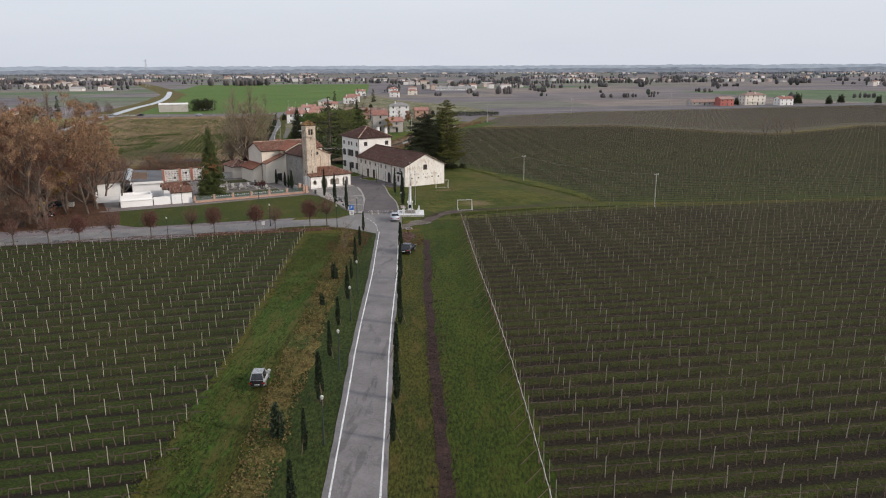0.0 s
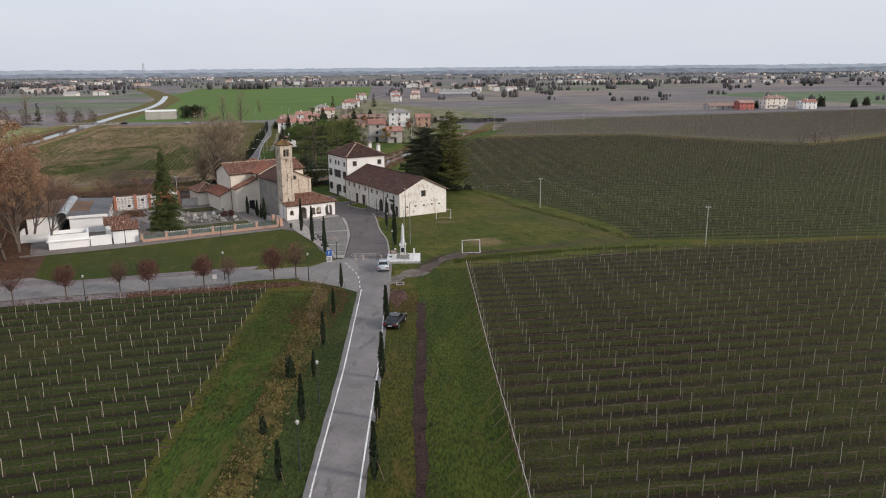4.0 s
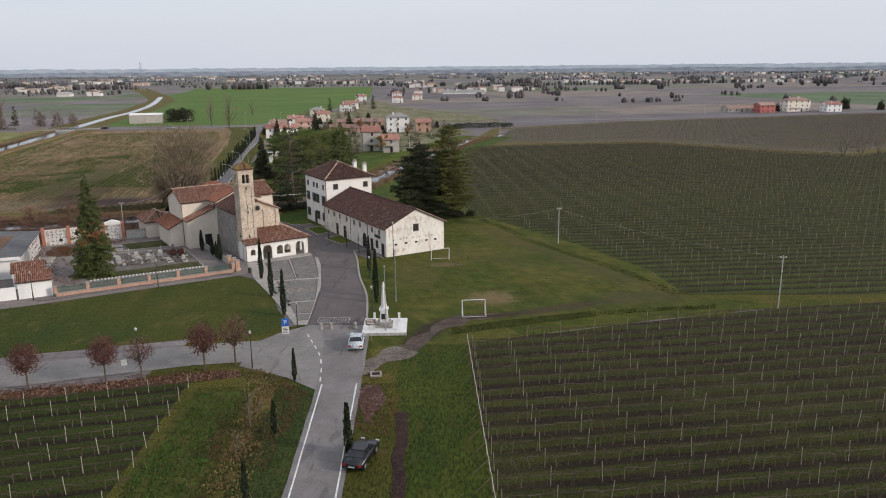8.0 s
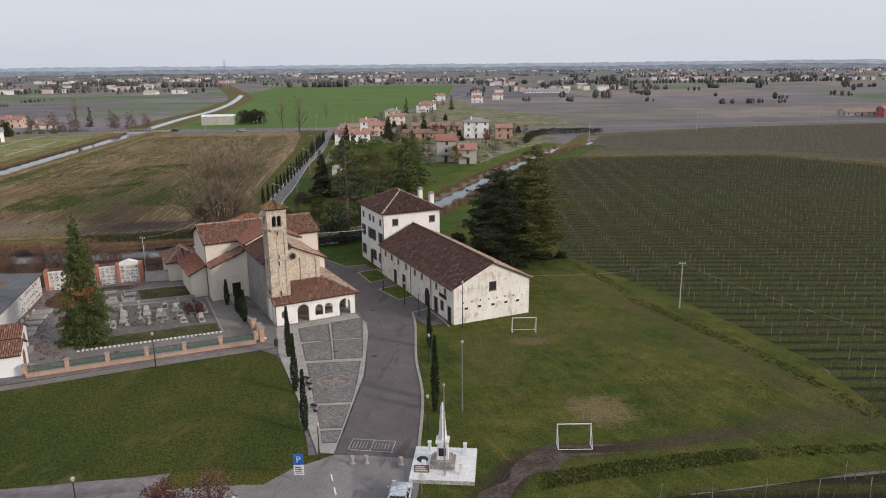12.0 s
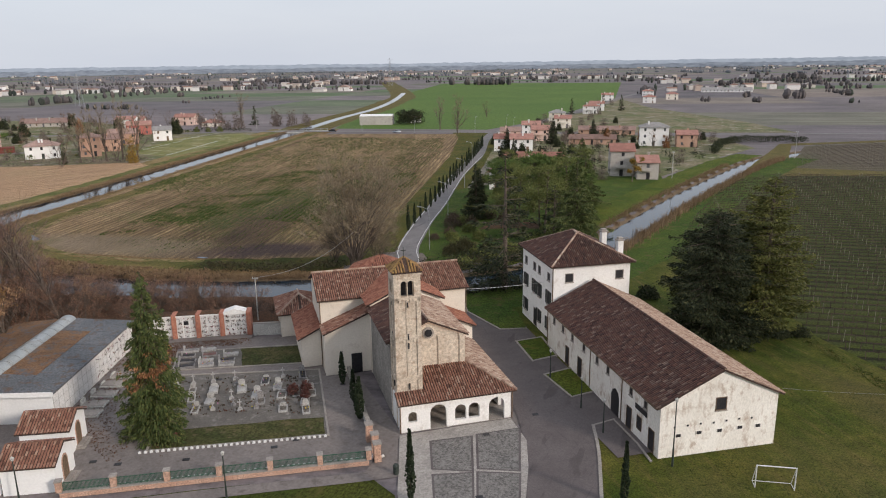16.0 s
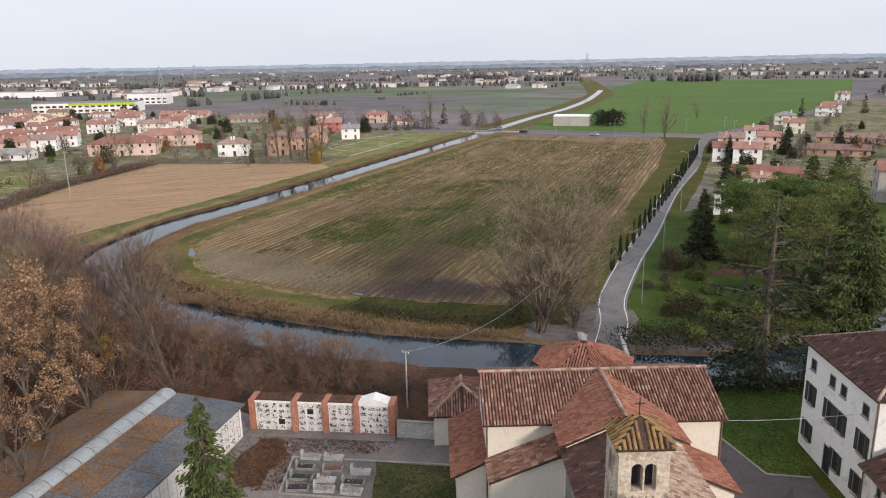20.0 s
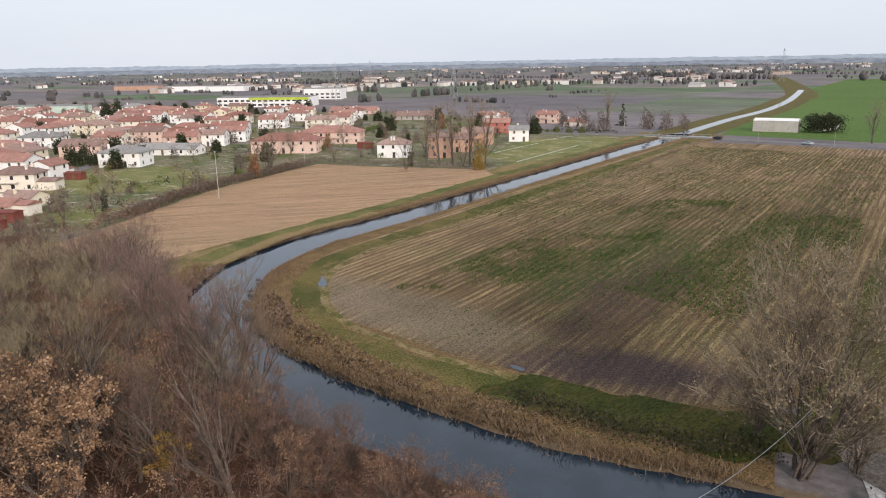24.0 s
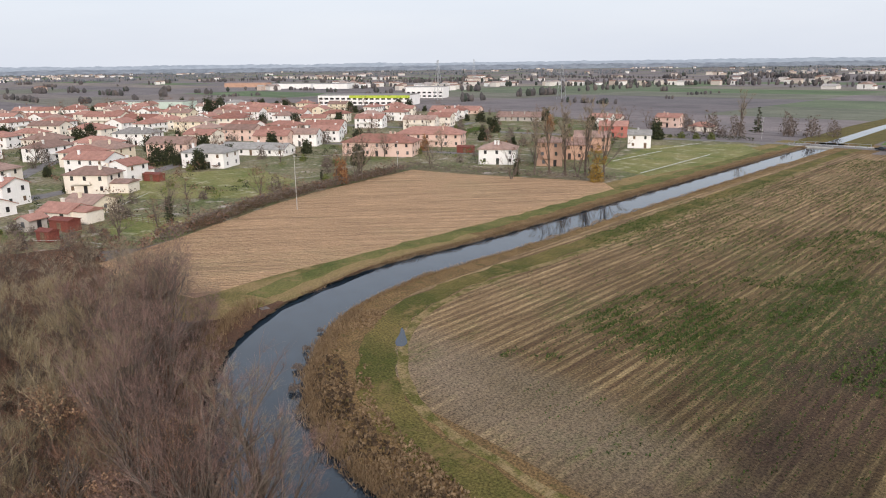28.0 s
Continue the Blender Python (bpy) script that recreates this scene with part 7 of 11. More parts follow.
def goal(x, y, turn, label):
    ob = thing("football_goal", label, "goal", pose(x, y, 0.03, 0, 0, turn), "small goals")
    for s in (-1.5, 1.5):
        m = Mesh()
        m.tube((s, 0, 0), (s, 0, 2.0), 0.05, 0.05, 8)
        part("post", m, MARBLE, ob)
        m = Mesh()
        m.tube((s, 0.05, 2.0), (s, 0.95, 0.04), 0.03, 0.03, 6)
        m.tube((s, 0, 0.04), (s, 0.95, 0.04), 0.03, 0.03, 6)
        part("side_frame", m, MARBLE, ob)
    m = Mesh()
    m.tube((-1.55, 0, 2.0), (1.55, 0, 2.0), 0.05, 0.05, 8)
    part("crossbar", m, MARBLE, ob)
    m = Mesh()
    m.tube((-1.5, 0.95, 0.04), (1.5, 0.95, 0.04), 0.03, 0.03, 6)
    part("ground_bar", m, MARBLE, ob)


goal(3.7, 147.6, 188, "white metal football goal beside a worn patch")
goal(-1.45, 175.15, 10, "white metal football goal near the barn")

ps = thing("parking_sign", "blue parking sign over a white panel on a post", "sign", pose(-18.8, 138.9, 0.03, 0, 0, 8))
BLUE = surface("sign_blue", (0.03, 0.12, 0.42), (0.035, 0.14, 0.46), None, 1, 8, 0.4, 0)
for x in (-0.3, 0.3):
    m = Mesh()
    m.tube((x, 0.05, 0), (x, 0.05, 2.5), 0.03, 0.03, 6)
    part("post", m, METAL, ps)
m = Mesh()
m.box(-0.42, 0.42, -0.02, 0.02, 1.55, 2.5)
part("blue_panel", m, BLUE, ps)
m = Mesh()
m.box(-0.42, 0.42, -0.02, 0.02, 0.6, 1.5)
part("white_panel", m, MARBLE, ps)
txt = bpy.data.curves.new("letter", "FONT")
txt.body, txt.size, txt.align_x, txt.extrude = "P", 0.75, "CENTER", 0.004
txt.materials.append(MARBLE)
lt = new("letter", txt)
lt.parent, lt.matrix_local = ps, pose(0, -0.03, 1.78, 90, 0, 0)
for k in range(4):
    m = Mesh()
    m.box(-0.3, 0.3 - 0.1 * (k % 2), -0.03, -0.022, 0.75 + 0.17 * k, 0.82 + 0.17 * k)
    part("text_bar", m, DARK, ps)

bs = thing("tourist_sign", "brown tourist sign with pale lettering over a round sign", "sign", pose(-8.5, 138.2, 0.03, 0, 0, 5))
m = Mesh()
m.tube((0, 0.04, 0), (0, 0.04, 2.6), 0.035, 0.035, 6)
part("post", m, METAL, bs)
m = Mesh()
m.box(-0.6, 0.6, -0.02, 0.02, 2.0, 2.65)
part("board", m, WOOD, bs)
for k in range(3):
    m = Mesh()
    m.box(-0.48, 0.48 - 0.12 * k, -0.03, -0.022, 2.12 + 0.17 * k, 2.2 + 0.17 * k)
    part("text_bar", m, MARBLE, bs)
m = Mesh()
m.lathe([(0.3, 0), (0.3, 0.02)], 20)
dsc = m.data("round_sign", MARBLE)
dsc.transform(pose(0, 0, 1.6, 90, 0, 0))
part("round_sign", dsc, None, bs)
ns = thing("notice_board", "small white notice on a post by the side road", "sign", pose(-33.9, 129.3, 0.03, 0, 0, 15))
m = Mesh()
m.tube((0, 0.03, 0), (0, 0.03, 1.2), 0.03, 0.03, 6)
part("post", m, METAL, ns)
m = Mesh()
m.box(-0.3, 0.3, -0.02, 0.02, 0.6, 1.25)
part("panel", m, MARBLE, ns)
mh = thing("manhole", "square manhole with a pale concrete rim in the track", "manhole", pose(-6.8, 128.4, 0.05, 0, 0, 10))
m = Mesh()
for x0, x1, y0, y1 in ((-0.6, 0.6, -0.6, -0.42), (-0.6, 0.6, 0.42, 0.6), (-0.6, -0.42, -0.42, 0.42), (0.42, 0.6, -0.42, 0.42)):
    m.box(x0, x1, y0, y1, 0, 0.16)
part("rim", m, SLABS, mh)
m = Mesh()
m.box(-0.42, 0.42, -0.42, 0.42, 0, 0.09)
part("cover", m, SOIL, mh)
bn = thing("litter_bin", "dark cylindrical litter bin at the court's edge", "bin", pose(-31.3, 167.2, 0.05))
m = Mesh()
m.lathe([(0.24, 0), (0.27, 0.75), (0.29, 0.78), (0.2, 0.9)], 12)
part("bin_body", m, IRON, bn)


# ---- vehicles ----
GLASS = surface("car_glass", (0.012, 0.014, 0.017), (0.02, 0.022, 0.026), None, 1, 5, 0.08, 0, spec=0.6)
TYRE = surface("tyre_rubber", (0.018, 0.018, 0.018), (0.028, 0.028, 0.028), None, 3, 12, 0.9, 0.1)
LAMP = surface("lamp_glass", (0.55, 0.55, 0.55), (0.65, 0.65, 0.65), None, 3, 12, 0.15, 0)
TAIL = surface("tail_lamp", (0.28, 0.02, 0.02), (0.34, 0.03, 0.03), None, 3, 12, 0.2, 0)
PLATE = surface("blank_plate", (0.6, 0.6, 0.58), (0.68, 0.68, 0.66), None, 3, 12, 0.5, 0)


def car(label, x, y, turn, paint, tall=False):
    """x across, y to the front."""
    ob = thing("car", label, "car", pose(x, y, 0.09, 0, 0, turn))
    L, W = (3.5, 1.52) if tall else (4.3, 1.7)
    bm = bmesh.new()
    side = [(-L / 2, 0.32), (-L / 2 - 0.03, 0.62), (-L / 2 + 0.06, 0.95), (-L / 2 + (0.12 if tall else 0.75), 1.02), (L / 2 - 1.25, 1.0), (L / 2 - 0.25, 0.83), (L / 2, 0.6), (L / 2 - 0.02, 0.32)]
    a = [bm.verts.new((-W / 2, yy, z)) for yy, z in side]
    b = [bm.verts.new((W / 2, yy, z)) for yy, z in side]
    bm.faces.new(a)
    bm.faces.new(list(reversed(b)))
    for i in range(len(side)):
        j = (i + 1) % len(side)
        bm.faces.new((a[j], a[i], b[i], b[j]))
    bmesh.ops.recalc_face_normals(bm, faces=bm.faces)
    bmesh.ops.bevel(bm, geom=list(bm.edges), offset=0.07, segments=2, affect="EDGES")
    me = bpy.data.meshes.new("body")
    bm.to_mesh(me)
    bm.free()
    me.materials.append(paint)
    me.shade_smooth()
    body = part("body", me, None, ob)
    r0, r1 = (-L / 2 + 0.1, -L / 2 + 0.3) if tall else (-L / 2 + 0.75, -L / 2 + 1.25)
    top = 1.72 if tall else 1.42
    cab = [(r0, 1.0), (L / 2 - 1.3, 0.98), (L / 2 - 1.95, top - 0.06), (r1, top - 0.06)]
    m = Mesh()
    n = len(m.v)
    for s in (-1, 1):
        for i, (yy, z) in enumerate(cab):
            m.v.append((s * (W / 2 - (0.06 if i < 2 else 0.22)), yy, z))
    m.f += [(0, 1, 2, 3), (7, 6, 5, 4), (0, 4, 5, 1), (1, 5, 6, 2), (2, 6, 7, 3), (3, 7, 4, 0)]
    part("glazing", m, GLASS, ob)
    if tall:
        m = Mesh()
        m.box(-W / 2 + 0.1, W / 2 - 0.1, -L / 2 - 0.046, -L / 2 + 0.02, 0.42, 0.98)
        part("tailgate", m, TYRE, ob, "black tailgate trim")
    m = Mesh()
    m.box(-W / 2 + 0.2, W / 2 - 0.2, r1 - 0.03, L / 2 - 1.9, top - 0.07, top)
    part("roof_panel", m, paint, ob)
    for s in (-1, 1):
        for lo, hi in ((cab[0], cab[3]), (cab[1], cab[2]), ((0.1, 1.0), (-0.05, top - 0.06))):
            m = Mesh()
            m.tube((s * (W / 2 - 0.06), *lo), (s * (W / 2 - 0.22), *hi), 0.05, 0.05, 5)
            part("pillar", m, paint, ob)
    for s in (-1, 1):
        for yy in (-L / 2 + 0.8, L / 2 - 0.85):
            m = Mesh()
            m.lathe([(0.30, -0.1), (0.32, -0.06), (0.32, 0.06), (0.30, 0.1)], 16)
            t = m.data("tyre", TYRE)
            t.transform(pose(s * (W / 2 - 0.09), yy, 0.32, 0, 90, 0))
            wh = part("wheel", t, None, ob)
            m = Mesh()
            m.lathe([(0.19, -0.105), (0.19, 0.105)], 12)
            t = m.data("rim", METAL)
            t.transform(pose(s * (W / 2 - 0.09), yy, 0.32, 0, 90, 0))
            part("rim", t, None, wh)
        for yy, mt, nm in ((L / 2 - 0.05, LAMP, "headlight"), (-L / 2 - 0.01, TAIL, "tail_light")):
            m = Mesh()
            m.box(*sorted((s * 0.5, s * 0.8)), yy - 0.05, yy + 0.05, 0.64, 0.80)
            part(nm, m, mt, ob)
        m = Mesh()
        m.box(*sorted((s * (W / 2 - 0.02), s * (W / 2 + 0.17))), L / 2 - 1.5, L / 2 - 1.4, 0.98, 1.1)
        part("mirror", m, paint, ob)
    m = Mesh()
    m.box(-0.26, 0.26, -L / 2 - 0.06, -L / 2 - 0.03, 0.5, 0.61)
    m.box(-0.26, 0.26, L / 2 + 0.0, L / 2 + 0.03, 0.4, 0.51)
    part("plate", m, PLATE, ob)
    return ob


def paint_mat(name, c):
    return surface(name, c, tuple(min(1, v * 1.1) for v in c), None, 1, 6, 0.25, 0, spec=0.5)


SILVER = paint_mat("silver_paint", (0.42, 0.46, 0.50))
BLACKP = paint_mat("black_paint", (0.012, 0.013, 0.018))
GREYP = paint_mat("grey_paint", (0.30, 0.31, 0.32))
WHITEP = paint_mat("white_paint", (0.66, 0.67, 0.68))
car("silver-blue saloon car parked at the junction", -10.0, 136.6, 4, SILVER)
car("black estate car parked on the grass verge", -6.0, 111.4, -13, BLACKP)
car("small grey off-road car standing on the grass track", -16.7, 61.4, 4, GREYP, True).matrix_basis = pose(-16.7, 61.4, 0.09, 0, 0, 4) @ Matrix.Scale(0.88, 4)
for x, y, tn, mt in ((-86.0, 149.5, 100, BLACKP), (-83.4, 150.6, 100, BLACKP), (-80.5, 139.0, 75, BLACKP), (-71.0, 332, 10, WHITEP), (-69.0, 325, 10, SILVER), (-160, 459.5, 85, SILVER), (-196, 457.2, 80, BLACKP)):
    car("dark car parked on the tarmac" if mt is BLACKP else "pale car parked by the road", x, y, tn, mt)


def scooter(x, y, turn):
    ob = thing("motor_scooter", "grey motor scooter parked beside the court", "scooter", pose(x, y, 0.11, 0, 8, turn), "parked scooters")
    for yy in (-0.62, 0.62):
        m = Mesh()
        m.lathe([(0.22, -0.06), (0.25, 0), (0.22, 0.06)], 14)
        t = m.data("wheel", TYRE)
        t.transform(pose(0, yy, 0.25, 0, 90, 0))
        part("wheel", t, None, ob)
    m = Mesh()
    m.prism([(-0.14, 0.3), (0.14, 0.3), (0.2, 0.62), (-0.2, 0.62)], -0.85, -0.05)
    m.box(-0.16, 0.16, -0.05, 0.45, 0.25, 0.34)
    m.prism([(-0.22, 0.3), (0.22, 0.3), (0.16, 0.95), (-0.16, 0.95)], 0.42, 0.55)
    part("body", m, METAL, ob)
    m = Mesh()
    m.box(-0.15, 0.15, -0.8, -0.08, 0.62, 0.74)
    part("seat", m, TYRE, ob)
    m = Mesh()
    m.tube((-0.34, 0.42, 1.02), (0.34, 0.42, 1.02), 0.025, 0.025, 6)
    m.tube((0, 0.48, 0.9), (0, 0.42, 1.02), 0.03, 0.03, 6)
    part("handlebar", m, TYRE, ob)


for x, y in ((-24.6, 157.3), (-23.9, 155.9), (-21.8, 151.1)):
    scooter(x, y, 62)


# ---- cemetery ----
sheet("cemetery_paving", [(-56.5, 154.8), (-34.0, 167.9), (-34.4, 169.9), (-46.2, 186.2), (-54.6, 193.6), (-75, 184.6), (-68.5, 163.5), (-62, 158)], 0.06, PAVING, 0.0, label="grey paved cemetery paths", category="paving")
sheet("forecourt", [(-79, 160), (-66, 166), (-60, 157), (-57, 152.5), (-71, 146)], 0.05, PAVING, 0.0, label="grey paved yard before the mortuary", category="paving")
ribbon("footpath", [(-72, 144.5), (-57.5, 151.6), (-45, 159.2), (-33.2, 166.2), (-30.5, 168)], -0.7, 0.7, 0.07, PAVING, 0.05, 2.0, "paved footpath along the cemetery wall", "path")
for outline, mat_, lab in (([(-54.2, 163.2), (-40.0, 171.2), (-48.4, 184.2), (-62.8, 177.6)], GRAVEL, "gravel grave plot"), ([(-64.2, 178.6), (-50.8, 185.4), (-54.2, 190.2), (-67.4, 183.2)], GRAVEL, "gravel grave plot")):
    edging("plot_edge", [*outline, outline[0]], 0.2, 0.16, "stone edging round the graves")
    sheet("grave_plot", outline, 0.09, mat_, 0.0, label=lab, category="plot")
sheet("plot_grass", [(-54.0, 163.5), (-40.3, 171.3), (-42.2, 174.2), (-56.0, 166.3)], 0.11, PLOTGRASS, 0.3, 1.5, label="grass strip before the graves", category="grass")
sheet("plot_grass", [(-57.4, 182.2), (-51.0, 185.6), (-54.2, 190.0), (-61.0, 186.8)], 0.11, PLOTGRASS, 0.4, 1.5, label="grass square in the cemetery", category="grass")
sheet("leaf_patch", [(-67.8, 183.4), (-70.5, 185.3), (-73.4, 184.0), (-72.2, 181.3), (-70.2, 178.4), (-67.6, 177.4), (-66.2, 178.6), (-67.6, 180.6)], 0.09, LEAFLITTER, 1.6, 0.5, label="fallen brown leaves on the paving", category="leaves")
FLOWERS = pieces("flowers", [(0.45, 0.05, 0.06), (0.55, 0.42, 0.05), (0.10, 0.18, 0.05), (0.5, 0.2, 0.35), (0.05, 0.11, 0.04)], 0.8, 0)
GRANITE = surface("grey_granite", (0.20, 0.19, 0.19), (0.28, 0.27, 0.265), None, 2, 10, 0.45, 0.1)


OLDMARBLE = surface("weathered_marble", (0.3096, 0.301, 0.2881), (0.4472, 0.4386, 0.4214), (0.2236, 0.215, 0.2021), 0.9, 7, 0.6, 0.1, grain=0.2)
GRAVEEARTH = surface("grave_earth", (0.10, 0.085, 0.07), (0.16, 0.14, 0.12), (0.24, 0.23, 0.21), 0.8, 6, 0.95, 0.5)


def grave(x, y, turn, style, slab_mat, stone_mat, n_fl, length=2.0, width=0.9):
    labels = {"cross": "slender stone cross on a low plinth", "kerb": "earth grave in a low stone kerb", "slab": "low stone grave slab with small headstone"}
    ob = thing("grave", labels[style] + (" and flowers" if n_fl else " on gravel"), "grave", pose(x, y, 0.09, 0, 0, turn), "graves")
    a, b = width / 2, length / 2
    if style == "cross":
        m = Mesh()
        m.box(-0.24, 0.24, -0.2, 0.2, 0, 0.2)
        m.box(-0.15, 0.15, -0.12, 0.12, 0.2, 0.34)
        part("plinth", m, stone_mat, ob)
        m = Mesh()
        h = grng.uniform(0.8, 1.25)
        m.box(-0.05, 0.05, -0.05, 0.05, 0.34, h)
        m.box(-0.22, -0.05, -0.05, 0.05, h * 0.72, h * 0.72 + 0.1)
        m.box(0.05, 0.22, -0.05, 0.05, h * 0.72, h * 0.72 + 0.1)
        part("cross", m, stone_mat, ob)
    else:
        for x0, x1, y0, y1 in ((-a, a, -b, -b + 0.12), (-a, a, b - 0.12, b), (-a, -a + 0.12, -b + 0.12, b - 0.12), (a - 0.12, a, -b + 0.12, b - 0.12)):
            m = Mesh()
            m.box(x0, x1, y0, y1, 0, 0.2)
            part("kerb", m, stone_mat, ob)
        m = Mesh()
        m.box(-a + 0.12, a - 0.12, -b + 0.12, b - 0.12, 0, 0.26 if style == "slab" else 0.12)
        part("slab" if style == "slab" else "earth", m, slab_mat if style == "slab" else GRAVEEARTH, ob)
        m = Mesh()
        h = grng.uniform(0.45, 0.95)
        w = width * 0.36
        m.prism([(-w, 0.2), (w, 0.2), (w, h * 0.8), (w * 0.5, h), (-w * 0.5, h), (-w, h * 0.8)], b - 0.14, b - 0.02)
        part("headstone", m, stone_mat, ob)
    if n_fl:
        m = Mesh()
        for _ in range(n_fl):
            leaf(m, Vector((random.gauss(0, width * 0.22), random.uniform(-length * 0.3, length * 0.3), random.uniform(0.3, 0.5))), random.uniform(0.1, 0.18), 0.8)
        tagged(part("flower_decoration", m, FLOWERS, ob), kind="stuff")


BRICK_BROWN = surface("red_granite", (0.11, 0.045, 0.038), (0.16, 0.07, 0.058), None, 0.9, 8, 0.35, 0.05)
grng = random.Random(77)
for i, (x, y) in enumerate(((-59.5, 176.3), (-57.8, 177.5), (-55.9, 178.8), (-58.4, 174.7), (-56.4, 175.7), (-53.6, 176.8), (-53.3, 174.6), (-51.3, 176.1), (-52.3, 179.3), (-55.2, 171.2), (-53.6, 171.9), (-50.9, 172.7), (-49.6, 173.6), (-48.7, 176.9),
                            (-46.9, 174.3), (-45.6, 176.4), (-44.6, 174.9), (-51.2, 181.1), (-49.3, 182.1), (-57.2, 173.1), (-52.2, 173.4), (-54.8, 177.6), (-50.3, 178.6), (-47.2, 179.6), (-55.0, 173.2), (-50.0, 175.0), (-60.6, 174.6), (-47.4, 177.9), (-46.0, 178.4))):
    style = "kerb" if i in (13, 14, 15, 16, 27, 28) else grng.choice(("cross", "cross", "cross", "slab", "kerb"))
    grave(x, y, 31 + grng.uniform(-4, 4), style, grng.choice((OLDMARBLE, GRANITE, GRANITE, DARK)), grng.choice((OLDMARBLE, OLDMARBLE, GRANITE)), grng.choice((0, 0, 5, 10)), grng.uniform(1.4, 1.9), grng.uniform(0.7, 1.0))
for x, y, tone, n_fl in ((-66.0, 184.0, 0, 6), (-64.2, 185.0, 1, 8), (-65.2, 182.5, 2, 5), (-63.0, 183.6, 3, 12), (-64.3, 181.2, 2, 4), (-62.3, 182.1, 1, 12), (-60.7, 184.6, 1, 8), (-63.4, 179.9, 2, 6), (-61.5, 181.0, 4, 14), (-60.1, 183.0, 2, 9), (-59.4, 182.0, 4, 12)):
    top, rim = ((GRANITE, OLDMARBLE), (OLDMARBLE, OLDMARBLE), (DARK, GRANITE), (BRICK_BROWN, GRANITE), (GRANITE, OLDMARBLE))[tone]
    grave(x, y, 121 + grng.uniform(-5, 5), "slab", top, rim, n_fl, grng.uniform(1.5, 1.9), grng.uniform(0.75, 0.95))
for x, y in ((-65.9, 168.8), (-66.8, 171.0), (-67.8, 173.3), (-68.6, 175.6), (-64.9, 167.0)):
    grave(x, y, 112, "slab", SLABS, CONCRETE, 8, 2.4, 1.5)
for x, y, s in ((-47.7, 177.4, 1.3), (-46.6, 178.4, 1.4), (-45.9, 177.0, 1.2), (-53.0, 165.8, 0.7)):
    b = bush("grave_shrub", "dark red-brown shrub on a grave", 1.1, 0.9, int(s * 10), LEAF_RED, 260, 0.16)
    b.matrix_basis = spot(x, y, 0, s, 0.3)

# columbarium wall
CB = pose(-74.1, 184.4, 0.06, 0, 0, 28.5)
BRICK_RED = surface("red_brick", (0.36, 0.145, 0.10), (0.44, 0.20, 0.135), (0.30, 0.16, 0.12), 0.8, 8, 0.9, 0.3)
col = thing("columbarium", "white columbarium wall of niches with flowers between brick piers", "columbarium", CB)
CLN = 13.4
m = Mesh()
m.box(0, CLN, 0.3, 1.8, 0, 3.0)
m.box(-0.2, CLN + 0.2, 0.1, 2.0, 3.0, 3.12)
part("wall", m, WHITE, col)
m = Mesh()
m.box(-0.4, CLN + 0.4, -1.0, 0.3, 0, 0.14)
part("step", m, PAVING, col)
piers = (0.0, 4.15, 7.1, 10.05, 13.4)
for x in piers:
    m = Mesh()
    m.box(x - 0.28, x + 0.28, 0.05, 1.9, 0, 3.25)
    part("pier", m, BRICK_RED, col, "orange-red brick pier")
m = Mesh()
m.prism([(10.3, 3.12), (13.1, 3.12), (13.1, 3.3), (11.7, 3.75), (10.3, 3.3)], 0.1, 1.6)
part("pediment", m, WHITE, col)
m = Mesh()
m.box(-0.1, 10.0, 0.3, 1.9, 3.13, 3.2)
part("leaf_cover", m, LEAFLITTER, col, "fallen leaves on the top")
NICHE = pieces("niche_plates", [(0.62, 0.61, 0.60), (0.72, 0.71, 0.70), (0.66, 0.64, 0.62)], 0.5, 0.1, False)
plate = Mesh()
plate.box(-0.31, 0.31, -0.03, 0.0, -0.27, 0.27)
plate_me = plate.data("niche_plate", NICHE)
NICHE_FLOWERS = pieces("niche_flowers", [(0.018, 0.020, 0.018), (0.040, 0.055, 0.028), (0.10, 0.09, 0.08), (0.30, 0.06, 0.06), (0.020, 0.022, 0.022), (0.45, 0.40, 0.30)], 0.8, 0)
fl = Mesh()
for a, b in zip(piers, piers[1:]):
    n = int((b - a - 0.6) / 0.68)
    for r in range(5):
        for k in range(n):
            x = a + 0.3 + (b - a - 0.6) * (k + 0.5) / n
            z = 0.42 + r * 0.57
            if random.random() < 0.06:
                q = Mesh()
                q.box(x - 0.3, x + 0.3, 0.27, 0.295, z - 0.26, z + 0.26)
                part("empty_niche", q, DARK, col)
                continue
            p = part("niche_plate", plate_me, None, col)
            p.location = (x, 0.30, z)
            for _ in range(random.choice((6, 9, 13, 16))):
                leaf(fl, Vector((x + random.gauss(0.05, 0.15), 0.2, z - 0.05 + random.gauss(0, 0.1))), random.uniform(0.11, 0.2), 0.5)
tagged(part("flower_decoration", fl, NICHE_FLOWERS, col), kind="stuff")

# mortuary with its loculi and vaulted skylight
MO = pose(-66.6, 164.6, 0.06, 0, 0, 22)
mor = thing("mortuary", "low white mortuary with a grey leaf-strewn roof and a vaulted skylight", "building", MO)
m = Mesh()
m.box(-6.4, 0, 0, 20, 0, 3.2)
part("wall", m, MWHITE, mor)
m = Mesh()
m.box(-13.8, -8.7, 1.5, 20, 0, 3.2)
part("wall", m, MWHITE, mor)
m = Mesh()
m.box(0.0, 0.012, 0.15, 19.7, 0.08, 3.06)
part("niche_back", m, CONCRETE, mor)
m = Mesh()
m.box(-6.75, 0.4, -0.46, -0.4, 3.0, 3.5)
part("fascia", m, MWHITE, mor, "white roof fascia")
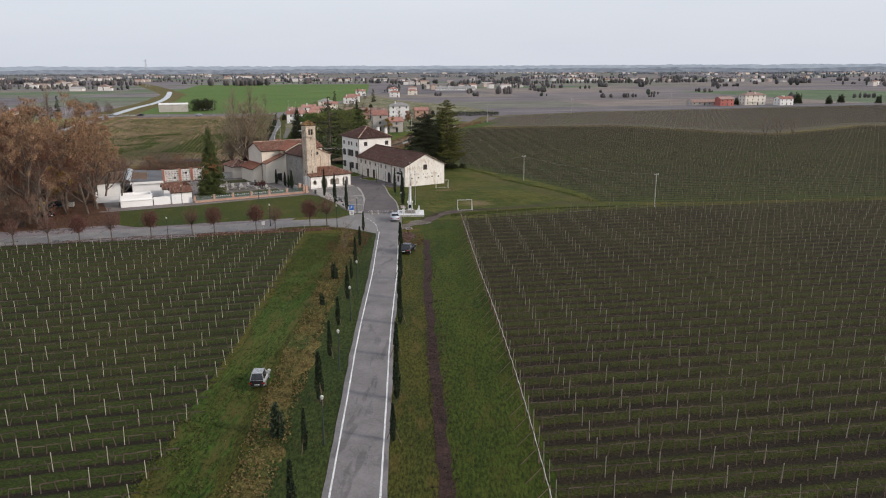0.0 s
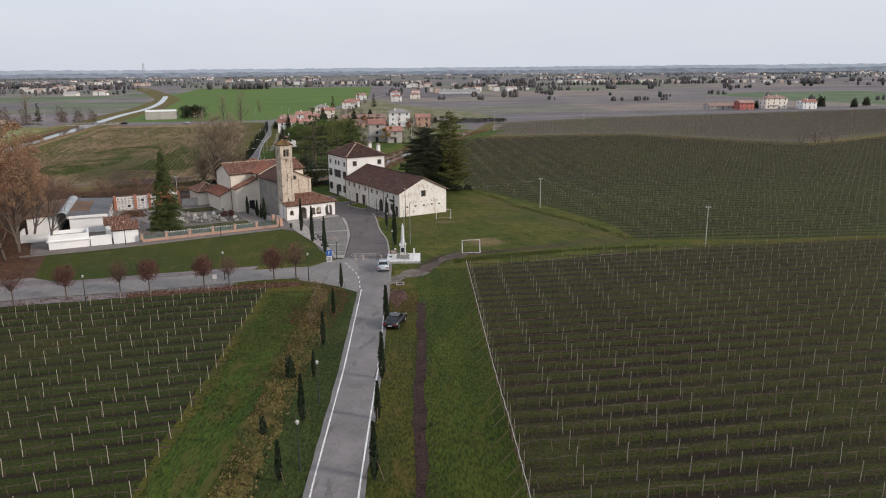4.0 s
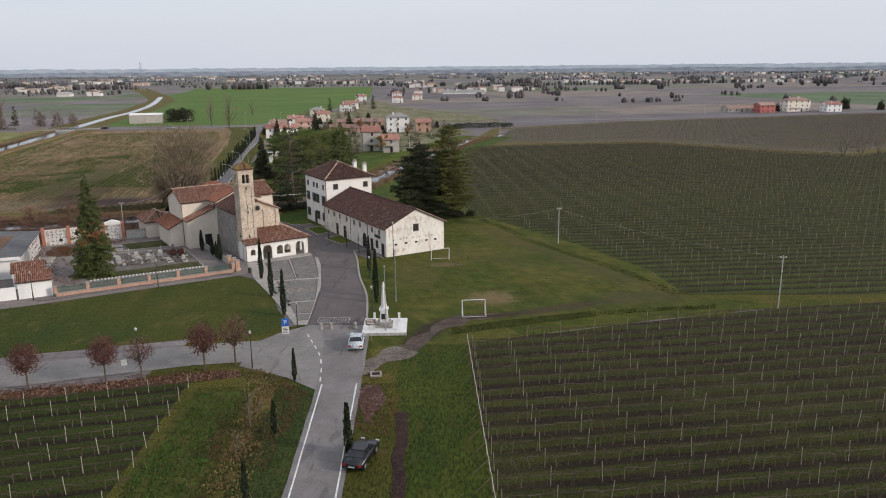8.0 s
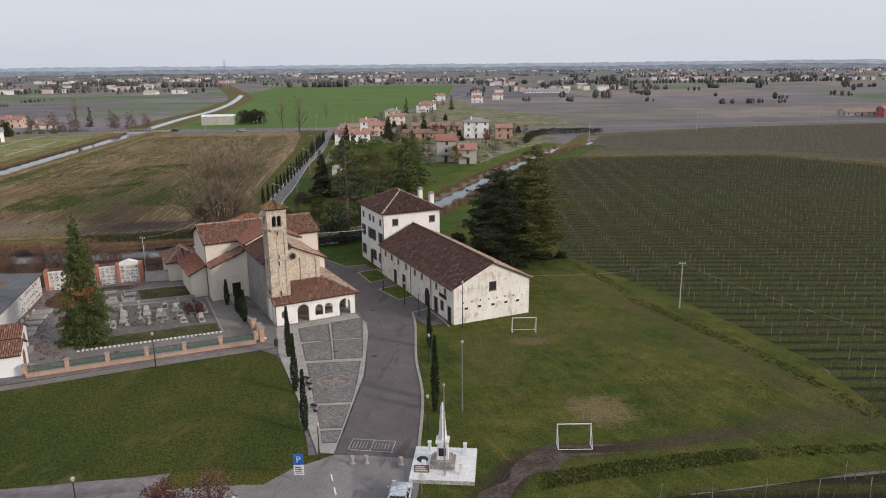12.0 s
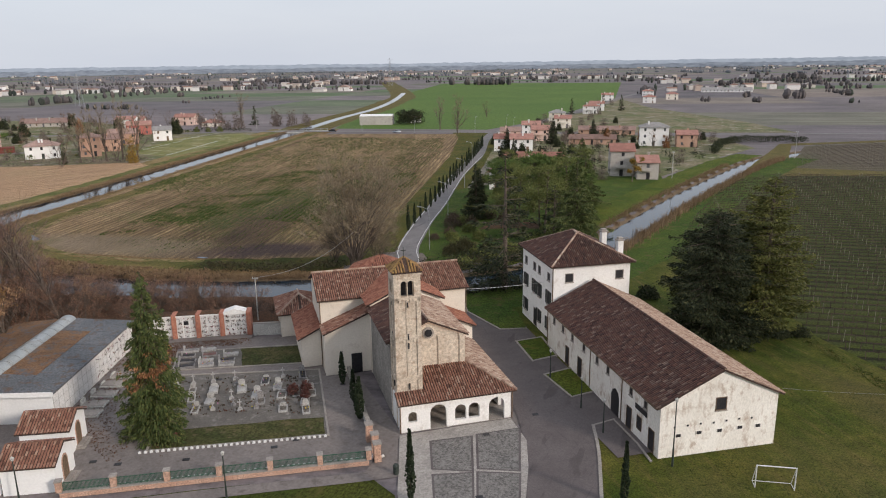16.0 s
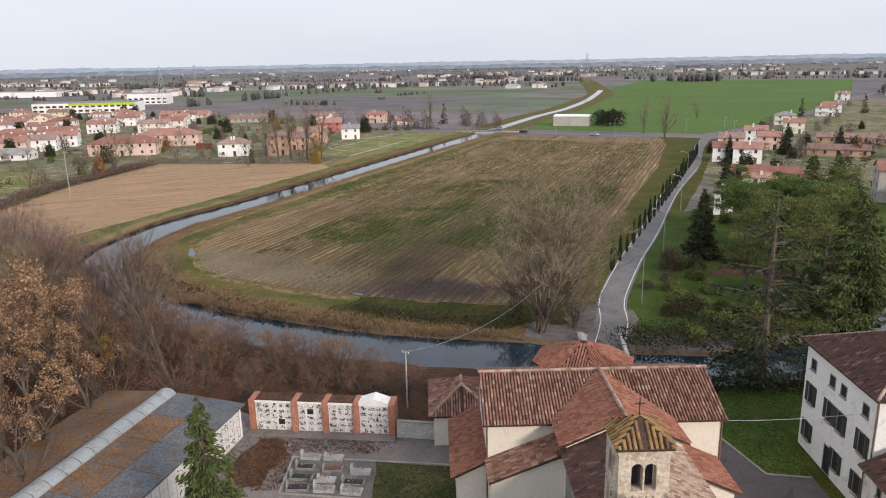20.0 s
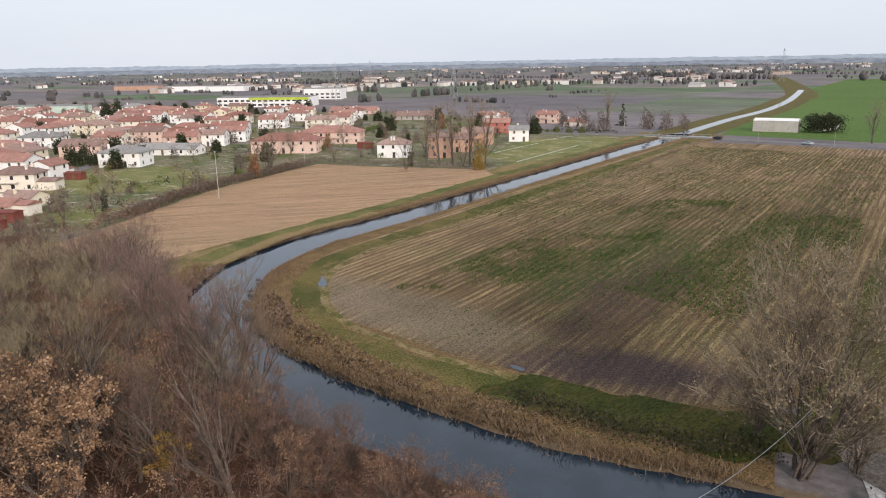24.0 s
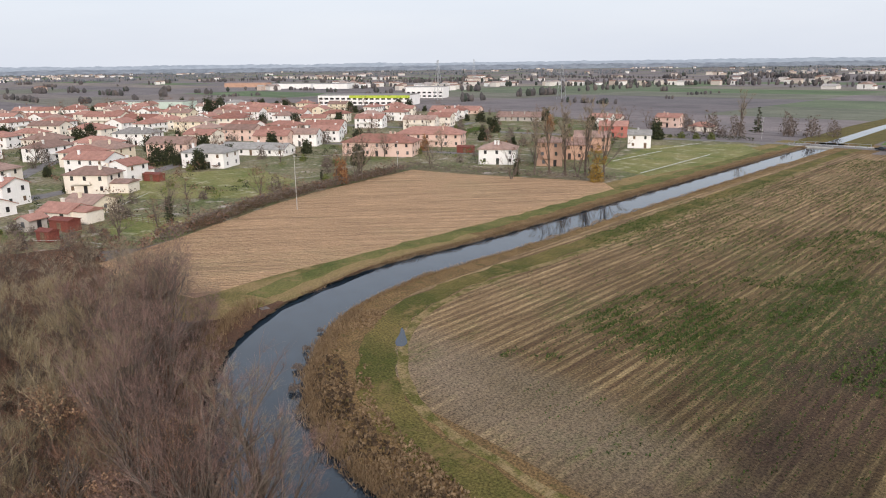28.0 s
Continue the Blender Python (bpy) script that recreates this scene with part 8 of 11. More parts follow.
LEADROOF = surface("grey_roof_with_leaves", (0.100, 0.108, 0.118), (0.14, 0.145, 0.155), (0.13, 0.080, 0.052), 0.28, 5, 0.7, 0.3, cover=0.52)
LEAFROOF = surface("leaf_covered_roof", (0.145, 0.082, 0.046), (0.215, 0.122, 0.066), (0.11, 0.115, 0.125), 0.25, 5, 0.9, 0.5, cover=0.5)
for x0, x1, y0, za, zb, cols, rows_ in ((-6.7, 0.35, -0.4, 3.75, 3.3, 2, 5), (-14.2, -8.4, 1.2, 3.3, 3.75, 1, 4)):
    for i in range(cols):
        for k in range(rows_):
            a, b = y0 + (20.4 - y0) * k / rows_, y0 + (20.4 - y0) * (k + 1) / rows_ - 0.06
            xa, xb = x0 + (x1 - x0) * i / cols, x0 + (x1 - x0) * (i + 1) / cols - 0.05
            qa, qb = za + (zb - za) * i / cols, za + (zb - za) * (i + 1) / cols
            m = Mesh()
            m.prism([(xa, qa - 0.18), (xb, qb - 0.18), (xb, qb), (xa, qa)], a, b)
            leafy = x0 < -10 or (i == 0 and 0 < k < 4)
            part("roof_panel", m, LEAFROOF if leafy else LEADROOF, mor)
SKYL = surface("milky_skylight", (0.25, 0.27, 0.27), (0.37, 0.40, 0.42), (0.22, 0.19, 0.14), 0.22, 6, 0.3, 0.05, grain=0.1)
arc = [(-7.55 + 0.95 * math.cos(math.pi * j / 8), 3.6 + 0.7 * math.sin(math.pi * j / 8)) for j in range(9)]
arc += [(-7.55 + 0.89 * math.cos(math.pi * j / 8), 3.6 + 0.64 * math.sin(math.pi * j / 8)) for j in reversed(range(9))]
for k in range(13):
    m = Mesh()
    m.prism(arc, -0.6 + k * 1.6, -0.6 + (k + 1) * 1.6 - 0.08)
    part("skylight_bay", m, SKYL, mor)
slab = Mesh()
slab.box(-0.01, 0.025, -0.46, 0.46, -0.46, 0.46)
slab_me = slab.data("niche_plate", NICHE)
fl = Mesh()
for r in range(3):
    for k in range(19):
        p = part("niche_plate", slab_me, None, mor)
        p.location = (0.0, 0.7 + k * 1.02, 0.6 + r * 0.98)
        if k > 8:
            for _ in range(random.choice((3, 6, 10))):
                leaf(fl, Vector((0.12, 0.7 + k * 1.02 + random.gauss(0, 0.2), 0.5 + r * 0.98 + random.gauss(0, 0.15))), random.uniform(0.1, 0.18), 0.5)
tagged(part("flower_decoration", fl, NICHE_FLOWERS, mor), kind="stuff")
m = Mesh()
m.box(-14, -8.4, -5.5, -5.2, 0, 1.5)
m.box(-14, -13.7, -5.2, -1.5, 0, 2.0)
part("yard_wall", m, MWHITE, mor)
pl = thing("white_tank", "open white-walled rainwater basin", "basin", pose(-69.5, 149.2, 0.05, 0, 0, 27))
m = Mesh()
for x0, x1, y0, y1 in ((0, 6.4, 0, 0.3), (0, 6.4, 4.2, 4.5), (0, 0.3, 0.3, 4.2), (6.1, 6.4, 0.3, 4.2)):
    m.box(x0, x1, y0, y1, 0, 2.5)
m.box(-0.25, 6.65, -0.25, 0.0, 1.35, 1.55)
part("basin_wall", m, MWHITE, pl)
m = Mesh()
m.box(0.3, 6.1, 0.3, 4.2, 0, 1.9)
part("basin_floor", m, CONCRETE, pl)
yw = thing("yard_wall", "white rendered wall beside the chapels", "wall", pose(-63.6, 152.2, 0.05, 0, 0, 27), "", "structure")
m = Mesh()
m.box(0, 3.4, 0, 0.3, 0, 1.7)
m.box(-0.02, 3.42, -0.05, 0.35, 1.7, 1.78)
part("wall_run", m, MWHITE, yw)


def chapel(x, y, turn):
    ob = thing("family_chapel", "small white chapel with a tiled gable roof and arched door", "chapel", pose(x, y, 0.05, 0, 0, turn), "family chapels")
    m = Mesh()
    m.prism([(0, 0), (0, 2.55), (2.0, 3.45), (4.0, 2.55), (4.0, 0)], -4.2, 0, pose(0, 0, 0, 0, 0, 90))
    part("wall", m, MWHITE, ob)
    roof(ob, "roof", [[(-0.25, -0.3, 2.5), (4.4, -0.3, 2.5), (4.4, 2.0, 3.56), (-0.25, 2.0, 3.56)], [(-0.25, 4.3, 2.5), (4.4, 4.3, 2.5), (4.4, 2.0, 3.56), (-0.25, 2.0, 3.56)]], TILE_CHURCH)
    m = Mesh()
    m.prism([(-0.65, 0), (0.65, 0), (0.65, 1.7), (0.4, 2.15), (0, 2.3), (-0.4, 2.15), (-0.65, 1.7)], -0.04, 0.0, face_of("right", 4.2, 2.0, 0.1))
    part("door_surround", m, BRICK, ob)
    m = Mesh()
    m.prism([(-0.5, 0), (0.5, 0), (0.5, 1.65), (0.3, 2.02), (0, 2.15), (-0.3, 2.02), (-0.5, 1.65)], -0.06, -0.04, face_of("right", 4.2, 2.0, 0.1))
    part("door", m, WOOD, ob)
    m = Mesh()
    m.box(4.2, 5.0, 0.9, 3.1, 0, 0.12)
    m.box(4.2, 4.7, 1.1, 2.9, 0.12, 0.24)
    part("step", m, SLABS, ob)


chapel(-60.2, 153.7, 28)
chapel(-63.9, 158.6, 28)

# front fence of brick piers, low wall and iron railing
fen = thing("cemetery_fence", "low brick wall with piers and green metal railings", "fence", pose(-55.6, 155.0, 0.05, 0, 0, 30.5), "", "structure")
FL = 25.0
m = Mesh()
m.box(0, FL, 0, 0.35, 0, 0.45)
part("base_wall", m, BRICK, fen)
m = Mesh()
m.box(-0.03, FL + 0.03, -0.05, 0.40, 0.45, 0.53)
part("coping", m, SLABS, fen)
for k in range(7):
    m = Mesh()
    x = k * FL / 6
    m.box(x - 0.22, x + 0.22, -0.06, 0.42, 0.53, 1.45)
    p = part("pier", m, BRICK, fen)
    m = Mesh()
    m.box(x - 0.28, x + 0.28, -0.12, 0.48, 1.45, 1.55)
    part("cap", m, SLABS, p)
GREENRAIL = surface("green_enamel", (0.030, 0.085, 0.055), (0.050, 0.115, 0.078), (0.10, 0.12, 0.09), 0.8, 9, 0.6, 0.05)
for k in range(6):
    m = Mesh()
    x0, x1 = k * FL / 6 + 0.25, (k + 1) * FL / 6 - 0.25
    for z in (0.65, 1.25):
        m.box(x0, x1, 0.16, 0.20, z, z + 0.04)
    for j in range(38):
        x = x0 + (x1 - x0) * (j + 0.5) / 38
        m.box(x - 0.02, x + 0.02, 0.17, 0.19, 0.55, 1.33)
    part("railing_panel", m, GREENRAIL, fen, "green painted metal railing")
ed = Mesh()
for k in range(34):
    t = k / 33
    x, y = -54.5 + 14.4 * t, 162.7 + 8.1 * t
    ed.box(-0.13, 0.13, -0.06, 0.06, 0.06, 0.24, pose(x, y, 0, 0, 0, 29.4))
    ed.tube((x, y, 0.2), (x, y, 0.30), 0.12, 0.05, 8, True)
for k in range(52):
    t = k / 51
    x, y = -53.5 + 20.0 * t, 157.4 + 11.9 * t
    ed.box(-0.13, 0.13, -0.06, 0.06, 0.06, 0.24, pose(x, y, 0, 0, 0, 30.5))
    ed.tube((x, y, 0.2), (x, y, 0.30), 0.12, 0.05, 8, True)
tagged(part("scalloped_edging", ed, MARBLE), "rows of white scalloped edging stones", "edging", "", "stuff")


def wall_run(name, label, a, b, h, mat_, t=0.3, cap=None):
    a, b = Vector(a), Vector(b)
    ob = thing(name, label, "wall", pose(a.x, a.y, 0.03, 0, 0, math.degrees(math.atan2(b.y - a.y, b.x - a.x))), "", "structure")
    L = (b - a).length
    m = Mesh()
    m.box(0, L, -t / 2, t / 2, 0, h)
    part("wall_run", m, mat_, ob)
    m = Mesh()
    m.box(-0.04, L + 0.04, -t / 2 - 0.06, t / 2 + 0.06, h, h + 0.08)
    part("coping", m, cap or SLABS, ob)


wall_run("cemetery_wall", "grey rendered cemetery wall", (-62.0, 191.2), (-54.6, 194.8), 1.6, CONCRETE)
wall_run("path_wall", "low rendered wall along the church path", (-34.6, 170.2), (-45.6, 185.6), 0.8, CONCRETE)
for x, y in ((-33.7, 168.6), (-34.6, 170.0), (-35.9, 171.5)):
    g = thing("gate_pier", "square orange brick gate pier with a stone cap", "pier", pose(x, y, 0.05, 0, 0, 36), "gate piers")
    m = Mesh()
    m.box(-0.3, 0.3, -0.3, 0.3, 0, 1.7)
    part("pier_body", m, BRICK, g)
    m = Mesh()
    m.box(-0.38, 0.38, -0.38, 0.38, 1.7, 1.82)
    part("cap", m, SLABS, g)
sheet("church_yard_paving", [(-33.4, 169.5), (-34.8, 170.3), (-45.6, 186), (-47.2, 187), (-43.8, 184.4), (-33.5, 173.6)], 0.085, PAVING, 0.0, label="paved strip beside the church", category="paving")

# ---- bridges ----
br = thing("canal_bridge", "concrete bridge with low pale parapets over the canal", "bridge", pose(-54.0, 220.5, 0.0, 0, 0, 29), "", "structure")
m = Mesh()
m.box(-2.7, 2.7, -8.5, 8.5, -0.75, 0.06)
part("deck", m, CONCRETE, br)
for s in (-1, 1):
    m = Mesh()
    m.box(*sorted((s * 2.2, s * 2.48)), -4.6, 3.8, 0.06, 0.85)
    m.box(*sorted((s * 2.14, s * 2.54)), -4.7, 3.9, 0.85, 0.95)
    part("parapet", m, CONCRETE, br)
    m = Mesh()
    m.box(-2.7, 2.7, *sorted((s * 5.5, s * 8.5)), -2.8, -0.75)
    part("abutment", m, CONCRETE, br)
br = thing("road_bridge", "low concrete road bridge over the canal", "bridge", pose(-214.8, 457.5, 0.0, 0, 0, 17), "", "structure")
m = Mesh()
m.box(-14, 14, -4.4, 4.4, -0.8, 0.055)
part("deck", m, CONCRETE, br)
for s in (-1, 1):
    m = Mesh()
    for k in range(8):
        m.box(-13.5 + k * 3.8, -13.3 + k * 3.8, s * 4.1 - 0.08, s * 4.1 + 0.08, 0.05, 1.0)
    m.box(-13.5, 13.3, s * 4.1 - 0.05, s * 4.1 + 0.05, 0.95, 1.05)
    part("railing", m, METAL, br)


lid = Mesh()
lid.box(-0.3, 0.3, -0.22, 0.22, 0, 0.02)
lid_me = lid.data("drain_cover", DARK)
for x, y in ((-57.4, 160.2), (-55.0, 160.6), (-49.8, 163.2), (-43.6, 167.6), (-42.4, 169.4), (-60.5, 160.4), (-58.2, 157.2), (-44.0, 181.6), (-57.6, 178.2), (-63.4, 176.4), (-46.6, 184.4), (-26.0, 176.0), (-22.6, 181.4), (-23.6, 166.2), (-18.6, 165.4), (-31.2, 186.4)):
    ob = new("drain_cover", lid_me)
    ob.matrix_basis = pose(x, y, 0.095, 0, 0, 30)
    tagged(ob, "dark square iron drain cover in the paving", "drain cover", "drain covers")


# waste bins by the wood, beside the car park
for k, (x, y) in enumerate(((-84.4, 150.6), (-83.2, 150.5), (-82.0, 150.4), (-80.6, 150.2))):
    ob = thing("waste_bin", "large wheeled waste bin with dark lid", "bin", pose(x, y, 0.04, 0, 0, 4), "waste bins")
    m = Mesh()
    m.prism([(-0.42, 0.12), (0.42, 0.12), (0.5, 1.15), (-0.5, 1.15)], -0.4, 0.4)
    part("bin_body", m, surface("bin_blue", (0.10, 0.17, 0.26), (0.14, 0.22, 0.32), None, 1, 6, 0.5, 0.05) if k == 1 else CONCRETE, ob)
    m = Mesh()
    m.prism([(-0.53, 1.15), (0.53, 1.15), (0.5, 1.22), (0.2, 1.33), (-0.2, 1.33), (-0.5, 1.22)], -0.45, 0.45)
    part("lid", m, SHUTTER, ob)
yb = thing("clothes_bank", "yellow metal clothes collection bank", "container", pose(-84.6, 146.2, 0.04, 0, 0, 10))
m = Mesh()
m.prism([(-0.6, 0), (0.6, 0), (0.6, 1.5), (0.35, 1.8), (-0.35, 1.8), (-0.6, 1.5)], -0.55, 0.55)
part("container_body", m, surface("yellow_enamel", (0.50, 0.36, 0.03), (0.58, 0.42, 0.05), None, 1, 6, 0.5, 0.05), yb)
m = Mesh()
m.box(-0.4, 0.4, -0.6, -0.55, 1.15, 1.4)
part("flap", m, DARK, yb)


# ---- village ----
def roofing(name, a, b):
    m, nt, p, vec = start_mat(name, 0.85)
    rnd = nt.nodes.new("ShaderNodeObjectInfo").outputs["Random"]
    n1, n2 = noise_tex(nt, vec, 0.6, 5, 0.7), noise_tex(nt, vec, 5, 5, 0.7)
    col = mixed(nt, rnd, a, b)
    col = mixed(nt, 1.0, col, ramp(nt, n1, [(0.3, (0.7, 0.7, 0.7)), (0.7, (1.25, 1.25, 1.25))]), "MULTIPLY")
    col = mixed(nt, 1.0, col, ramp(nt, n2, [(0.3, (0.75, 0.75, 0.75)), (0.7, (1.25, 1.25, 1.25))]), "MULTIPLY")
    nt.links.new(col, p.inputs["Base Color"])
    bumped(nt, p, n2, 0.5, 0.08)
    return m


ROOF_RED = roofing("village_roof", (0.2562, 0.1156, 0.08968), (0.4, 0.2183, 0.177))
ROOF_BROWN = roofing("village_roof_brown", (0.2188, 0.1392, 0.1156), (0.3625, 0.2478, 0.21))
ROOF_GREY = roofing("village_roof_grey", (0.22, 0.21, 0.20), (0.33, 0.32, 0.31))
W_WHITE = surface("village_white", (0.78, 0.77, 0.76), (0.86, 0.85, 0.84), (0.56, 0.53, 0.50), 0.2, 3, 0.9, 0.1, grain=0.05, cover=0.6)
W_CREAM = surface("village_cream", (0.72, 0.66, 0.575), (0.80, 0.745, 0.665), (0.60, 0.54, 0.47), 0.2, 3, 0.9, 0.1, grain=0.05, cover=0.6)
W_PINK = surface("village_pink", (0.62, 0.44, 0.37), (0.70, 0.53, 0.46), (0.52, 0.38, 0.32), 0.2, 3, 0.9, 0.1, grain=0.05, cover=0.6)
W_ORANGE = surface("village_orange", (0.44, 0.27, 0.195), (0.52, 0.34, 0.255), (0.33, 0.20, 0.14), 0.2, 3, 0.9, 0.1, grain=0.05, cover=0.6)
W_RED = surface("village_rose", (0.42, 0.13, 0.11), (0.50, 0.18, 0.15), None, 0.2, 3, 0.9, 0.1, grain=0.05, cover=0.6)
W_YELLOW = surface("village_yellow", (0.70, 0.62, 0.48), (0.77, 0.69, 0.55), (0.58, 0.50, 0.38), 0.2, 3, 0.9, 0.1, grain=0.05, cover=0.6)
W_GREY = surface("village_grey", (0.40, 0.37, 0.34), (0.48, 0.45, 0.42), (0.32, 0.29, 0.27), 0.25, 3, 0.9, 0.2, grain=0.1)
WALLS = {"white": W_WHITE, "cream": W_CREAM, "pink": W_PINK, "orange": W_ORANGE, "yellow": W_YELLOW, "red": W_RED, "grey": W_GREY}
ROOFS = {"red": ROOF_RED, "brown": ROOF_BROWN, "grey": ROOF_GREY}
GREYPANE = surface("dim_window", (0.07, 0.075, 0.085), (0.13, 0.13, 0.14), None, 0.6, 4, 0.3, 0.0)
pane_cache = {}


def pane(w, h, mat_):
    if (w, h, mat_.name) not in pane_cache:
        m = Mesh()
        m.box(-w / 2, w / 2, -0.05, 0.02, 0, h)
        pane_cache[(w, h, mat_.name)] = m.data("window", mat_)
    return pane_cache[(w, h, mat_.name)]


def house(x, y, turn, w, d, floors, wall, tile, hip=False, extra=0, name="house", group="village houses", win=True, pitch=0.24):
    h = floors * 2.6
    label = "%s %s house with a %s tiled %s roof" % (("low", "low", "two-storey", "three-storey")[floors] if floors < 4 else "tall", wall, tile, "hipped" if hip else "gabled")
    ob = thing(name, label, "house", pose(x, y, 0, 0, 0, turn), group)
    a, b = w / 2, d / 2
    m = Mesh()
    rise = b * pitch * 1.6
    if hip:
        m.box(-a, a, -b, b, 0, h)
    else:
        m.prism([(-b, 0), (-b, h), (0, h + rise), (b, h), (b, 0)], -a, a, pose(0, 0, 0, 0, 0, 90))
    part("wall", m, WALLS[wall], ob)
    e = 0.5
    z0, z1 = h - e * pitch * 1.4, h + rise + 0.15
    k = max(0.0, a - b) if hip else a + 0.35
    ae = a + (e if hip else 0.35)
    sl = [[(-ae, -b - e, z0), (ae, -b - e, z0), (k, 0, z1), (-k, 0, z1)], [(ae, b + e, z0), (-ae, b + e, z0), (-k, 0, z1), (k, 0, z1)]]
    if hip:
        sl += [[(ae, -b - e, z0), (ae, b + e, z0), (k, 0, z1)], [(-ae, b + e, z0), (-ae, -b - e, z0), (-k, 0, z1)]]
    m = Mesh()
    for poly in sl:
        P = [Vector(p) for p in poly]
        m.face(*P)
        low = [p - Vector((0, 0, 0.16)) for p in P]
        m.face(*reversed(low))
        for i in range(len(P)):
            j = (i + 1) % len(P)
            m.face(P[i], low[i], low[j], P[j])
    rf = part("roof", m, ROOFS[tile], ob)
    rng = random.Random(int(x * 7 + y * 13))
    for _ in range(rng.choice((1, 1, 2))):
        cx, cy = rng.uniform(-a * 0.7, a * 0.7), rng.choice((-1, 1)) * b * 0.45
        m = Mesh()
        m.box(cx - 0.3, cx + 0.3, cy - 0.3, cy + 0.3, h, h + rise + 0.5)
        m.box(cx - 0.4, cx + 0.4, cy - 0.4, cy + 0.4, h + rise + 0.5, h + rise + 0.62)
        part("chimney", m, WALLS[wall], rf)
    if win:
        for f in range(floors):
            z = 0.85 + f * 2.6
            for side, span, fx, fy in (("front", w, 0, -b), ("right", d, a, 0), ("left", d, -a, 0)):
                n = max(1, int(span / 3.7))
                for i in range(n):
                    s = -span / 2 + span * (i + 0.5) / n + rng.uniform(-0.3, 0.3)
                    door = f == 0 and i == n // 2 and side == "front"
                    o = part("door" if door else "window", pane(1.0 if door else 0.85, 2.05 if door else 1.15, rng.choice((SHUTTER, DARK, WOOD, DARK, GREYPANE))), None, ob)
                    o.matrix_local = face_of(side, s if side == "front" else fx, fy if side == "front" else s, 0.05 if door else z)
        if floors > 1 and rng.random() < 0.5:
            m = Mesh()
            m.box(-w * 0.3, w * 0.15, -b - 1.2, -b, 2.6, 2.75)
            m.box(-w * 0.3, w * 0.15, -b - 1.2, -b - 1.1, 2.75, 3.6)
            part("balcony", m, WALLS[wall], ob)
    if extra:
        m = Mesh()
        m.box(a, a + extra, -b * 0.7, b * 0.7, 0, 2.7)
        part("side_wing", m, WALLS[wall], ob)
        m = Mesh()
        m.prism([(-b * 0.8, 2.6), (b * 0.8, 2.6), (b * 0.8, 2.75), (0, 3.5), (-b * 0.8, 2.75)], -a - extra - 0.3, -a, pose(0, 0, 0, 0, 0, 90) @ Matrix.Diagonal((1, -1, 1, 1)) @ Matrix.Diagonal((1, -1, 1, 1)))
        part("wing_roof", m, ROOFS[tile], ob)
    return ob


PLACED = [(-258, 401, 42, 8.5, 7.5, 2, "white", "grey", False), (-242, 341, 46, 8, 8, 3, "orange", "brown", True), (-256, 331, 46, 12, 9, 2, "white", "brown", True), (-264, 382, 40, 13, 9, 2, "orange", "brown", False),
          (-252, 357, 40, 15, 9, 2, "orange", "brown", False), (-293, 424, 40, 12, 9, 2, "red", "red", False), (-301, 312, 44, 26, 12, 2, "pink", "red", True), (-316, 343, 44, 27, 12, 2, "pink", "red", True), (-309, 252, 44, 15, 10.5, 2, "white", "grey", True),
          (-332, 276, 40, 27, 9, 1, "white", "grey", False), (-346, 226, 44, 16, 11, 2, "yellow", "brown", True), (-337, 218, 44, 13, 9, 2, "cream", "red", True, 4),
          (-240.5, 200.5, 36, 8.5, 6.5, 1, "cream", "red", False, 4), (-234, 193.5, 126, 4.2, 3.4, 1, "grey", "red", False), (-248.5, 206.5, 36, 9, 7, 1, "yellow", "brown", False), (-278, 212, 50, 12, 8, 2, "cream", "brown", True, 5), (-292, 223, 130, 9, 7, 2, "white", "red", False, 4), (-271, 190, 40, 10, 8, 2, "white", "red", False), (-257, 186, 36, 10, 8, 1, "white", "red", False),
          (-401, 248, 44, 18, 10, 2, "white", "grey", True), (-397, 213, 44, 16, 10, 2, "cream", "brown", True), (-476, 222, 44, 18, 9, 2, "cream", "brown", False), (-440, 236, 44, 17, 11, 2, "cream", "red", True), (-533, 258, 44, 24, 12, 2, "cream", "red", False), (-496, 270, 44, 20, 11, 2, "yellow", "red", False), (-478, 278, 44, 17, 11, 2, "cream", "red", True),
          (-454, 287, 44, 18, 12, 2, "yellow", "brown", True), (-466, 309, 44, 17, 12, 2, "cream", "red", True), (-641, 226, 60, 17, 10, 2, "white", "red", False), (-630, 238, 60, 15, 10, 2, "cream", "red", False), (-627, 253, 60, 15, 10, 2, "white", "red", True), (-389, 290, 44, 15, 9, 2, "pink", "brown", False), (-367, 298, 50, 14, 9, 2, "white", "red", False),
          (-351, 290, 50, 14, 9, 2, "pink", "red", False), (-350, 302, 50, 14, 9, 2, "white", "brown", False), (-359, 317, 50, 13, 9, 2, "white", "red", False), (-410, 366, 44, 15, 9, 2, "white", "red", False), (-528, 386, 40, 15, 10, 2, "orange", "red", True), (-460, 370, 44, 15, 9, 2, "cream", "red", True), (-393, 399, 40, 13, 10, 2, "cream", "red", False),
          (-394, 455, 36, 26, 12, 1, "grey", "brown", False), (-472, 464, 36, 34, 12, 1, "pink", "red", False), (-567, 364, 44, 18, 11, 2, "orange", "red", True), (-633, 368, 44, 16, 10, 2, "white", "grey", True), (-388, 330, 50, 18, 9, 2, "white", "red", False),
          (-446, 402, 40, 14, 10, 2, "white", "red", True), (-352, 484, 30, 13, 9, 1, "cream", "red", False), (-286, 476, 20, 11, 8, 1, "cream", "red", True), (-310, 482, 20, 12, 8, 2, "pink", "red", False), (-333, 458, 25, 11, 8, 2, "white", "red", False)]
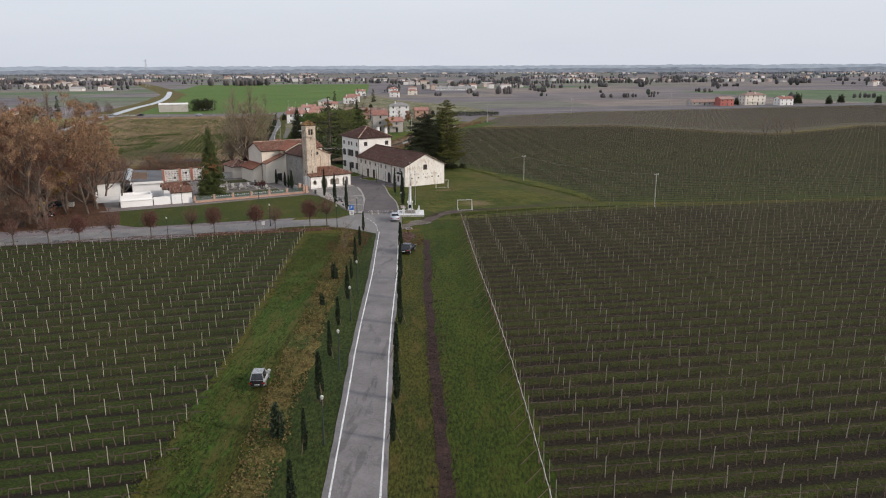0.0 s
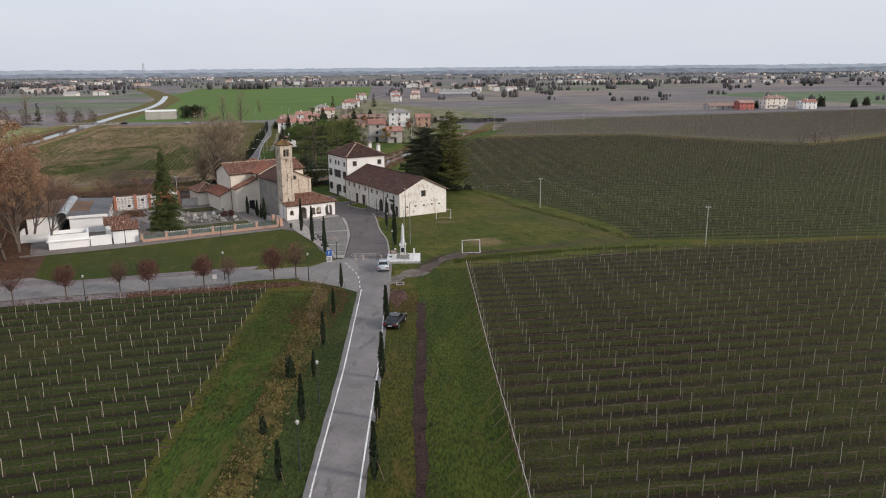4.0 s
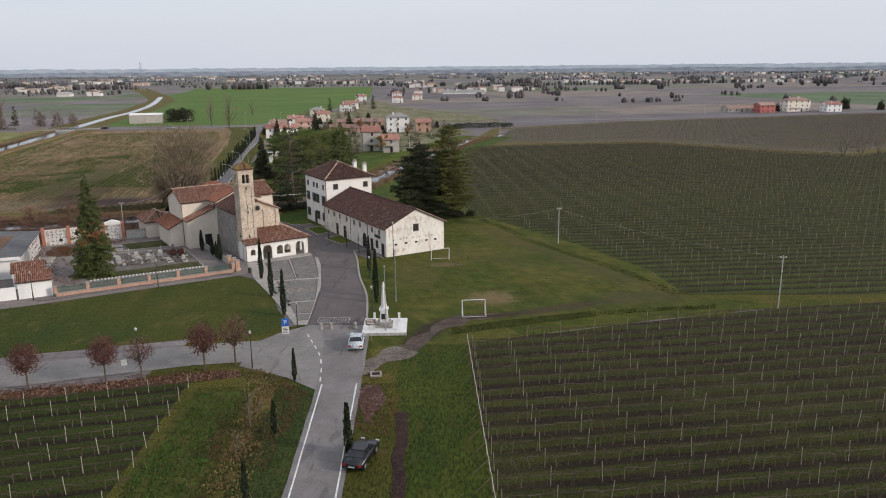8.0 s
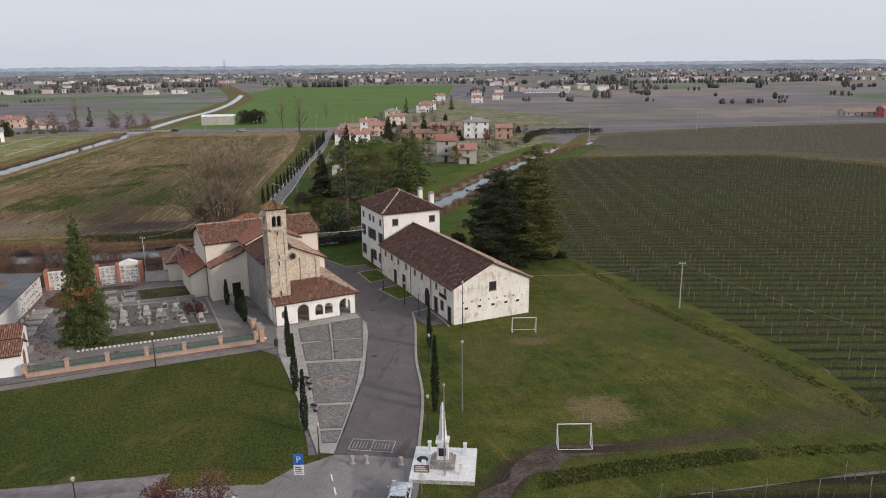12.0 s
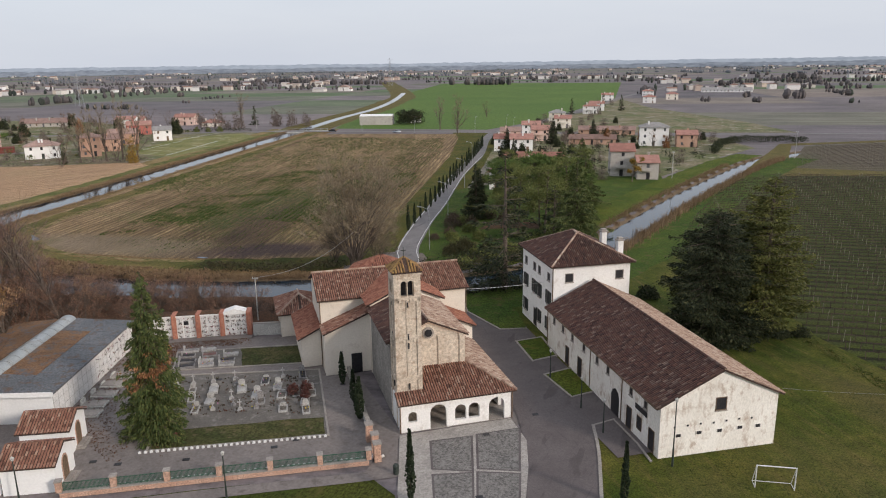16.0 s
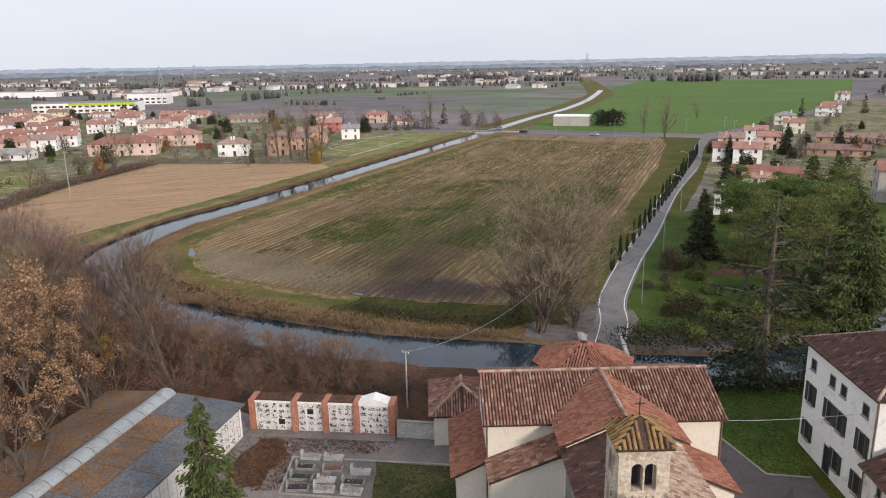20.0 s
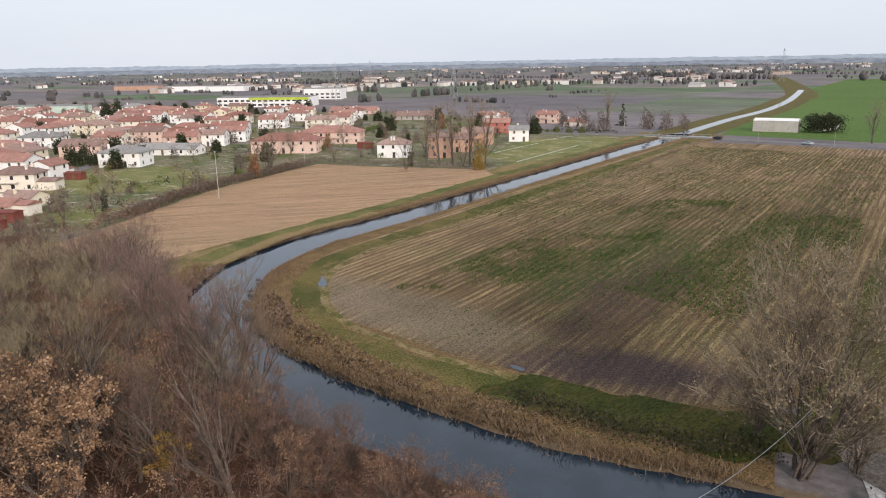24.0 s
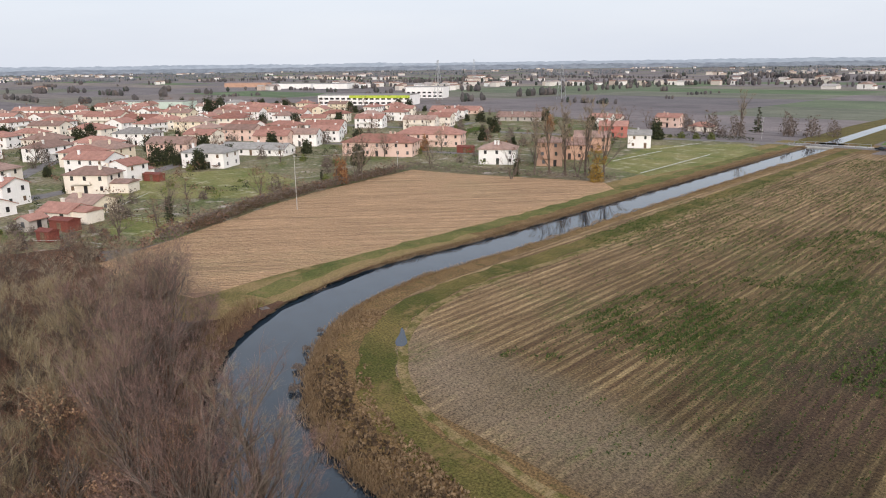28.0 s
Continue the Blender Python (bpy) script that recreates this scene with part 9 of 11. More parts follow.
NORTH = [(-86, 398, 15, 9, 8, 2, "white", "red", False), (-92, 430, 15, 10, 8, 2, "pink", "brown", False), (-81, 440, 15, 9, 8, 2, "pink", "red", False), (-91, 465, 12, 10, 8, 2, "white", "red", False), (-96, 552, 10, 11, 9, 2, "cream", "grey", True),
         (-34, 345, 12, 8, 10, 3, "grey", "red", False), (-26, 340, 12, 7, 9, 2, "grey", "red", False), (-31, 431, 8, 13, 9, 3, "white", "grey", True), (-18, 429, 8, 9, 8, 2, "orange", "red", False), (-56, 474, 6, 30, 8, 1, "orange", "brown", False),
         (-87, 622, 5, 12, 9, 2, "white", "red", True), (-100, 798, 5, 12, 9, 2, "white", "red", False), (-72, 888, 5, 13, 9, 2, "white", "red", True), (-66, 352, 15, 8, 5, 1, "cream", "red", False), (-63.4, 309.5, 12, 4.6, 4.6, 2, "white", "red", True),
         (-66, 364, 8, 24, 7, 1, "orange", "red", False), (-79, 398, 15, 10, 9, 2, "white", "red", False), (-56, 430, 8, 22, 8, 1, "orange", "brown", False), (-84, 508, 10, 10, 8, 2, "cream", "red", False), (-88, 654, 5, 12, 9, 2, "white", "red", False), (196, 580, 12, 24, 10, 1, "grey", "brown", False), (210, 570, 12, 13, 9, 2, "red", "brown", False),
         (236, 582, 12, 20, 10, 3, "cream", "brown", True), (258, 576, 12, 13, 9, 2, "white", "red", False), (-178, 526, 15, 9, 8, 1, "white", "red", False), (3, 993, 3, 60, 14, 1, "white", "grey", False), (-60, 760, 5, 12, 9, 2, "white", "red", True), (-45, 820, 5, 12, 9, 2, "cream", "red", True)]
for row in PLACED:
    house(*row)
for x, y, turn, w, d, *rest in NORTH:
    house(x, y, turn, w * 0.88, d * 0.88, *rest, group="houses by the northern road")
vrng = random.Random(5)
taken = [(r[0], r[1]) for r in PLACED]
FILL = scattered(118, 21, [(-285, 178), (-300, 180), (-420, 160), (-620, 190), (-690, 290), (-640, 380), (-560, 420), (-500, 450), (-420, 440), (-370, 380), (-340, 330), (-330, 250)], 17, 12000)
for x, y in FILL:
    if all(math.hypot(x - a, y - b) > 19 for a, b in taken):
        house(x, y, 42 + vrng.choice((0, 0, 90, 90, 5, -6)), vrng.uniform(10, 17), vrng.uniform(8, 10.5), vrng.choice((1, 2, 2, 2)), vrng.choice(("white", "cream", "cream", "pink", "yellow", "white", "white")), vrng.choice(("red", "red", "brown")), vrng.random() < 0.5)

sheet("village_ground", [(-204, 208), (-214, 172), (-250, 150), (-330, 150), (-640, 150), (-790, 300), (-700, 440), (-560, 430), (-440, 500), (-330, 470), (-262, 440), (-236, 446), (-222, 425), (-213, 392), (-202, 340), (-200, 326), (-232, 312), (-248, 291), (-226, 246)], 0.014, GARDENS, 1.0, 8, label="gardens and rough grass of the village", category="ground")
for pts in ([(-262, 180), (-300, 226), (-330, 255), (-352, 300), (-345, 330), (-372, 380), (-400, 425)], [(-330, 240), (-380, 262), (-460, 285), (-560, 300)], [(-352, 300), (-400, 318), (-470, 345), (-540, 380)], [(-262, 180), (-330, 200), (-420, 235), (-520, 245), (-640, 260)], [(-345, 330), (-300, 330), (-275, 345)]):
    ribbon("village_street", pts, -2.8, 2.8, 0.05, ASPHALT, 0.2, 6.0, "grey asphalt village street", "road")
for pts in ([(-233.4, 360.7), (-241.9, 395.3)], [(-209.4, 346.6), (-224.5, 399)], [(-247, 400), (-250, 428)]):
    ribbon("garden_wall", pts, -0.2, 0.2, 0.5, MARBLE, 0.0, 4.0, "low white garden wall", "wall")
sheet("garden_lawn", [(-206, 346), (-232, 352), (-258, 410), (-240, 440), (-222, 424), (-214, 392)], 0.03, GARDENGRASS, 0.5, 6, label="green lawn of a walled garden", category="lawn")
sheet("garden_lawn", [(-262, 214), (-300, 226), (-296, 262), (-262, 262), (-240, 246)], 0.022, GARDENGRASS, 1.5, 4, label="green garden behind the field", category="lawn")

# factory, white hall, long sheds
GREENBAND = surface("lime_band", (0.42, 0.52, 0.06), (0.48, 0.58, 0.08), None, 0.3, 4, 0.6, 0.05)


def hall(x, y, turn, w, d, h, label, band=False, wall=None, roof_mat=None, glazed=True):
    ob = thing("industrial_hall", label, "hall", pose(x, y, 0, 0, 0, turn), "industrial halls")
    m = Mesh()
    m.box(-w / 2, w / 2, -d / 2, d / 2, 0, h)
    part("wall", m, wall or W_WHITE, ob)
    m = Mesh()
    m.prism([(-d / 2 - 0.2, h), (-d / 2 - 0.2, h + 0.25), (0, h + 1.0), (d / 2 + 0.2, h + 0.25), (d / 2 + 0.2, h)], -w / 2, w / 2, pose(0, 0, 0, 0, 0, 90))
    part("roof", m, roof_mat or ROOF_GREY, ob)
    if band:
        m = Mesh()
        m.box(-w / 2 + w * 0.35, w / 2 + 0.1, -d / 2 - 0.12, -d / 2, h - 2.2, h)
        part("lime_band", m, GREENBAND, ob, "lime-green facade band")
    for zz in ((1.2, 4.6) if h > 6 else (1.2,)) if glazed else ():
        n = int(w / 5)
        for i in range(n):
            o = part("window", pane(3.2, 1.5, DARK), None, ob)
            o.matrix_local = face_of("front", -w / 2 + w * (i + 0.5) / n, -d / 2, zz)


hall(-618, 476, 42, 80, 30, 8.0, "long white factory with a lime-green band", True)
hall(-690, 580, 42, 38, 24, 10.5, "plain tall white factory hall")
hall(-194, 508, 17, 19, 11, 5.0, "white metal shed beside the canal", roof_mat=W_WHITE, wall=W_GREY, glazed=False)
hall(-1112, 614, 42, 62, 26, 7.0, "long grey industrial shed", glazed=False)
hall(-700, 322, 42, 64, 20, 5.5, "long pale-green greenhouse shed", wall=surface("mint_cladding", (0.50, 0.60, 0.54), (0.58, 0.67, 0.61), None, 0.3, 4, 0.6, 0.05, grain=0.1), glazed=False)
hall(-1246, 588, 42, 74, 20, 6.5, "long stack-like brown shed far off", False, W_ORANGE, ROOF_BROWN, False)
hall(-1046, 646, 42, 52, 26, 7.0, "long pale shed far off", glazed=False)


WINTER = pieces("winter_twig_clumps", [(0.085, 0.068, 0.058), (0.140, 0.108, 0.090), (0.19, 0.150, 0.125), (0.11, 0.085, 0.075)], 0.9, 0)


def hedge(name, label, pts, w, h, leaves, n_per=60, seed=3, size=0.3, blades=False):
    rng = random.Random(seed)
    m = Mesh()
    line = smooth_line(pts, 1.0)
    for p in line:
        for _ in range(n_per):
            q = p + Vector((rng.gauss(0, w * 0.4), rng.gauss(0, w * 0.4), 0))
            if blades:
                g = -1.8 * max(0.0, min(1.0, (5.3 - min((q.xy - c.xy).length for c in canal_line[::2])) / 2.4))
                tip = Vector((q.x + rng.gauss(0, 0.25), q.y + rng.gauss(0, 0.25), g + h * rng.uniform(0.5, 1.2)))
                d = Vector((rng.gauss(0, 1), rng.gauss(0, 1), 0)).normalized() * 0.05
                m.face((q.x - d.x, q.y - d.y, g), (q.x + d.x, q.y + d.y, g), tip)
                continue
            leaf(m, Vector((q.x, q.y, 0.1 + h * rng.random() ** 0.7 * (0.8 + 0.35 * noise.noise(q * 0.35)))), size * rng.uniform(0.6, 1.3), 0.4)
    tagged(part(name, m, leaves), label, "hedge", "", "stuff")


hedge("hedge", "dark clipped evergreen hedge across the fields", [(-7, 405), (-5, 430), (2, 447), (14, 452), (28, 453)], 1.8, 3.2, LEAF_CEDAR, 90, 3, 0.4)
hedge("hedge", "dense round green trees beside the shed", [(-180, 510), (-170, 515)], 5.0, 9.0, LEAF_CEDAR, 330, 4, 0.6)
hedge("hedge", "clipped dark hedge along the country road", [(-292, 431), (-270, 442), (-244, 453)], 1.2, 1.8, LEAF_CEDAR, 16, 14, 0.4)
hedge("bank_scrub", "brown brambles along the field edge", [(-206, 212), (-214, 220), (-229, 239), (-241, 259), (-252, 282), (-261, 300)], 3.4, 2.8, WINTER, 40, 5, 0.35)
hedge("bank_scrub", "brown brambles along the field edge", [(-262, 301), (-244, 309), (-224, 320), (-206, 332)], 3.0, 2.4, WINTER, 34, 6, 0.35)
hedge("bank_scrub", "dark scrub on the canal bank", [(-50, 231), (-45, 236), (-41, 245), (-38, 256)], 3.0, 2.0, LEAF_CEDAR, 60, 7, 0.25)
hedge("bank_scrub", "dark scrub beside the bridge", [(-36, 222), (-41, 216.5), (-46, 214.5)], 2.4, 1.8, LEAF_CEDAR, 60, 8, 0.25)
hedge("bank_scrub", "dry reeds on the canal bank", [(-149.6, 224.0), (-137.2, 212.6), (-124, 207.2), (-108, 207.2), (-94, 209.4), (-80, 212.9), (-67, 218.6)], 2.0, 0.65, pieces("dry_reeds", [(0.125, 0.080, 0.046), (0.20, 0.138, 0.080), (0.27, 0.19, 0.115)], 0.9, 0), 90, 9, 0.3, True)
hedge("bank_scrub", "dry reeds on the canal bank", [(-158.6, 240), (-164, 265), (-173, 298), (-181.5, 335), (-198.5, 402)], 1.0, 0.4, bpy.data.materials["dry_reeds"], 30, 10, 0.3, True)
hedge("bank_scrub", "dry reeds on the canal bank", [(-169.6, 240), (-174.7, 267), (-182.8, 300), (-192, 335), (-209.5, 404)], 1.0, 0.45, bpy.data.materials["dry_reeds"], 30, 11, 0.3, True)
hedge("bank_scrub", "dry reeds on the canal bank", [(-28.5, 268), (-22.5, 297), (-14, 332), (-3, 375)], 1.6, 0.8, bpy.data.materials["dry_reeds"], 36, 12, 0.35, True)

def offset_line(first, last, off, step=3):
    """Points beside the canal's middle line; off to the right of its run."""
    pts = smooth_line(CANAL[first:last], 4.0)
    out = []
    for i in range(0, len(pts), step):
        d = (pts[min(i + 1, len(pts) - 1)] - pts[max(i - 1, 0)]).normalized()
        out.append((pts[i].x + d.y * off, pts[i].y - d.x * off))
    return out


REEDS = bpy.data.materials["dry_reeds"]
hedge("bank_scrub", "low dry reeds at the waterline", offset_line(9, 17, -5.3), 0.7, 0.5, REEDS, 50, 82, 0.3, True)
hedge("bank_scrub", "low dry reeds at the waterline", offset_line(4, 11, 5.5), 0.6, 0.35, REEDS, 26, 81, 0.3, True)
hedge("bank_scrub", "tall tan reeds along the canal beyond the bridge", offset_line(19, 25, 4.4), 2.2, 1.7, REEDS, 70, 83, 0.3, True)
hedge("bank_scrub", "tall tan reeds along the canal beyond the bridge", offset_line(19, 25, -3.9), 1.0, 0.7, REEDS, 45, 84, 0.3, True)
hedge("bank_scrub", "dark brambles and ivy on the shaded bank by the bridge", [(-88, 215.8), (-80, 217.2), (-73, 219.6), (-67, 223.2)], 3.0, 1.3, pieces("dark_brambles", [(0.026, 0.028, 0.014), (0.050, 0.046, 0.022), (0.075, 0.055, 0.032)], 0.9, 0), 120, 85, 0.24)
hedge("bank_scrub", "dry grass on the far bank of the bend", [(-161, 214), (-150, 204.5), (-138, 199.2), (-124, 195.6), (-110, 195.8)], 2.4, 0.9, bpy.data.materials["dry_reeds"], 80, 13, 0.3, True)
for k, (bx, by) in enumerate([(-146.5 + 0, 218.4), (-142, 214.6), (-137.5, 211.6), (-132.5, 209.2), (-127.5, 207.6), (-122, 207.0), (-116.5, 207.2), (-111, 207.8), (-105.5, 208.8), (-100, 209.9), (-94.5, 211.0), (-89, 212.2), (-84, 213.6)]):
    b = bush("bank_bush", "low dark brown clump on the canal bank", 1.8, 0.8, 60 + k, WINTER, 260, 0.13)
    tagged(b, group="clumps on the bank")
    b.matrix_basis = spot(bx, by - 0.9, k * 40, 0.7 + 0.1 * (k % 4), -0.35)

# village trees
REDSHED = surface("red_sheet_metal", (0.16, 0.045, 0.035), (0.21, 0.065, 0.048), (0.12, 0.05, 0.04), 0.6, 6, 0.7, 0.1)
plant(bush("garden_tree", "dark evergreen garden tree in the village", 6.0, 7.5, 31, LEAF_CEDAR, 1100, 0.55), scattered(92, 31, [(-262, 190), (-420, 165), (-640, 175), (-760, 300), (-690, 430), (-470, 480), (-330, 470), (-270, 430), (-250, 300)], 14), "village evergreens", 31, 0.5, 1.3)
plant(bare_tree("bare_tree", "leafless garden tree in the village", 8.5, 61, 2, 0.55, TWIG, depth=2, clear=0.2, twig_w=0.04), scattered(105, 32, [(-225, 215), (-262, 190), (-420, 165), (-640, 175), (-760, 300), (-690, 430), (-470, 480), (-330, 470), (-270, 430), (-230, 315), (-250, 290)], 11), "village bare trees", 32, 0.5, 1.15)
VILLAGE = [(-226, 190), (-262, 170), (-420, 160), (-640, 175), (-760, 300), (-690, 430), (-470, 480), (-330, 470), (-270, 430), (-262, 380), (-262, 310), (-246, 270)]
plant(bush("garden_tree", "bushy leafless garden tree in the village", 5.0, 6.0, 35, WINTER, 400, 0.33), scattered(170, 35, VILLAGE, 8) + [(-262, 458, 2.0), (-269, 460, 2.1), (-256, 459, 1.7), (-238, 485, 1.9), (-250, 488, 1.7), (-245, 480, 1.5), (-280, 462, 1.3), (-290, 470, 1.5), (-305, 464, 1.3), (-232, 492, 1.5)], "village winter trees", 35, 0.5, 1.3)
plant(bush("garden_bush", "round green garden bush in the village", 3.4, 3.0, 36, LEAF_PINE, 240, 0.42), scattered(85, 36, VILLAGE, 10) + [(-275, 440), (-270, 441), (-264, 443), (-258, 445)], "village bushes", 36, 0.5, 1.2)
plant(bush("garden_tree", "dark winter tree between the northern houses", 5.0, 6.5, 37, WINTER, 400, 0.33), [(-78, 412), (-66, 420), (-58, 448, 1.1), (-72, 462), (-98, 480), (-46, 462), (-28, 432), (-14, 452), (-60, 490, 1.1), (-100, 535), (-104, 590), (-78, 560), (-92, 690), (-86, 720), (-40, 395), (-52, 415), (-44, 372), (-36, 356), (-18, 376), (-80, 580), (-74, 428, 1.2), (-86, 450, 1.1), (-100, 452), (-70, 440), (-84, 478, 1.2), (-60, 462), (-48, 436, 1.2), (-26, 456), (-8, 446), (-44, 350), (-24, 350, 0.9), (-38, 332), (-52, 362, 1.1), (-62, 372, 1.1), (-96, 505), (-76, 520), (-92, 640), (-80, 610), (-98, 668)], "northern winter trees", 37, 0.7, 1.2)
plant(fir("spruce", "tall dark spruce beside the country road", 11.0, 2.6, 38, LEAF_CEDAR, 0.06, 0.3, 16, 7, 16, 0.7), [(-265, 488), (-90, 700, 0.9), (-98, 610, 0.9), (-70, 650)], "roadside spruces", 38)
plant(bush("garden_tree", "rust-brown garden tree in the village", 5.0, 8.0, 33, LEAF_BROWN, 700, 0.5), [(-248, 270), (-300, 330, 0.8), (-270, 345, 0.7), (-330, 420), (-50, 430, 0.9), (-38, 452, 0.8), (-25, 420, 0.7)], "brown garden trees", 33)
plant(bush("garden_tree", "dark evergreen garden tree by the road", 6.0, 7.0, 34, LEAF_CEDAR, 1100, 0.5), [(-66, 378), (-58, 392, 0.8), (-76, 388, 0.8), (-96, 418, 0.7), (-68, 414, 0.9), (-54, 456, 1.0), (-30, 462, 0.9), (-12, 456, 0.7), (-40, 440, 0.8), (-98, 440, 0.8), (-70, 455, 0.9), (-48, 440, 0.9), (-82, 488, 0.8), (-36, 415, 0.6), (-100, 520, 0.9), (-60, 540, 0.8), (225, 585, 1.2), (280, 600, 1.6), (300, 590, 1.3), (320, 610, 1.7), (345, 600, 1.5)], "northern garden trees", 34, 0.6, 0.95)

hedge("bank_scrub", "dark brambles on the canal bank by the bridge", [(-52.2, 224.6), (-48.5, 228.0), (-44.5, 231.2), (-41.5, 234.6), (-38, 239.5)], 4.6, 1.7, pieces("bank_brambles", [(0.024, 0.030, 0.012), (0.050, 0.050, 0.020), (0.080, 0.066, 0.034)], 0.9, 0), 230, 97, 0.24)
hedge("bank_scrub", "dark ivy and fallen boughs on the near canal bank", [(-48.6, 213.2), (-43.5, 215.6), (-39.0, 219.0), (-34.0, 221.6), (-30.6, 226.5)], 2.6, 1.0, pieces("bank_ivy", [(0.016, 0.018, 0.010), (0.034, 0.032, 0.018), (0.055, 0.046, 0.030)], 0.9, 0), 170, 98, 0.22)
plant(bush("bank_bush", "dark evergreen bush leaning over the canal bank", 4.2, 3.2, 42, LEAF_CEDAR, 900, 0.2), [(-28.5, 238, 0.7), (-25, 246, 0.6), (-33.5, 243.5, 0.8)], "canal bushes", 42, 0.8, 1.2)
sheet("gravel_apron", [(-57.6, 224.6), (-60.4, 225.6), (-63.2, 228.4), (-62.6, 231.6), (-61.0, 235), (-59.6, 231)], 0.076, STONY, 0.5, 0.8, label="gravel lay-by beside the bridge", category="gravel")
sheet("gravel_apron", [(-53.6, 226.6), (-53.6, 230), (-54.4, 233.6), (-57.0, 236.8), (-56.6, 232.6), (-55, 228)], 0.076, STONY, 0.4, 0.8, label="gravel edge of the road by the bridge", category="gravel")
# darker grass laid here also stands in for the willow's shadow
sheet("shaded_bank", [(-93, 214.6), (-80, 217.6), (-69, 222.0), (-62.5, 227.4), (-65.5, 234), (-71, 229.5), (-80, 225), (-92, 220.5)], 0.05, VERGE_ROAD, 2.6, 0.8, label="rough bank grass, darker for the shadow under the willow", category="grass")
# the gardens nearest the field
plant(bush("garden_tree", "twiggy grey-brown garden shrub by the fence", 3.6, 3.4, 39, WINTER, 420, 0.28), [(-219, 199), (-223, 203, 0.8), (-215, 204, 0.9), (-228, 193, 0.8), (-236, 212), (-243, 222, 0.9), (-248, 232, 1.1), (-232, 190, 1.1), (-216, 190, 1.2), (-240, 196, 0.7), (-210, 197, 1.1), (-246, 208, 0.8)], "garden shrubs", 39, 0.7, 1.2)
plant(bush("ivy_tree", "bare tree stem wrapped in dark ivy", 2.0, 6.0, 40, LEAF_CEDAR, 500, 0.28), [(-224.4, 218.3, 1.1), (-231, 318, 1.5), (-257, 268, 0.6)], "ivy-clad trees", 40)
plant(bare_tree("bare_tree", "pale leafless garden tree over ivy", 9.0, 63, 2, 0.5, TWIG_PALE, depth=3, clear=0.3, twig_w=0.03), [(-224.7, 218.6), (-251.1, 276.5, 1.0), (-212, 206, 0.8), (-257.5, 304.9, 0.8), (-294, 309.2, 0.8), (-293, 333, 0.8)], "garden trees by the field", 41)
plant(bush("garden_tree", "broad dark evergreen garden tree among the houses", 8.0, 8.5, 44, LEAF_CEDAR, 1500, 0.5), [(-322, 237.8), (-327, 243, 0.9), (-318, 244, 0.7), (-592, 334, 1.5), (-606, 338, 1.6), (-580, 338, 1.3), (-462, 281, 0.7), (-429, 228, 0.9), (-477, 331, 0.9), (-651, 360, 1.3), (-280, 206, 0.6), (-697, 326, 1.0), (-399, 430, 0.9), (-504, 417, 1.0), (-547, 472, 1.0), (-338, 262, 0.5)], "broad village evergreens", 44, 0.9, 1.1)
hedge("garden_scrub", "rusty brown scrub along the edge of the tilled field", [(-213.4, 219.8), (-219, 226.2), (-225.2, 233.4), (-232, 241.3), (-237.2, 249.9), (-242.9, 259.2), (-251, 276), (-258, 290)], 3.4, 1.9, pieces("brown_scrub", [(0.060, 0.052, 0.022), (0.115, 0.072, 0.048), (0.160, 0.105, 0.074), (0.070, 0.072, 0.030)], 0.9, 0), 150, 95, 0.26)
hedge("clipped_hedge", "clipped bright green hedge in the village", [(-343.6, 377.3), (-358.5, 401.6)], 2.0, 2.2, LEAF_PINE_BRIGHT, 90, 96, 0.3)
plant(bush("garden_tree", "tree with last yellow leaves beside the canal garden", 5.0, 8.0, 45, LEAF_YELLOW, 800, 0.4), [(-207.9, 327.3)], "", 45)
for x, y, w_, d_, h_ in ((-221, 195, 3.2, 2.4, 2.0), (-229.2, 199, 5.0, 3.2, 2.3), (-287.5, 229.2, 5.5, 2.6, 2.0), (-286.3, 339.3, 6.0, 3.0, 2.2)):
    sh = thing("garden_shed", "low dark red metal garden shed", "shed", pose(x, y, 0, 0, 0, 36), "garden sheds")
    m = Mesh()
    m.box(-w_ / 2, w_ / 2, -d_ / 2, d_ / 2, 0, h_)
    part("wall", m, REDSHED, sh)
    m = Mesh()
    m.prism([(-d_ / 2 - 0.2, h_), (d_ / 2 + 0.2, h_), (d_ / 2 + 0.2, h_ + 0.08), (0, h_ + 0.55), (-d_ / 2 - 0.2, h_ + 0.08)], -w_ / 2 - 0.2, w_ / 2 + 0.2, pose(0, 0, 0, 0, 0, 90))
    part("roof", m, REDSHED, sh)
    m = Mesh()
    m.box(-0.5, 0.5, -d_ / 2 - 0.04, -d_ / 2, 0.02, 1.9)
    part("door", m, WOOD, sh)
sheet("garden_lawn", [(-236, 212), (-222, 204), (-212, 212), (-224, 226)], 0.026, GARDENGRASS, 0.8, 2, label="small fenced green garden plot", category="lawn")
gf = thing("garden_fence", "weathered wooden posts of a wire garden fence", "fence", pose(-238, 208, 0, 0, 0, 27), "", "structure")
for k in range(15):
    m = Mesh()
    m.tube((k * 1.7, 0.1 * math.sin(k), -0.05), (k * 1.7, 0.1 * math.sin(k), 1.3), 0.08, 0.07, 5, True)
    part("fence_post", m, WOOD, gf)
m = Mesh()
for z in (0.4, 0.8, 1.2):
    m.tube((0, 0, z), (23.8, 0, z), 0.015, 0.015, 3)
part("fence_wire", m, METAL, gf)
for pts in ([(-222, 190), (-214, 199), (-208, 203)], [(-246, 196), (-240, 206), (-238, 208)], [(-262, 222), (-250, 214), (-240, 208)]):
    ribbon("garden_wall", pts, -0.15, 0.15, 0.7, CONCRETE, 0.0, 3.0, "low grey garden wall", "wall")

# ---- the far plain ----
frng = random.Random(99)


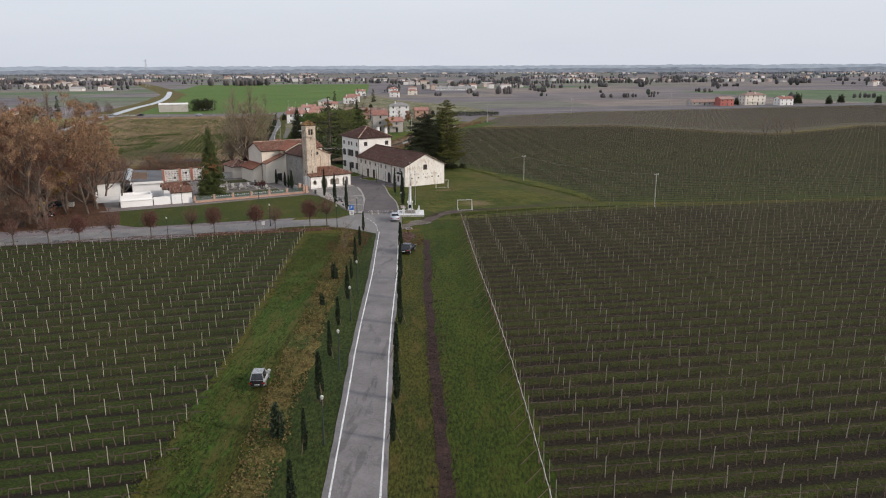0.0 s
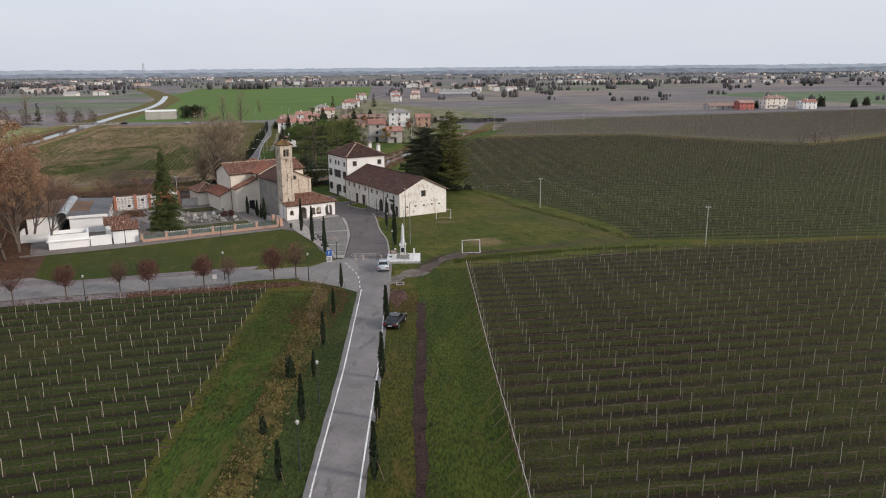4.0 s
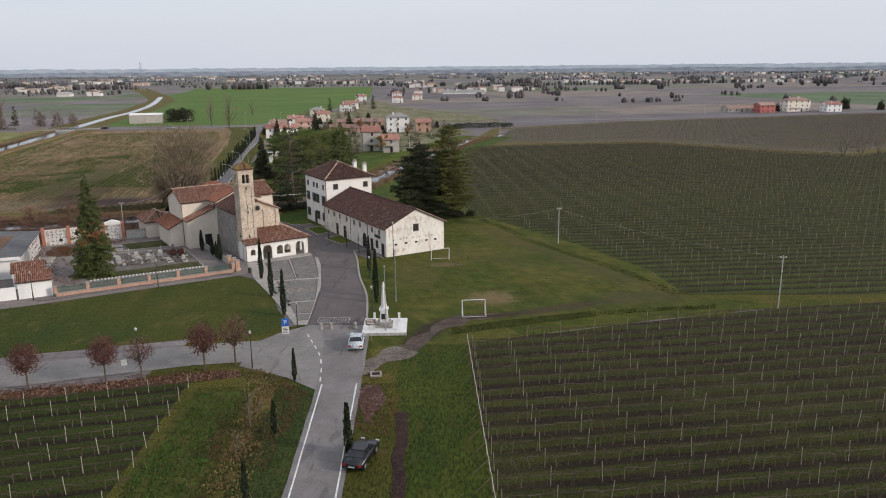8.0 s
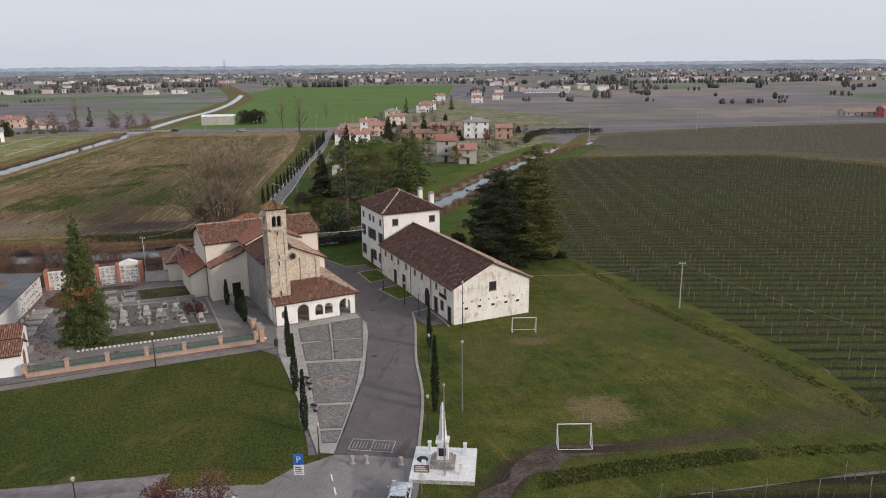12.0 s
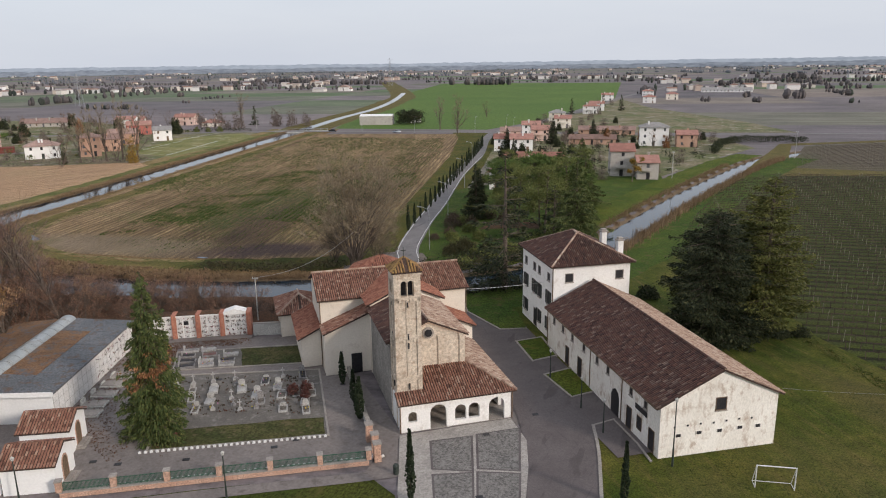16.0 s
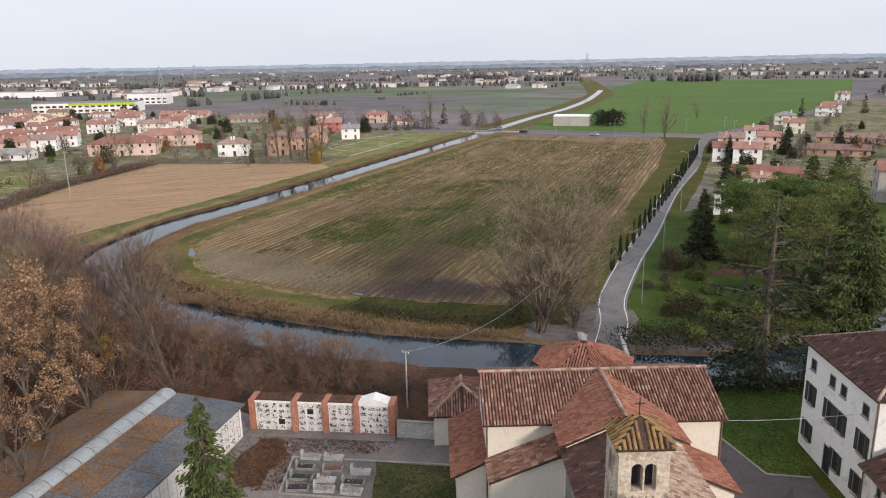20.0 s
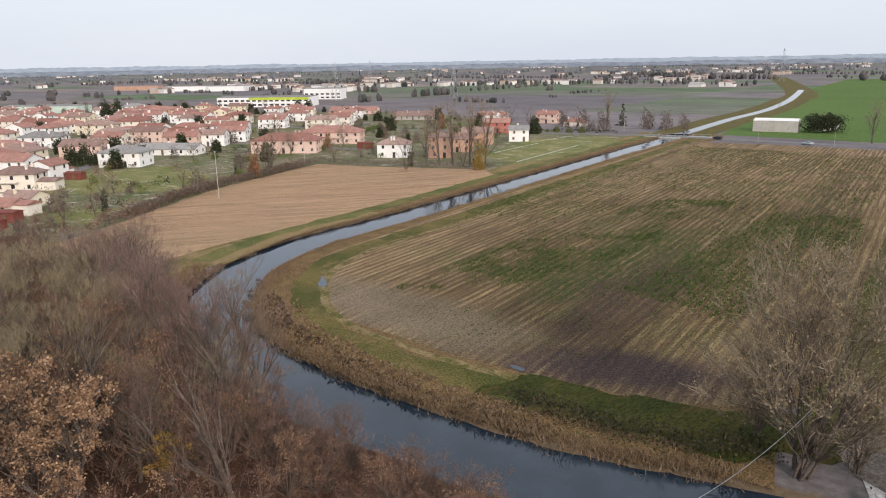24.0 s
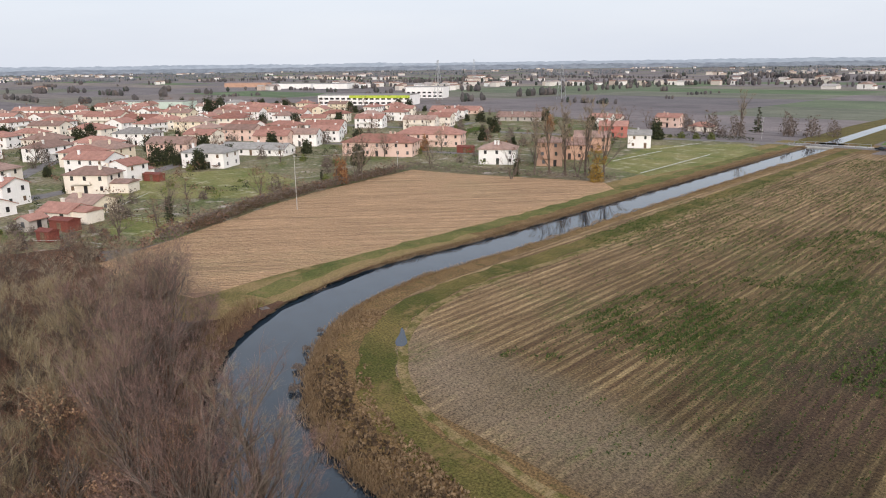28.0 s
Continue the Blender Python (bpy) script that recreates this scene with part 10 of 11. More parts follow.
def far_place(lo, hi):
    r = math.sqrt(frng.uniform(lo * lo, hi * hi)) if frng.random() < 0.5 else frng.uniform(lo, hi)
    a = radians(frng.uniform(-50, 118))
    return -40 - r * math.sin(a), 120 + r * math.cos(a)


def clear_of(x, y):
    return not (-480 < x < -90 and 440 < y < 1420) and not (-800 < x < -180 and 120 < y < 520) and not (-140 < x < 60 and y < 560) and not (0 < x < 460 and y < 600)


def far_tree(m, cx, cy, hh):
    """A low-cut crown of five ragged sides, for trees seen from hundreds of metres."""
    r = hh * frng.uniform(0.26, 0.46)
    s = len(m.v)
    for zz, rr in ((0, r * 0.55), (hh * 0.34, r), (hh * 0.72, r * 0.8)):
        for q in range(5):
            t = q * 1.2566 + frng.uniform(-0.35, 0.35)
            k = rr * frng.uniform(0.75, 1.2)
            m.v.append((cx + k * math.cos(t), cy + k * math.sin(t), zz + frng.uniform(-0.08, 0.08) * hh if zz else 0))
    m.v.append((cx + frng.gauss(0, r * 0.2), cy + frng.gauss(0, r * 0.2), hh))
    for q in range(5):
        j = (q + 1) % 5
        m.f += [(s + q, s + j, s + 5 + j, s + 5 + q), (s + 5 + q, s + 5 + j, s + 10 + j, s + 10 + q), (s + 10 + q, s + 10 + j, s + 15)]


ROWS = (radians(9), radians(99), radians(14), radians(102))
m, mg = Mesh(), Mesh()
n = 0
while n < 900:  # clumps and short hedgerows
    x, y = far_place(560, 4500)
    if not clear_of(x, y):
        continue
    n += 1
    L, ang, H = frng.choice((8, 14, 30, 60)), frng.choice(ROWS), frng.uniform(3, 9)
    for k in range(int(max(4, L / 4))):
        u = frng.uniform(-L / 2, L / 2)
        far_tree(mg if frng.random() < 0.12 else m, x + u * math.cos(ang) + frng.gauss(0, 1.8), y + u * math.sin(ang) + frng.gauss(0, 1.8), H * frng.uniform(0.6, 1.15))
n = 0
while n < 150:  # long belts of trees along ditches and lanes
    x, y = far_place(950, 4600)
    L, ang = frng.uniform(150, 620), frng.choice(ROWS)
    H, step = frng.uniform(4, 9), frng.uniform(5, 11)
    n += 1
    u = -L / 2
    while u < L / 2:
        cx, cy = x + u * math.cos(ang) + frng.gauss(0, 2.0), y + u * math.sin(ang) + frng.gauss(0, 2.0)
        if clear_of(cx, cy) and noise.noise(Vector((cx * 0.012, cy * 0.012, 7.0))) > -0.25:
            far_tree(mg if frng.random() < 0.06 else m, cx, cy, H * frng.uniform(0.55, 1.15))
        u += step * frng.uniform(0.6, 1.5)
for x, y, w, h, k in ((-365, 1300, 46, 13, 26), (120, 1560, 30, 12, 16), (480, 1640, 40, 11, 20), (640, 1380, 34, 12, 18), (-640, 1350, 60, 10, 34), (-860, 1500, 80, 11, 40)):
    for _ in range(k):  # woods that stand out on the plain
        far_tree(m, x + frng.gauss(0, w * 0.5), y + frng.gauss(0, 9), h * frng.uniform(0.7, 1.1))
m_h, m_r = Mesh(), Mesh()


def far_house(x, y, size=1.0):
    w, d, h = frng.uniform(8, 15) * size, frng.uniform(7, 9.5) * size, frng.choice((3.2, 5.4, 5.8))
    m4 = pose(x, y, 0, 0, 0, frng.choice((9, 99, 12, 102, 30)))
    m_h.box(-w / 2, w / 2, -d / 2, d / 2, 0, h, m4)
    m_r.prism([(-d / 2 - 0.4, h), (0, h + 0.19 * d), (d / 2 + 0.4, h)], -w / 2 - 0.3, w / 2 + 0.3, m4 @ pose(0, 0, 0, 0, 0, 90))


n = 0
while n < 46:  # hamlets: houses along a lane, with their trees
    x, y = far_place(900, 4500)
    if not clear_of(x, y):
        continue
    n += 1
    ang, L = frng.choice(ROWS), frng.uniform(90, 420)
    for _ in range(int(L / 15)):
        u, v = frng.uniform(-L / 2, L / 2), frng.gauss(0, 22)
        hx, hy = x + u * math.cos(ang) - v * math.sin(ang), y + u * math.sin(ang) + v * math.cos(ang)
        if clear_of(hx, hy):
            far_house(hx, hy)
            for _ in range(frng.choice((1, 2, 3))):
                far_tree(mg if frng.random() < 0.35 else m, hx + frng.gauss(0, 13), hy + frng.gauss(0, 13), frng.uniform(3.5, 8.5))
n = 0
while n < 190:  # lone farms
    x, y = far_place(950, 4400)
    if clear_of(x, y):
        n += 1
        for _ in range(frng.choice((1, 1, 2, 3))):
            far_house(x + frng.gauss(0, 16), y + frng.gauss(0, 16), frng.choice((1, 1, 1.6)))
        for _ in range(4):
            far_tree(mg if frng.random() < 0.3 else m, x + frng.gauss(0, 18), y + frng.gauss(0, 18), frng.uniform(4, 9))
for x0, y0, x1, y1, k in ((232, 1683, 470, 1590, 34), (560, 1600, 700, 1430, 14), (-60, 1060, 30, 1030, 9), (-1000, 800, -700, 1120, 40), (-1300, 760, -820, 700, 36), (-420, 1720, -80, 1780, 26)):
    for _ in range(k):  # the villages beyond the vineyards
        t = frng.random()
        hx, hy = x0 + (x1 - x0) * t + frng.gauss(0, 10), y0 + (y1 - y0) * t + frng.gauss(0, 22)
        far_house(hx, hy)
        far_tree(mg if frng.random() < 0.4 else m, hx + frng.gauss(0, 12), hy + frng.gauss(0, 12), frng.uniform(4, 9))
# bare-crown tones, paled and greyed a little for distance haze
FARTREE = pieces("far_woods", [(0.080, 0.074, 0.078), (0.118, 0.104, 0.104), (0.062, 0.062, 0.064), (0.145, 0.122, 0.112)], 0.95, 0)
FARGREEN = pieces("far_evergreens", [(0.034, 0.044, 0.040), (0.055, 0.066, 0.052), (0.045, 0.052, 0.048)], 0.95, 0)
mist = Mesh()  # woods more than two kilometres off, haze put into their colour
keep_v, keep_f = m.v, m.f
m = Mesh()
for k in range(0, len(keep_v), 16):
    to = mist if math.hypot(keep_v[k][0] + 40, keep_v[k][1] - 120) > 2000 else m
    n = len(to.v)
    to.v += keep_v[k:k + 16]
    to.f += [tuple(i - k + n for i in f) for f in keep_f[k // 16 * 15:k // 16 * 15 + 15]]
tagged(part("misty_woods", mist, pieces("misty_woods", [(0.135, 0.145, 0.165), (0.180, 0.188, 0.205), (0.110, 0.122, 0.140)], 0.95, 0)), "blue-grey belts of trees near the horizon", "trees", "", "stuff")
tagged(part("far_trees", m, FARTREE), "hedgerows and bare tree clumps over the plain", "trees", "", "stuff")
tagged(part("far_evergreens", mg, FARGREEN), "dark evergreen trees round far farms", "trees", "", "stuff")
tagged(part("far_houses", m_h, pieces("far_walls", [(0.74, 0.74, 0.74), (0.62, 0.57, 0.52), (0.80, 0.80, 0.80), (0.50, 0.40, 0.34), (0.70, 0.64, 0.56)], 0.9, 0)), "scattered pale houses over the plain", "houses", "", "stuff")
tagged(part("far_roofs", m_r, pieces("far_tiles", [(0.22, 0.130, 0.10), (0.31, 0.20, 0.16), (0.40, 0.38, 0.37), (0.25, 0.16, 0.13)], 0.9, 0)), "tiled roofs of scattered houses", "roofs", "", "stuff")
for x, y, h in ((-520, 1250, 46), (-640, 560, 36), (-1050, 900, 40), (-560, 640, 30)):
    ob = thing("pylon", "lattice power pylon far over the fields", "pylon", pose(x, y, 0), "pylons")
    m = Mesh()
    for sx in (-1, 1):
        for sy in (-1, 1):
            m.tube((sx * 3, sy * 3, 0), (sx * 0.5, sy * 0.5, h), 0.16, 0.1, 4)
    for k in range(8):
        a, b = k / 8, (k + 1) / 8
        for sx, sy, tx, ty in ((-1, -1, 1, -1), (1, -1, 1, 1), (1, 1, -1, 1), (-1, 1, -1, -1)):
            ra, rb = 3 - 2.5 * a, 3 - 2.5 * b
            m.tube((sx * ra, sy * ra, h * a), (tx * rb, ty * rb, h * b), 0.08, 0.08, 3)
    part("lattice", m, METAL, ob)
    for zz, ww in ((h * 0.78, 7), (h * 0.92, 5)):
        m = Mesh()
        m.tube((-ww, 0, zz), (ww, 0, zz), 0.12, 0.12, 4)
        part("crossarm", m, METAL, ob)

# the horizon: two far belts of wooded land, haze painted on as blue-grey glow
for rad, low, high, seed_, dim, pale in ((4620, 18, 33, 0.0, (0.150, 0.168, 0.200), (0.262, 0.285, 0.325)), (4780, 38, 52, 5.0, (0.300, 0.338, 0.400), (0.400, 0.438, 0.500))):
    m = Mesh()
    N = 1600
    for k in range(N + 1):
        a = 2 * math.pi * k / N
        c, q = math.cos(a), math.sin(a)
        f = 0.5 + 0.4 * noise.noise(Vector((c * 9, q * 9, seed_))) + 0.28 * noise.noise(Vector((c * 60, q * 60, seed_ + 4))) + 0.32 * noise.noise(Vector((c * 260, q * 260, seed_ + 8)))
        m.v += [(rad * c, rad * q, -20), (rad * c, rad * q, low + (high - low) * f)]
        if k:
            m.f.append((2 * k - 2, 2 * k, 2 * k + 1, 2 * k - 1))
    bm_, nt_, p_, v_ = start_mat("haze_glow_distance", 1.0, 0, 0.0)
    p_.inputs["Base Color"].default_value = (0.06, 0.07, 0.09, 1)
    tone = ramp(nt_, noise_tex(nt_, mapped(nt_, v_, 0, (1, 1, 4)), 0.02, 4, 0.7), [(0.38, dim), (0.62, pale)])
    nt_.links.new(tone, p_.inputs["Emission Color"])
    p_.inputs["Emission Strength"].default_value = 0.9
    tagged(part("backdrop", m, bm_), "far belt of low land at the horizon, glowing in haze colour", "backdrop", "", "structure")


# ---- vines ----
POST = surface("pale_concrete_post", (0.34, 0.31, 0.26), (0.45, 0.42, 0.35), None, 1.5, 9, 0.9, 0.2)
POST_OLD = surface("grey_wooden_post", (0.185, 0.168, 0.140), (0.28, 0.258, 0.215), None, 1.5, 9, 0.9, 0.2)
CANE = pieces("bare_vine_canes", [(0.044, 0.031, 0.027), (0.080, 0.056, 0.047), (0.125, 0.092, 0.076)], 0.9, 0)


def inside_of(poly, x, y):
    odd = False
    for (ax, ay), (bx, by) in zip(poly, poly[1:] + poly[:1]):
        if (ay > y) != (by > y) and x < (bx - ax) * (y - ay) / (by - ay) + ax:
            odd = not odd
    return odd


def vineyard(poly, turn, pitch, gap, post_h, seed, near, canes=2.0, cane_h=0.9, vines=1.1, label="", first=(0, 0), cane_mat=None, post_mat=None):
    """Rows of vines inside an outline. near: how many posts are objects of their own, from the stretch nearest the road."""
    rng = random.Random(seed)
    u, v = Vector((math.cos(radians(turn)), math.sin(radians(turn)))), Vector((-math.sin(radians(turn)), math.cos(radians(turn))))
    o = Vector(first)
    S = [((Vector(p) - o).dot(u), (Vector(p) - o).dot(v)) for p in poly]
    post = Mesh()
    post.box(-0.024, 0.024, -0.024, 0.024, -0.1, post_h)
    post_me = post.data("vine_post", post_mat or POST)
    posts, cane = [], Mesh()
    r0, r1 = int(min(s[1] for s in S) / pitch) - 1, int(max(s[1] for s in S) / pitch) + 1
    for r in range(r0, r1 + 1):
        y = r * pitch
        cut = sorted(a[0] + (b[0] - a[0]) * (y - a[1]) / (b[1] - a[1]) for a, b in zip(S, S[1:] + S[:1]) if (a[1] - y) * (b[1] - y) < 0)
        for a, b in zip(cut[::2], cut[1::2]):
            k = (math.ceil(a / gap) * gap if first[0] > 20 else a + 0.3) if first[0] > -10 else b - 0.3
            step = gap if first[0] > -10 else -gap
            while a < k < b:
                p = o + u * k + v * y
                posts.append((p.x, p.y))
                k += step
            x = a
            while x < b:
                p = o + u * x + v * (y + rng.gauss(0, 0.04))
                t = Vector((p.x, p.y, 0))
                h = cane_h * rng.uniform(0.9, 1.08)
                s = Vector((u.x, u.y, 0))
                w = Vector((v.x, v.y, 0))
                top = t + s * rng.gauss(0, 0.1) + Vector((0, 0, h))
                cane.face(t - s * 0.05, t + s * 0.05, top + s * 0.035, top - s * 0.035)
                q = top + s * vines * rng.uniform(0.8, 1.05) + Vector((0, 0, rng.gauss(0, 0.03)))
                cane.face(top - w * 0.05, top + w * 0.05, q + w * 0.03, q - w * 0.03)
                cane.face(top + Vector((0, 0, -0.05)), top + Vector((0, 0, 0.05)), q + Vector((0, 0, 0.04)), q + Vector((0, 0, -0.05)))
                for _ in range(int(canes + rng.random())):
                    c = top + s * rng.uniform(0, vines)
                    e = c + s * rng.gauss(0, 0.35) + w * rng.gauss(0, 0.22) + Vector((0, 0, rng.uniform(-0.5, 0.55)))
                    cane.face(c - s * 0.035, c + s * 0.035, e)
                x += vines * rng.uniform(0.92, 1.08)
    tagged(part("vines", cane, cane_mat or CANE), label, "vines", "", "stuff")
    posts.sort(key=lambda p: abs(p[0] + 8) + 0.35 * abs(p[1] - 75))
    for x, y in posts[:near]:
        ob = new("vine_post", post_me)
        ob.matrix_basis = pose(x, y, 0, rng.gauss(0, 2), rng.gauss(0, 2), turn)
        tagged(ob, "weathered pale vineyard post", "post", "vineyard posts")
    rest = Mesh()
    for x, y in posts[near:]:
        rest.box(-0.022, 0.022, -0.022, 0.022, -0.1, post_h * rng.uniform(0.93, 1.05), pose(x, y, 0, rng.gauss(0, 2), rng.gauss(0, 2), turn))
    if rest.v:
        tagged(part("vine_posts", rest, post_mat or POST), "rows of weathered pale vineyard posts", "posts", "", "stuff")
    return posts


LEFT = [(-19.8, 30), (-21.1, 66), (-22.7, 90), (-25.2, 126.8), (-50, 119.7), (-72, 115), (-118, 102), (-150, 60), (-120, 20)]
vineyard(LEFT, 15.5, 2.9, 3.75, 1.55, 1, 150, 3.0, 0.75, 1.0, "rows of bare low vines on wires", (-21.5, 65.8))
RIGHT = [(8.6, 30), (7.8, 51), (6.1, 83), (4.5, 110), (3.1, 137.3), (14.7, 141), (26.7, 145), (44, 150), (59, 152.4), (190, 172), (200, 30)]
vineyard(RIGHT, 9.0, 2.585, 4.13, 1.75, 2, 150, 5.0, 1.0, 1.05, "rows of bare trellised vines", (11.4, 53.3), None, POST_OLD)
NEAST = [(7, 212), (22.6, 188.6), (32.4, 168.6), (34, 156.6), (57, 156.6), (230, 181), (300, 360), (204, 361), (176, 338), (141, 314), (121, 326), (102, 345), (82, 362), (42, 358), (10, 351), (1, 340), (-5, 318), (-10, 285), (-12, 262), (-2, 236)]
vineyard(NEAST, 6.0, 2.6, 5.6, 1.6, 3, 0, 4.0, 1.0, 1.4, "long rows of bare trellised vines", (30, 170), None, POST_OLD)
BEYOND = [(18, 376), (44, 374), (84, 378), (104, 360), (123, 341), (141, 329), (176, 353), (204, 376), (330, 395), (330, 556), (255, 533), (169, 503), (95, 481), (59, 458), (30, 436)]
vineyard(BEYOND, 97.0, 3.0, 6.5, 1.8, 4, 0, 1.0, 1.1, 2.6, "brown rows of bare vines beyond the headland", (40, 400), None, POST_OLD)

# the pale irrigation hose that hangs along the row ends
m = Mesh()
pts = smooth_line([(8.3, 26), (7.5, 55), (6.2, 80), (5.0, 98), (2.8, 137)], 2.6)
for a, b in zip(pts, pts[1:]):
    za, zb = 1.35 + random.uniform(-0.06, 0.06), 1.35 + random.uniform(-0.06, 0.06)
    c = (a + b) / 2
    m.tube((a.x, a.y, za), (c.x, c.y, 1.22), 0.035, 0.035, 6)
    m.tube((c.x, c.y, 1.22), (b.x, b.y, zb), 0.035, 0.035, 6)
tagged(part("irrigation_hose", m, CONCRETE), "white irrigation hose hung along the row ends", "hose")
m = Mesh()
for a in pts:
    m.tube((a.x + 0.1, a.y, 1.5), (a.x - 1.3, a.y - 0.15, 0.0), 0.035, 0.035, 4)
    m.tube((a.x + 0.06, a.y, 0), (a.x + 0.06, a.y, 1.6), 0.05, 0.045, 5)
tagged(part("end_stays", m, WOOD), "leaning end stays of the vine rows", "stakes", "", "stuff")


# ---- weeds in the stubble and tufts on the verges ----
def tufts(name, label, poly, n, size, mat_, seed, field=None, thr=0.0, z=0.03):
    rng = random.Random(seed)
    xs, ys = [p[0] for p in poly], [p[1] for p in poly]
    m = Mesh()
    k = tries = 0
    while k < n and tries < n * 12:
        tries += 1
        x, y = rng.uniform(min(xs), max(xs)), rng.uniform(min(ys), max(ys))
        if not inside_of(poly, x, y) or noise.noise(Vector((x * 0.025, y * 0.025, seed))) + 0.7 * noise.noise(Vector((x * 0.13, y * 0.09, seed))) + 0.5 * noise.noise(Vector((x * 0.5, y * 0.3, seed + 3.0))) + rng.gauss(0, 0.2) < thr:
            continue
        if field:
            c, s = math.cos(radians(field[0])), math.sin(radians(field[0]))
            across_ = -x * s + y * c
            across_ = round(across_ / field[1]) * field[1] + rng.gauss(0, field[1] * 0.2)
            along = x * c + y * s
            x, y = along * c - across_ * s, along * s + across_ * c
        k += 1
        for _ in range(3):
            u, v = rng.gauss(0, size * (2.4 if field else 0.5)), rng.gauss(0, size * 0.4)
            if field:
                u, v = u * c - v * s, u * s + v * c
            leaf(m, Vector((x + u, y + v, z)), size * rng.uniform(0.5, 1.2), 0.9)
    tagged(part(name, m, mat_), label, "plants", "", "stuff")


GREENWEED = pieces("green_weeds", [(0.030, 0.052, 0.014), (0.056, 0.092, 0.020), (0.105, 0.122, 0.038)], 0.9, 0)
STRAW = pieces("straw", [(0.17, 0.128, 0.072), (0.23, 0.175, 0.105), (0.12, 0.088, 0.052)], 0.9, 0)
EDGEBLADE = pieces("long_grass_blades", [(0.045, 0.072, 0.014), (0.080, 0.098, 0.022), (0.125, 0.115, 0.036)], 0.9, 0)
GRASSBLADE = pieces("grass_blades", [(0.042, 0.070, 0.015), (0.068, 0.084, 0.021), (0.098, 0.094, 0.030)], 0.9, 0)
DRYBLADE = pieces("dry_blades", [(0.13, 0.10, 0.04), (0.19, 0.14, 0.06), (0.09, 0.085, 0.03)], 0.9, 0)
DRYREED = bpy.data.materials["dry_reeds"]
BIGFIELD = [(-148, 232), (-134, 224), (-120, 221), (-102, 223), (-88, 227), (-74, 236), (-80, 275), (-94, 330), (-105, 375), (-126, 440), (-190, 430), (-176, 330), (-162, 272)]
tufts("weeds", "green weeds sprouting along the furrows", BIGFIELD, 6000, 0.20, GREENWEED, 4, (104, 1.4), 0.25)
tufts("weeds", "thick green weeds along the furrows", [(-127, 230), (-117, 236), (-113, 262), (-117, 300), (-124, 330), (-138, 322), (-136, 286), (-133, 256)], 5200, 0.24, GREENWEED, 14, (104, 1.4), 0.22)
tufts("weeds", "thick green weeds along the furrows", [(-103, 254), (-84, 252), (-86, 300), (-96, 330), (-112, 326), (-107, 288)], 5500, 0.26, GREENWEED, 24, (104, 1.4), 0.14)
tufts("bank_tufts", "tussocks of dry brown grass on the canal bank", [(-150, 224), (-138, 213.5), (-124, 208), (-108, 206.5), (-94, 209), (-82, 212), (-82, 217), (-94, 214), (-108, 212), (-124, 213), (-140, 220), (-148, 228)], 2600, 0.30, DRYREED, 31, None, -0.1)
tufts("bank_tufts", "dark ragged tussocks on the canal bank", [(-138, 212.5), (-124, 207), (-108, 205.5), (-94, 208), (-82, 211), (-82, 214), (-94, 211), (-108, 210), (-124, 211), (-138, 216)], 700, 0.38, pieces("dark_tussocks", [(0.045, 0.03, 0.02), (0.09, 0.062, 0.038)], 0.9, 0), 32, None, 0.15)
tufts("stubble", "pale straw stubble in rows", BIGFIELD, 14000, 0.14, STRAW, 6, (104, 1.4), -0.6)
tufts("verge_tufts", "tufts of grass on the verges", [(-21, 24), (-6, 24), (-13, 122), (-24, 124)], 5000, 0.11, GRASSBLADE, 7)
tufts("edge_grass", "long green grass along the end of the vine rows", [(3.2, 212), (10.6, 198), (13.6, 188.6), (18, 182), (22.2, 175.2), (26.2, 168.6), (28.8, 162), (31.6, 156), (34.4, 156), (30.6, 163), (27.9, 169.4), (23.8, 176.2), (19.6, 183), (15.4, 189.8), (12.2, 199), (4.6, 213.4)], 1900, 0.17, EDGEBLADE, 91, None, -0.1)
tufts("edge_grass", "bank of long dark grass beside the farm track", [(1.0, 142.5), (5.7, 144.5), (12.7, 146.9), (20.3, 149.1), (28, 150.4), (36, 151.4), (36, 150), (27.3, 148.8), (19.7, 147), (12.2, 144.4), (5.5, 142), (1.0, 140)], 2400, 0.19, EDGEBLADE, 92, None, -0.1)
tufts("lawn_tufts", "coarse tufts in the lawn", [(-8, 146), (0, 150), (20, 153), (27, 163), (18, 180), (6, 206), (-8, 214), (-10, 178), (-8, 160)], 3500, 0.10, GRASSBLADE, 93, None, 0.15)
tufts("strip_tufts", "tufts of lush grass beside the vines", [(1.6, 24), (9.6, 24), (2.6, 138), (-2.6, 128)], 4000, 0.10, GRASSBLADE, 9)
tufts("ditch_tufts", "dark tufts along the ditch", [(0.2, 40), (2.2, 40), (-2.3, 120), (-4.2, 120)], 900, 0.14, pieces("dark_tufts", [(0.05, 0.035, 0.03), (0.085, 0.06, 0.045)], 0.9, 0), 10)
tufts("fallen_leaves", "fallen brown leaves scattered under a small tree", [(-20, 112), (-13.6, 110), (-13.0, 124), (-16, 127), (-20.5, 124)], 1300, 0.13, FALLEN, 11, None, -0.1, 0.05)
tufts("fallen_leaves", "fallen brown leaves beside the road", [(-8, 117), (-4, 115), (-3.6, 125), (-5.8, 131), (-8.2, 128)], 500, 0.12, FALLEN, 12, None, -0.1, 0.06)
tufts("fallen_leaves", "fallen brown leaves along the side road", [(-75, 117.3), (-57, 121.2), (-44, 124.4), (-30, 129), (-23, 130.4), (-23, 128.4), (-30, 126.6), (-75, 114)], 1800, 0.13, FALLEN, 13, None, 0.0, 0.06)
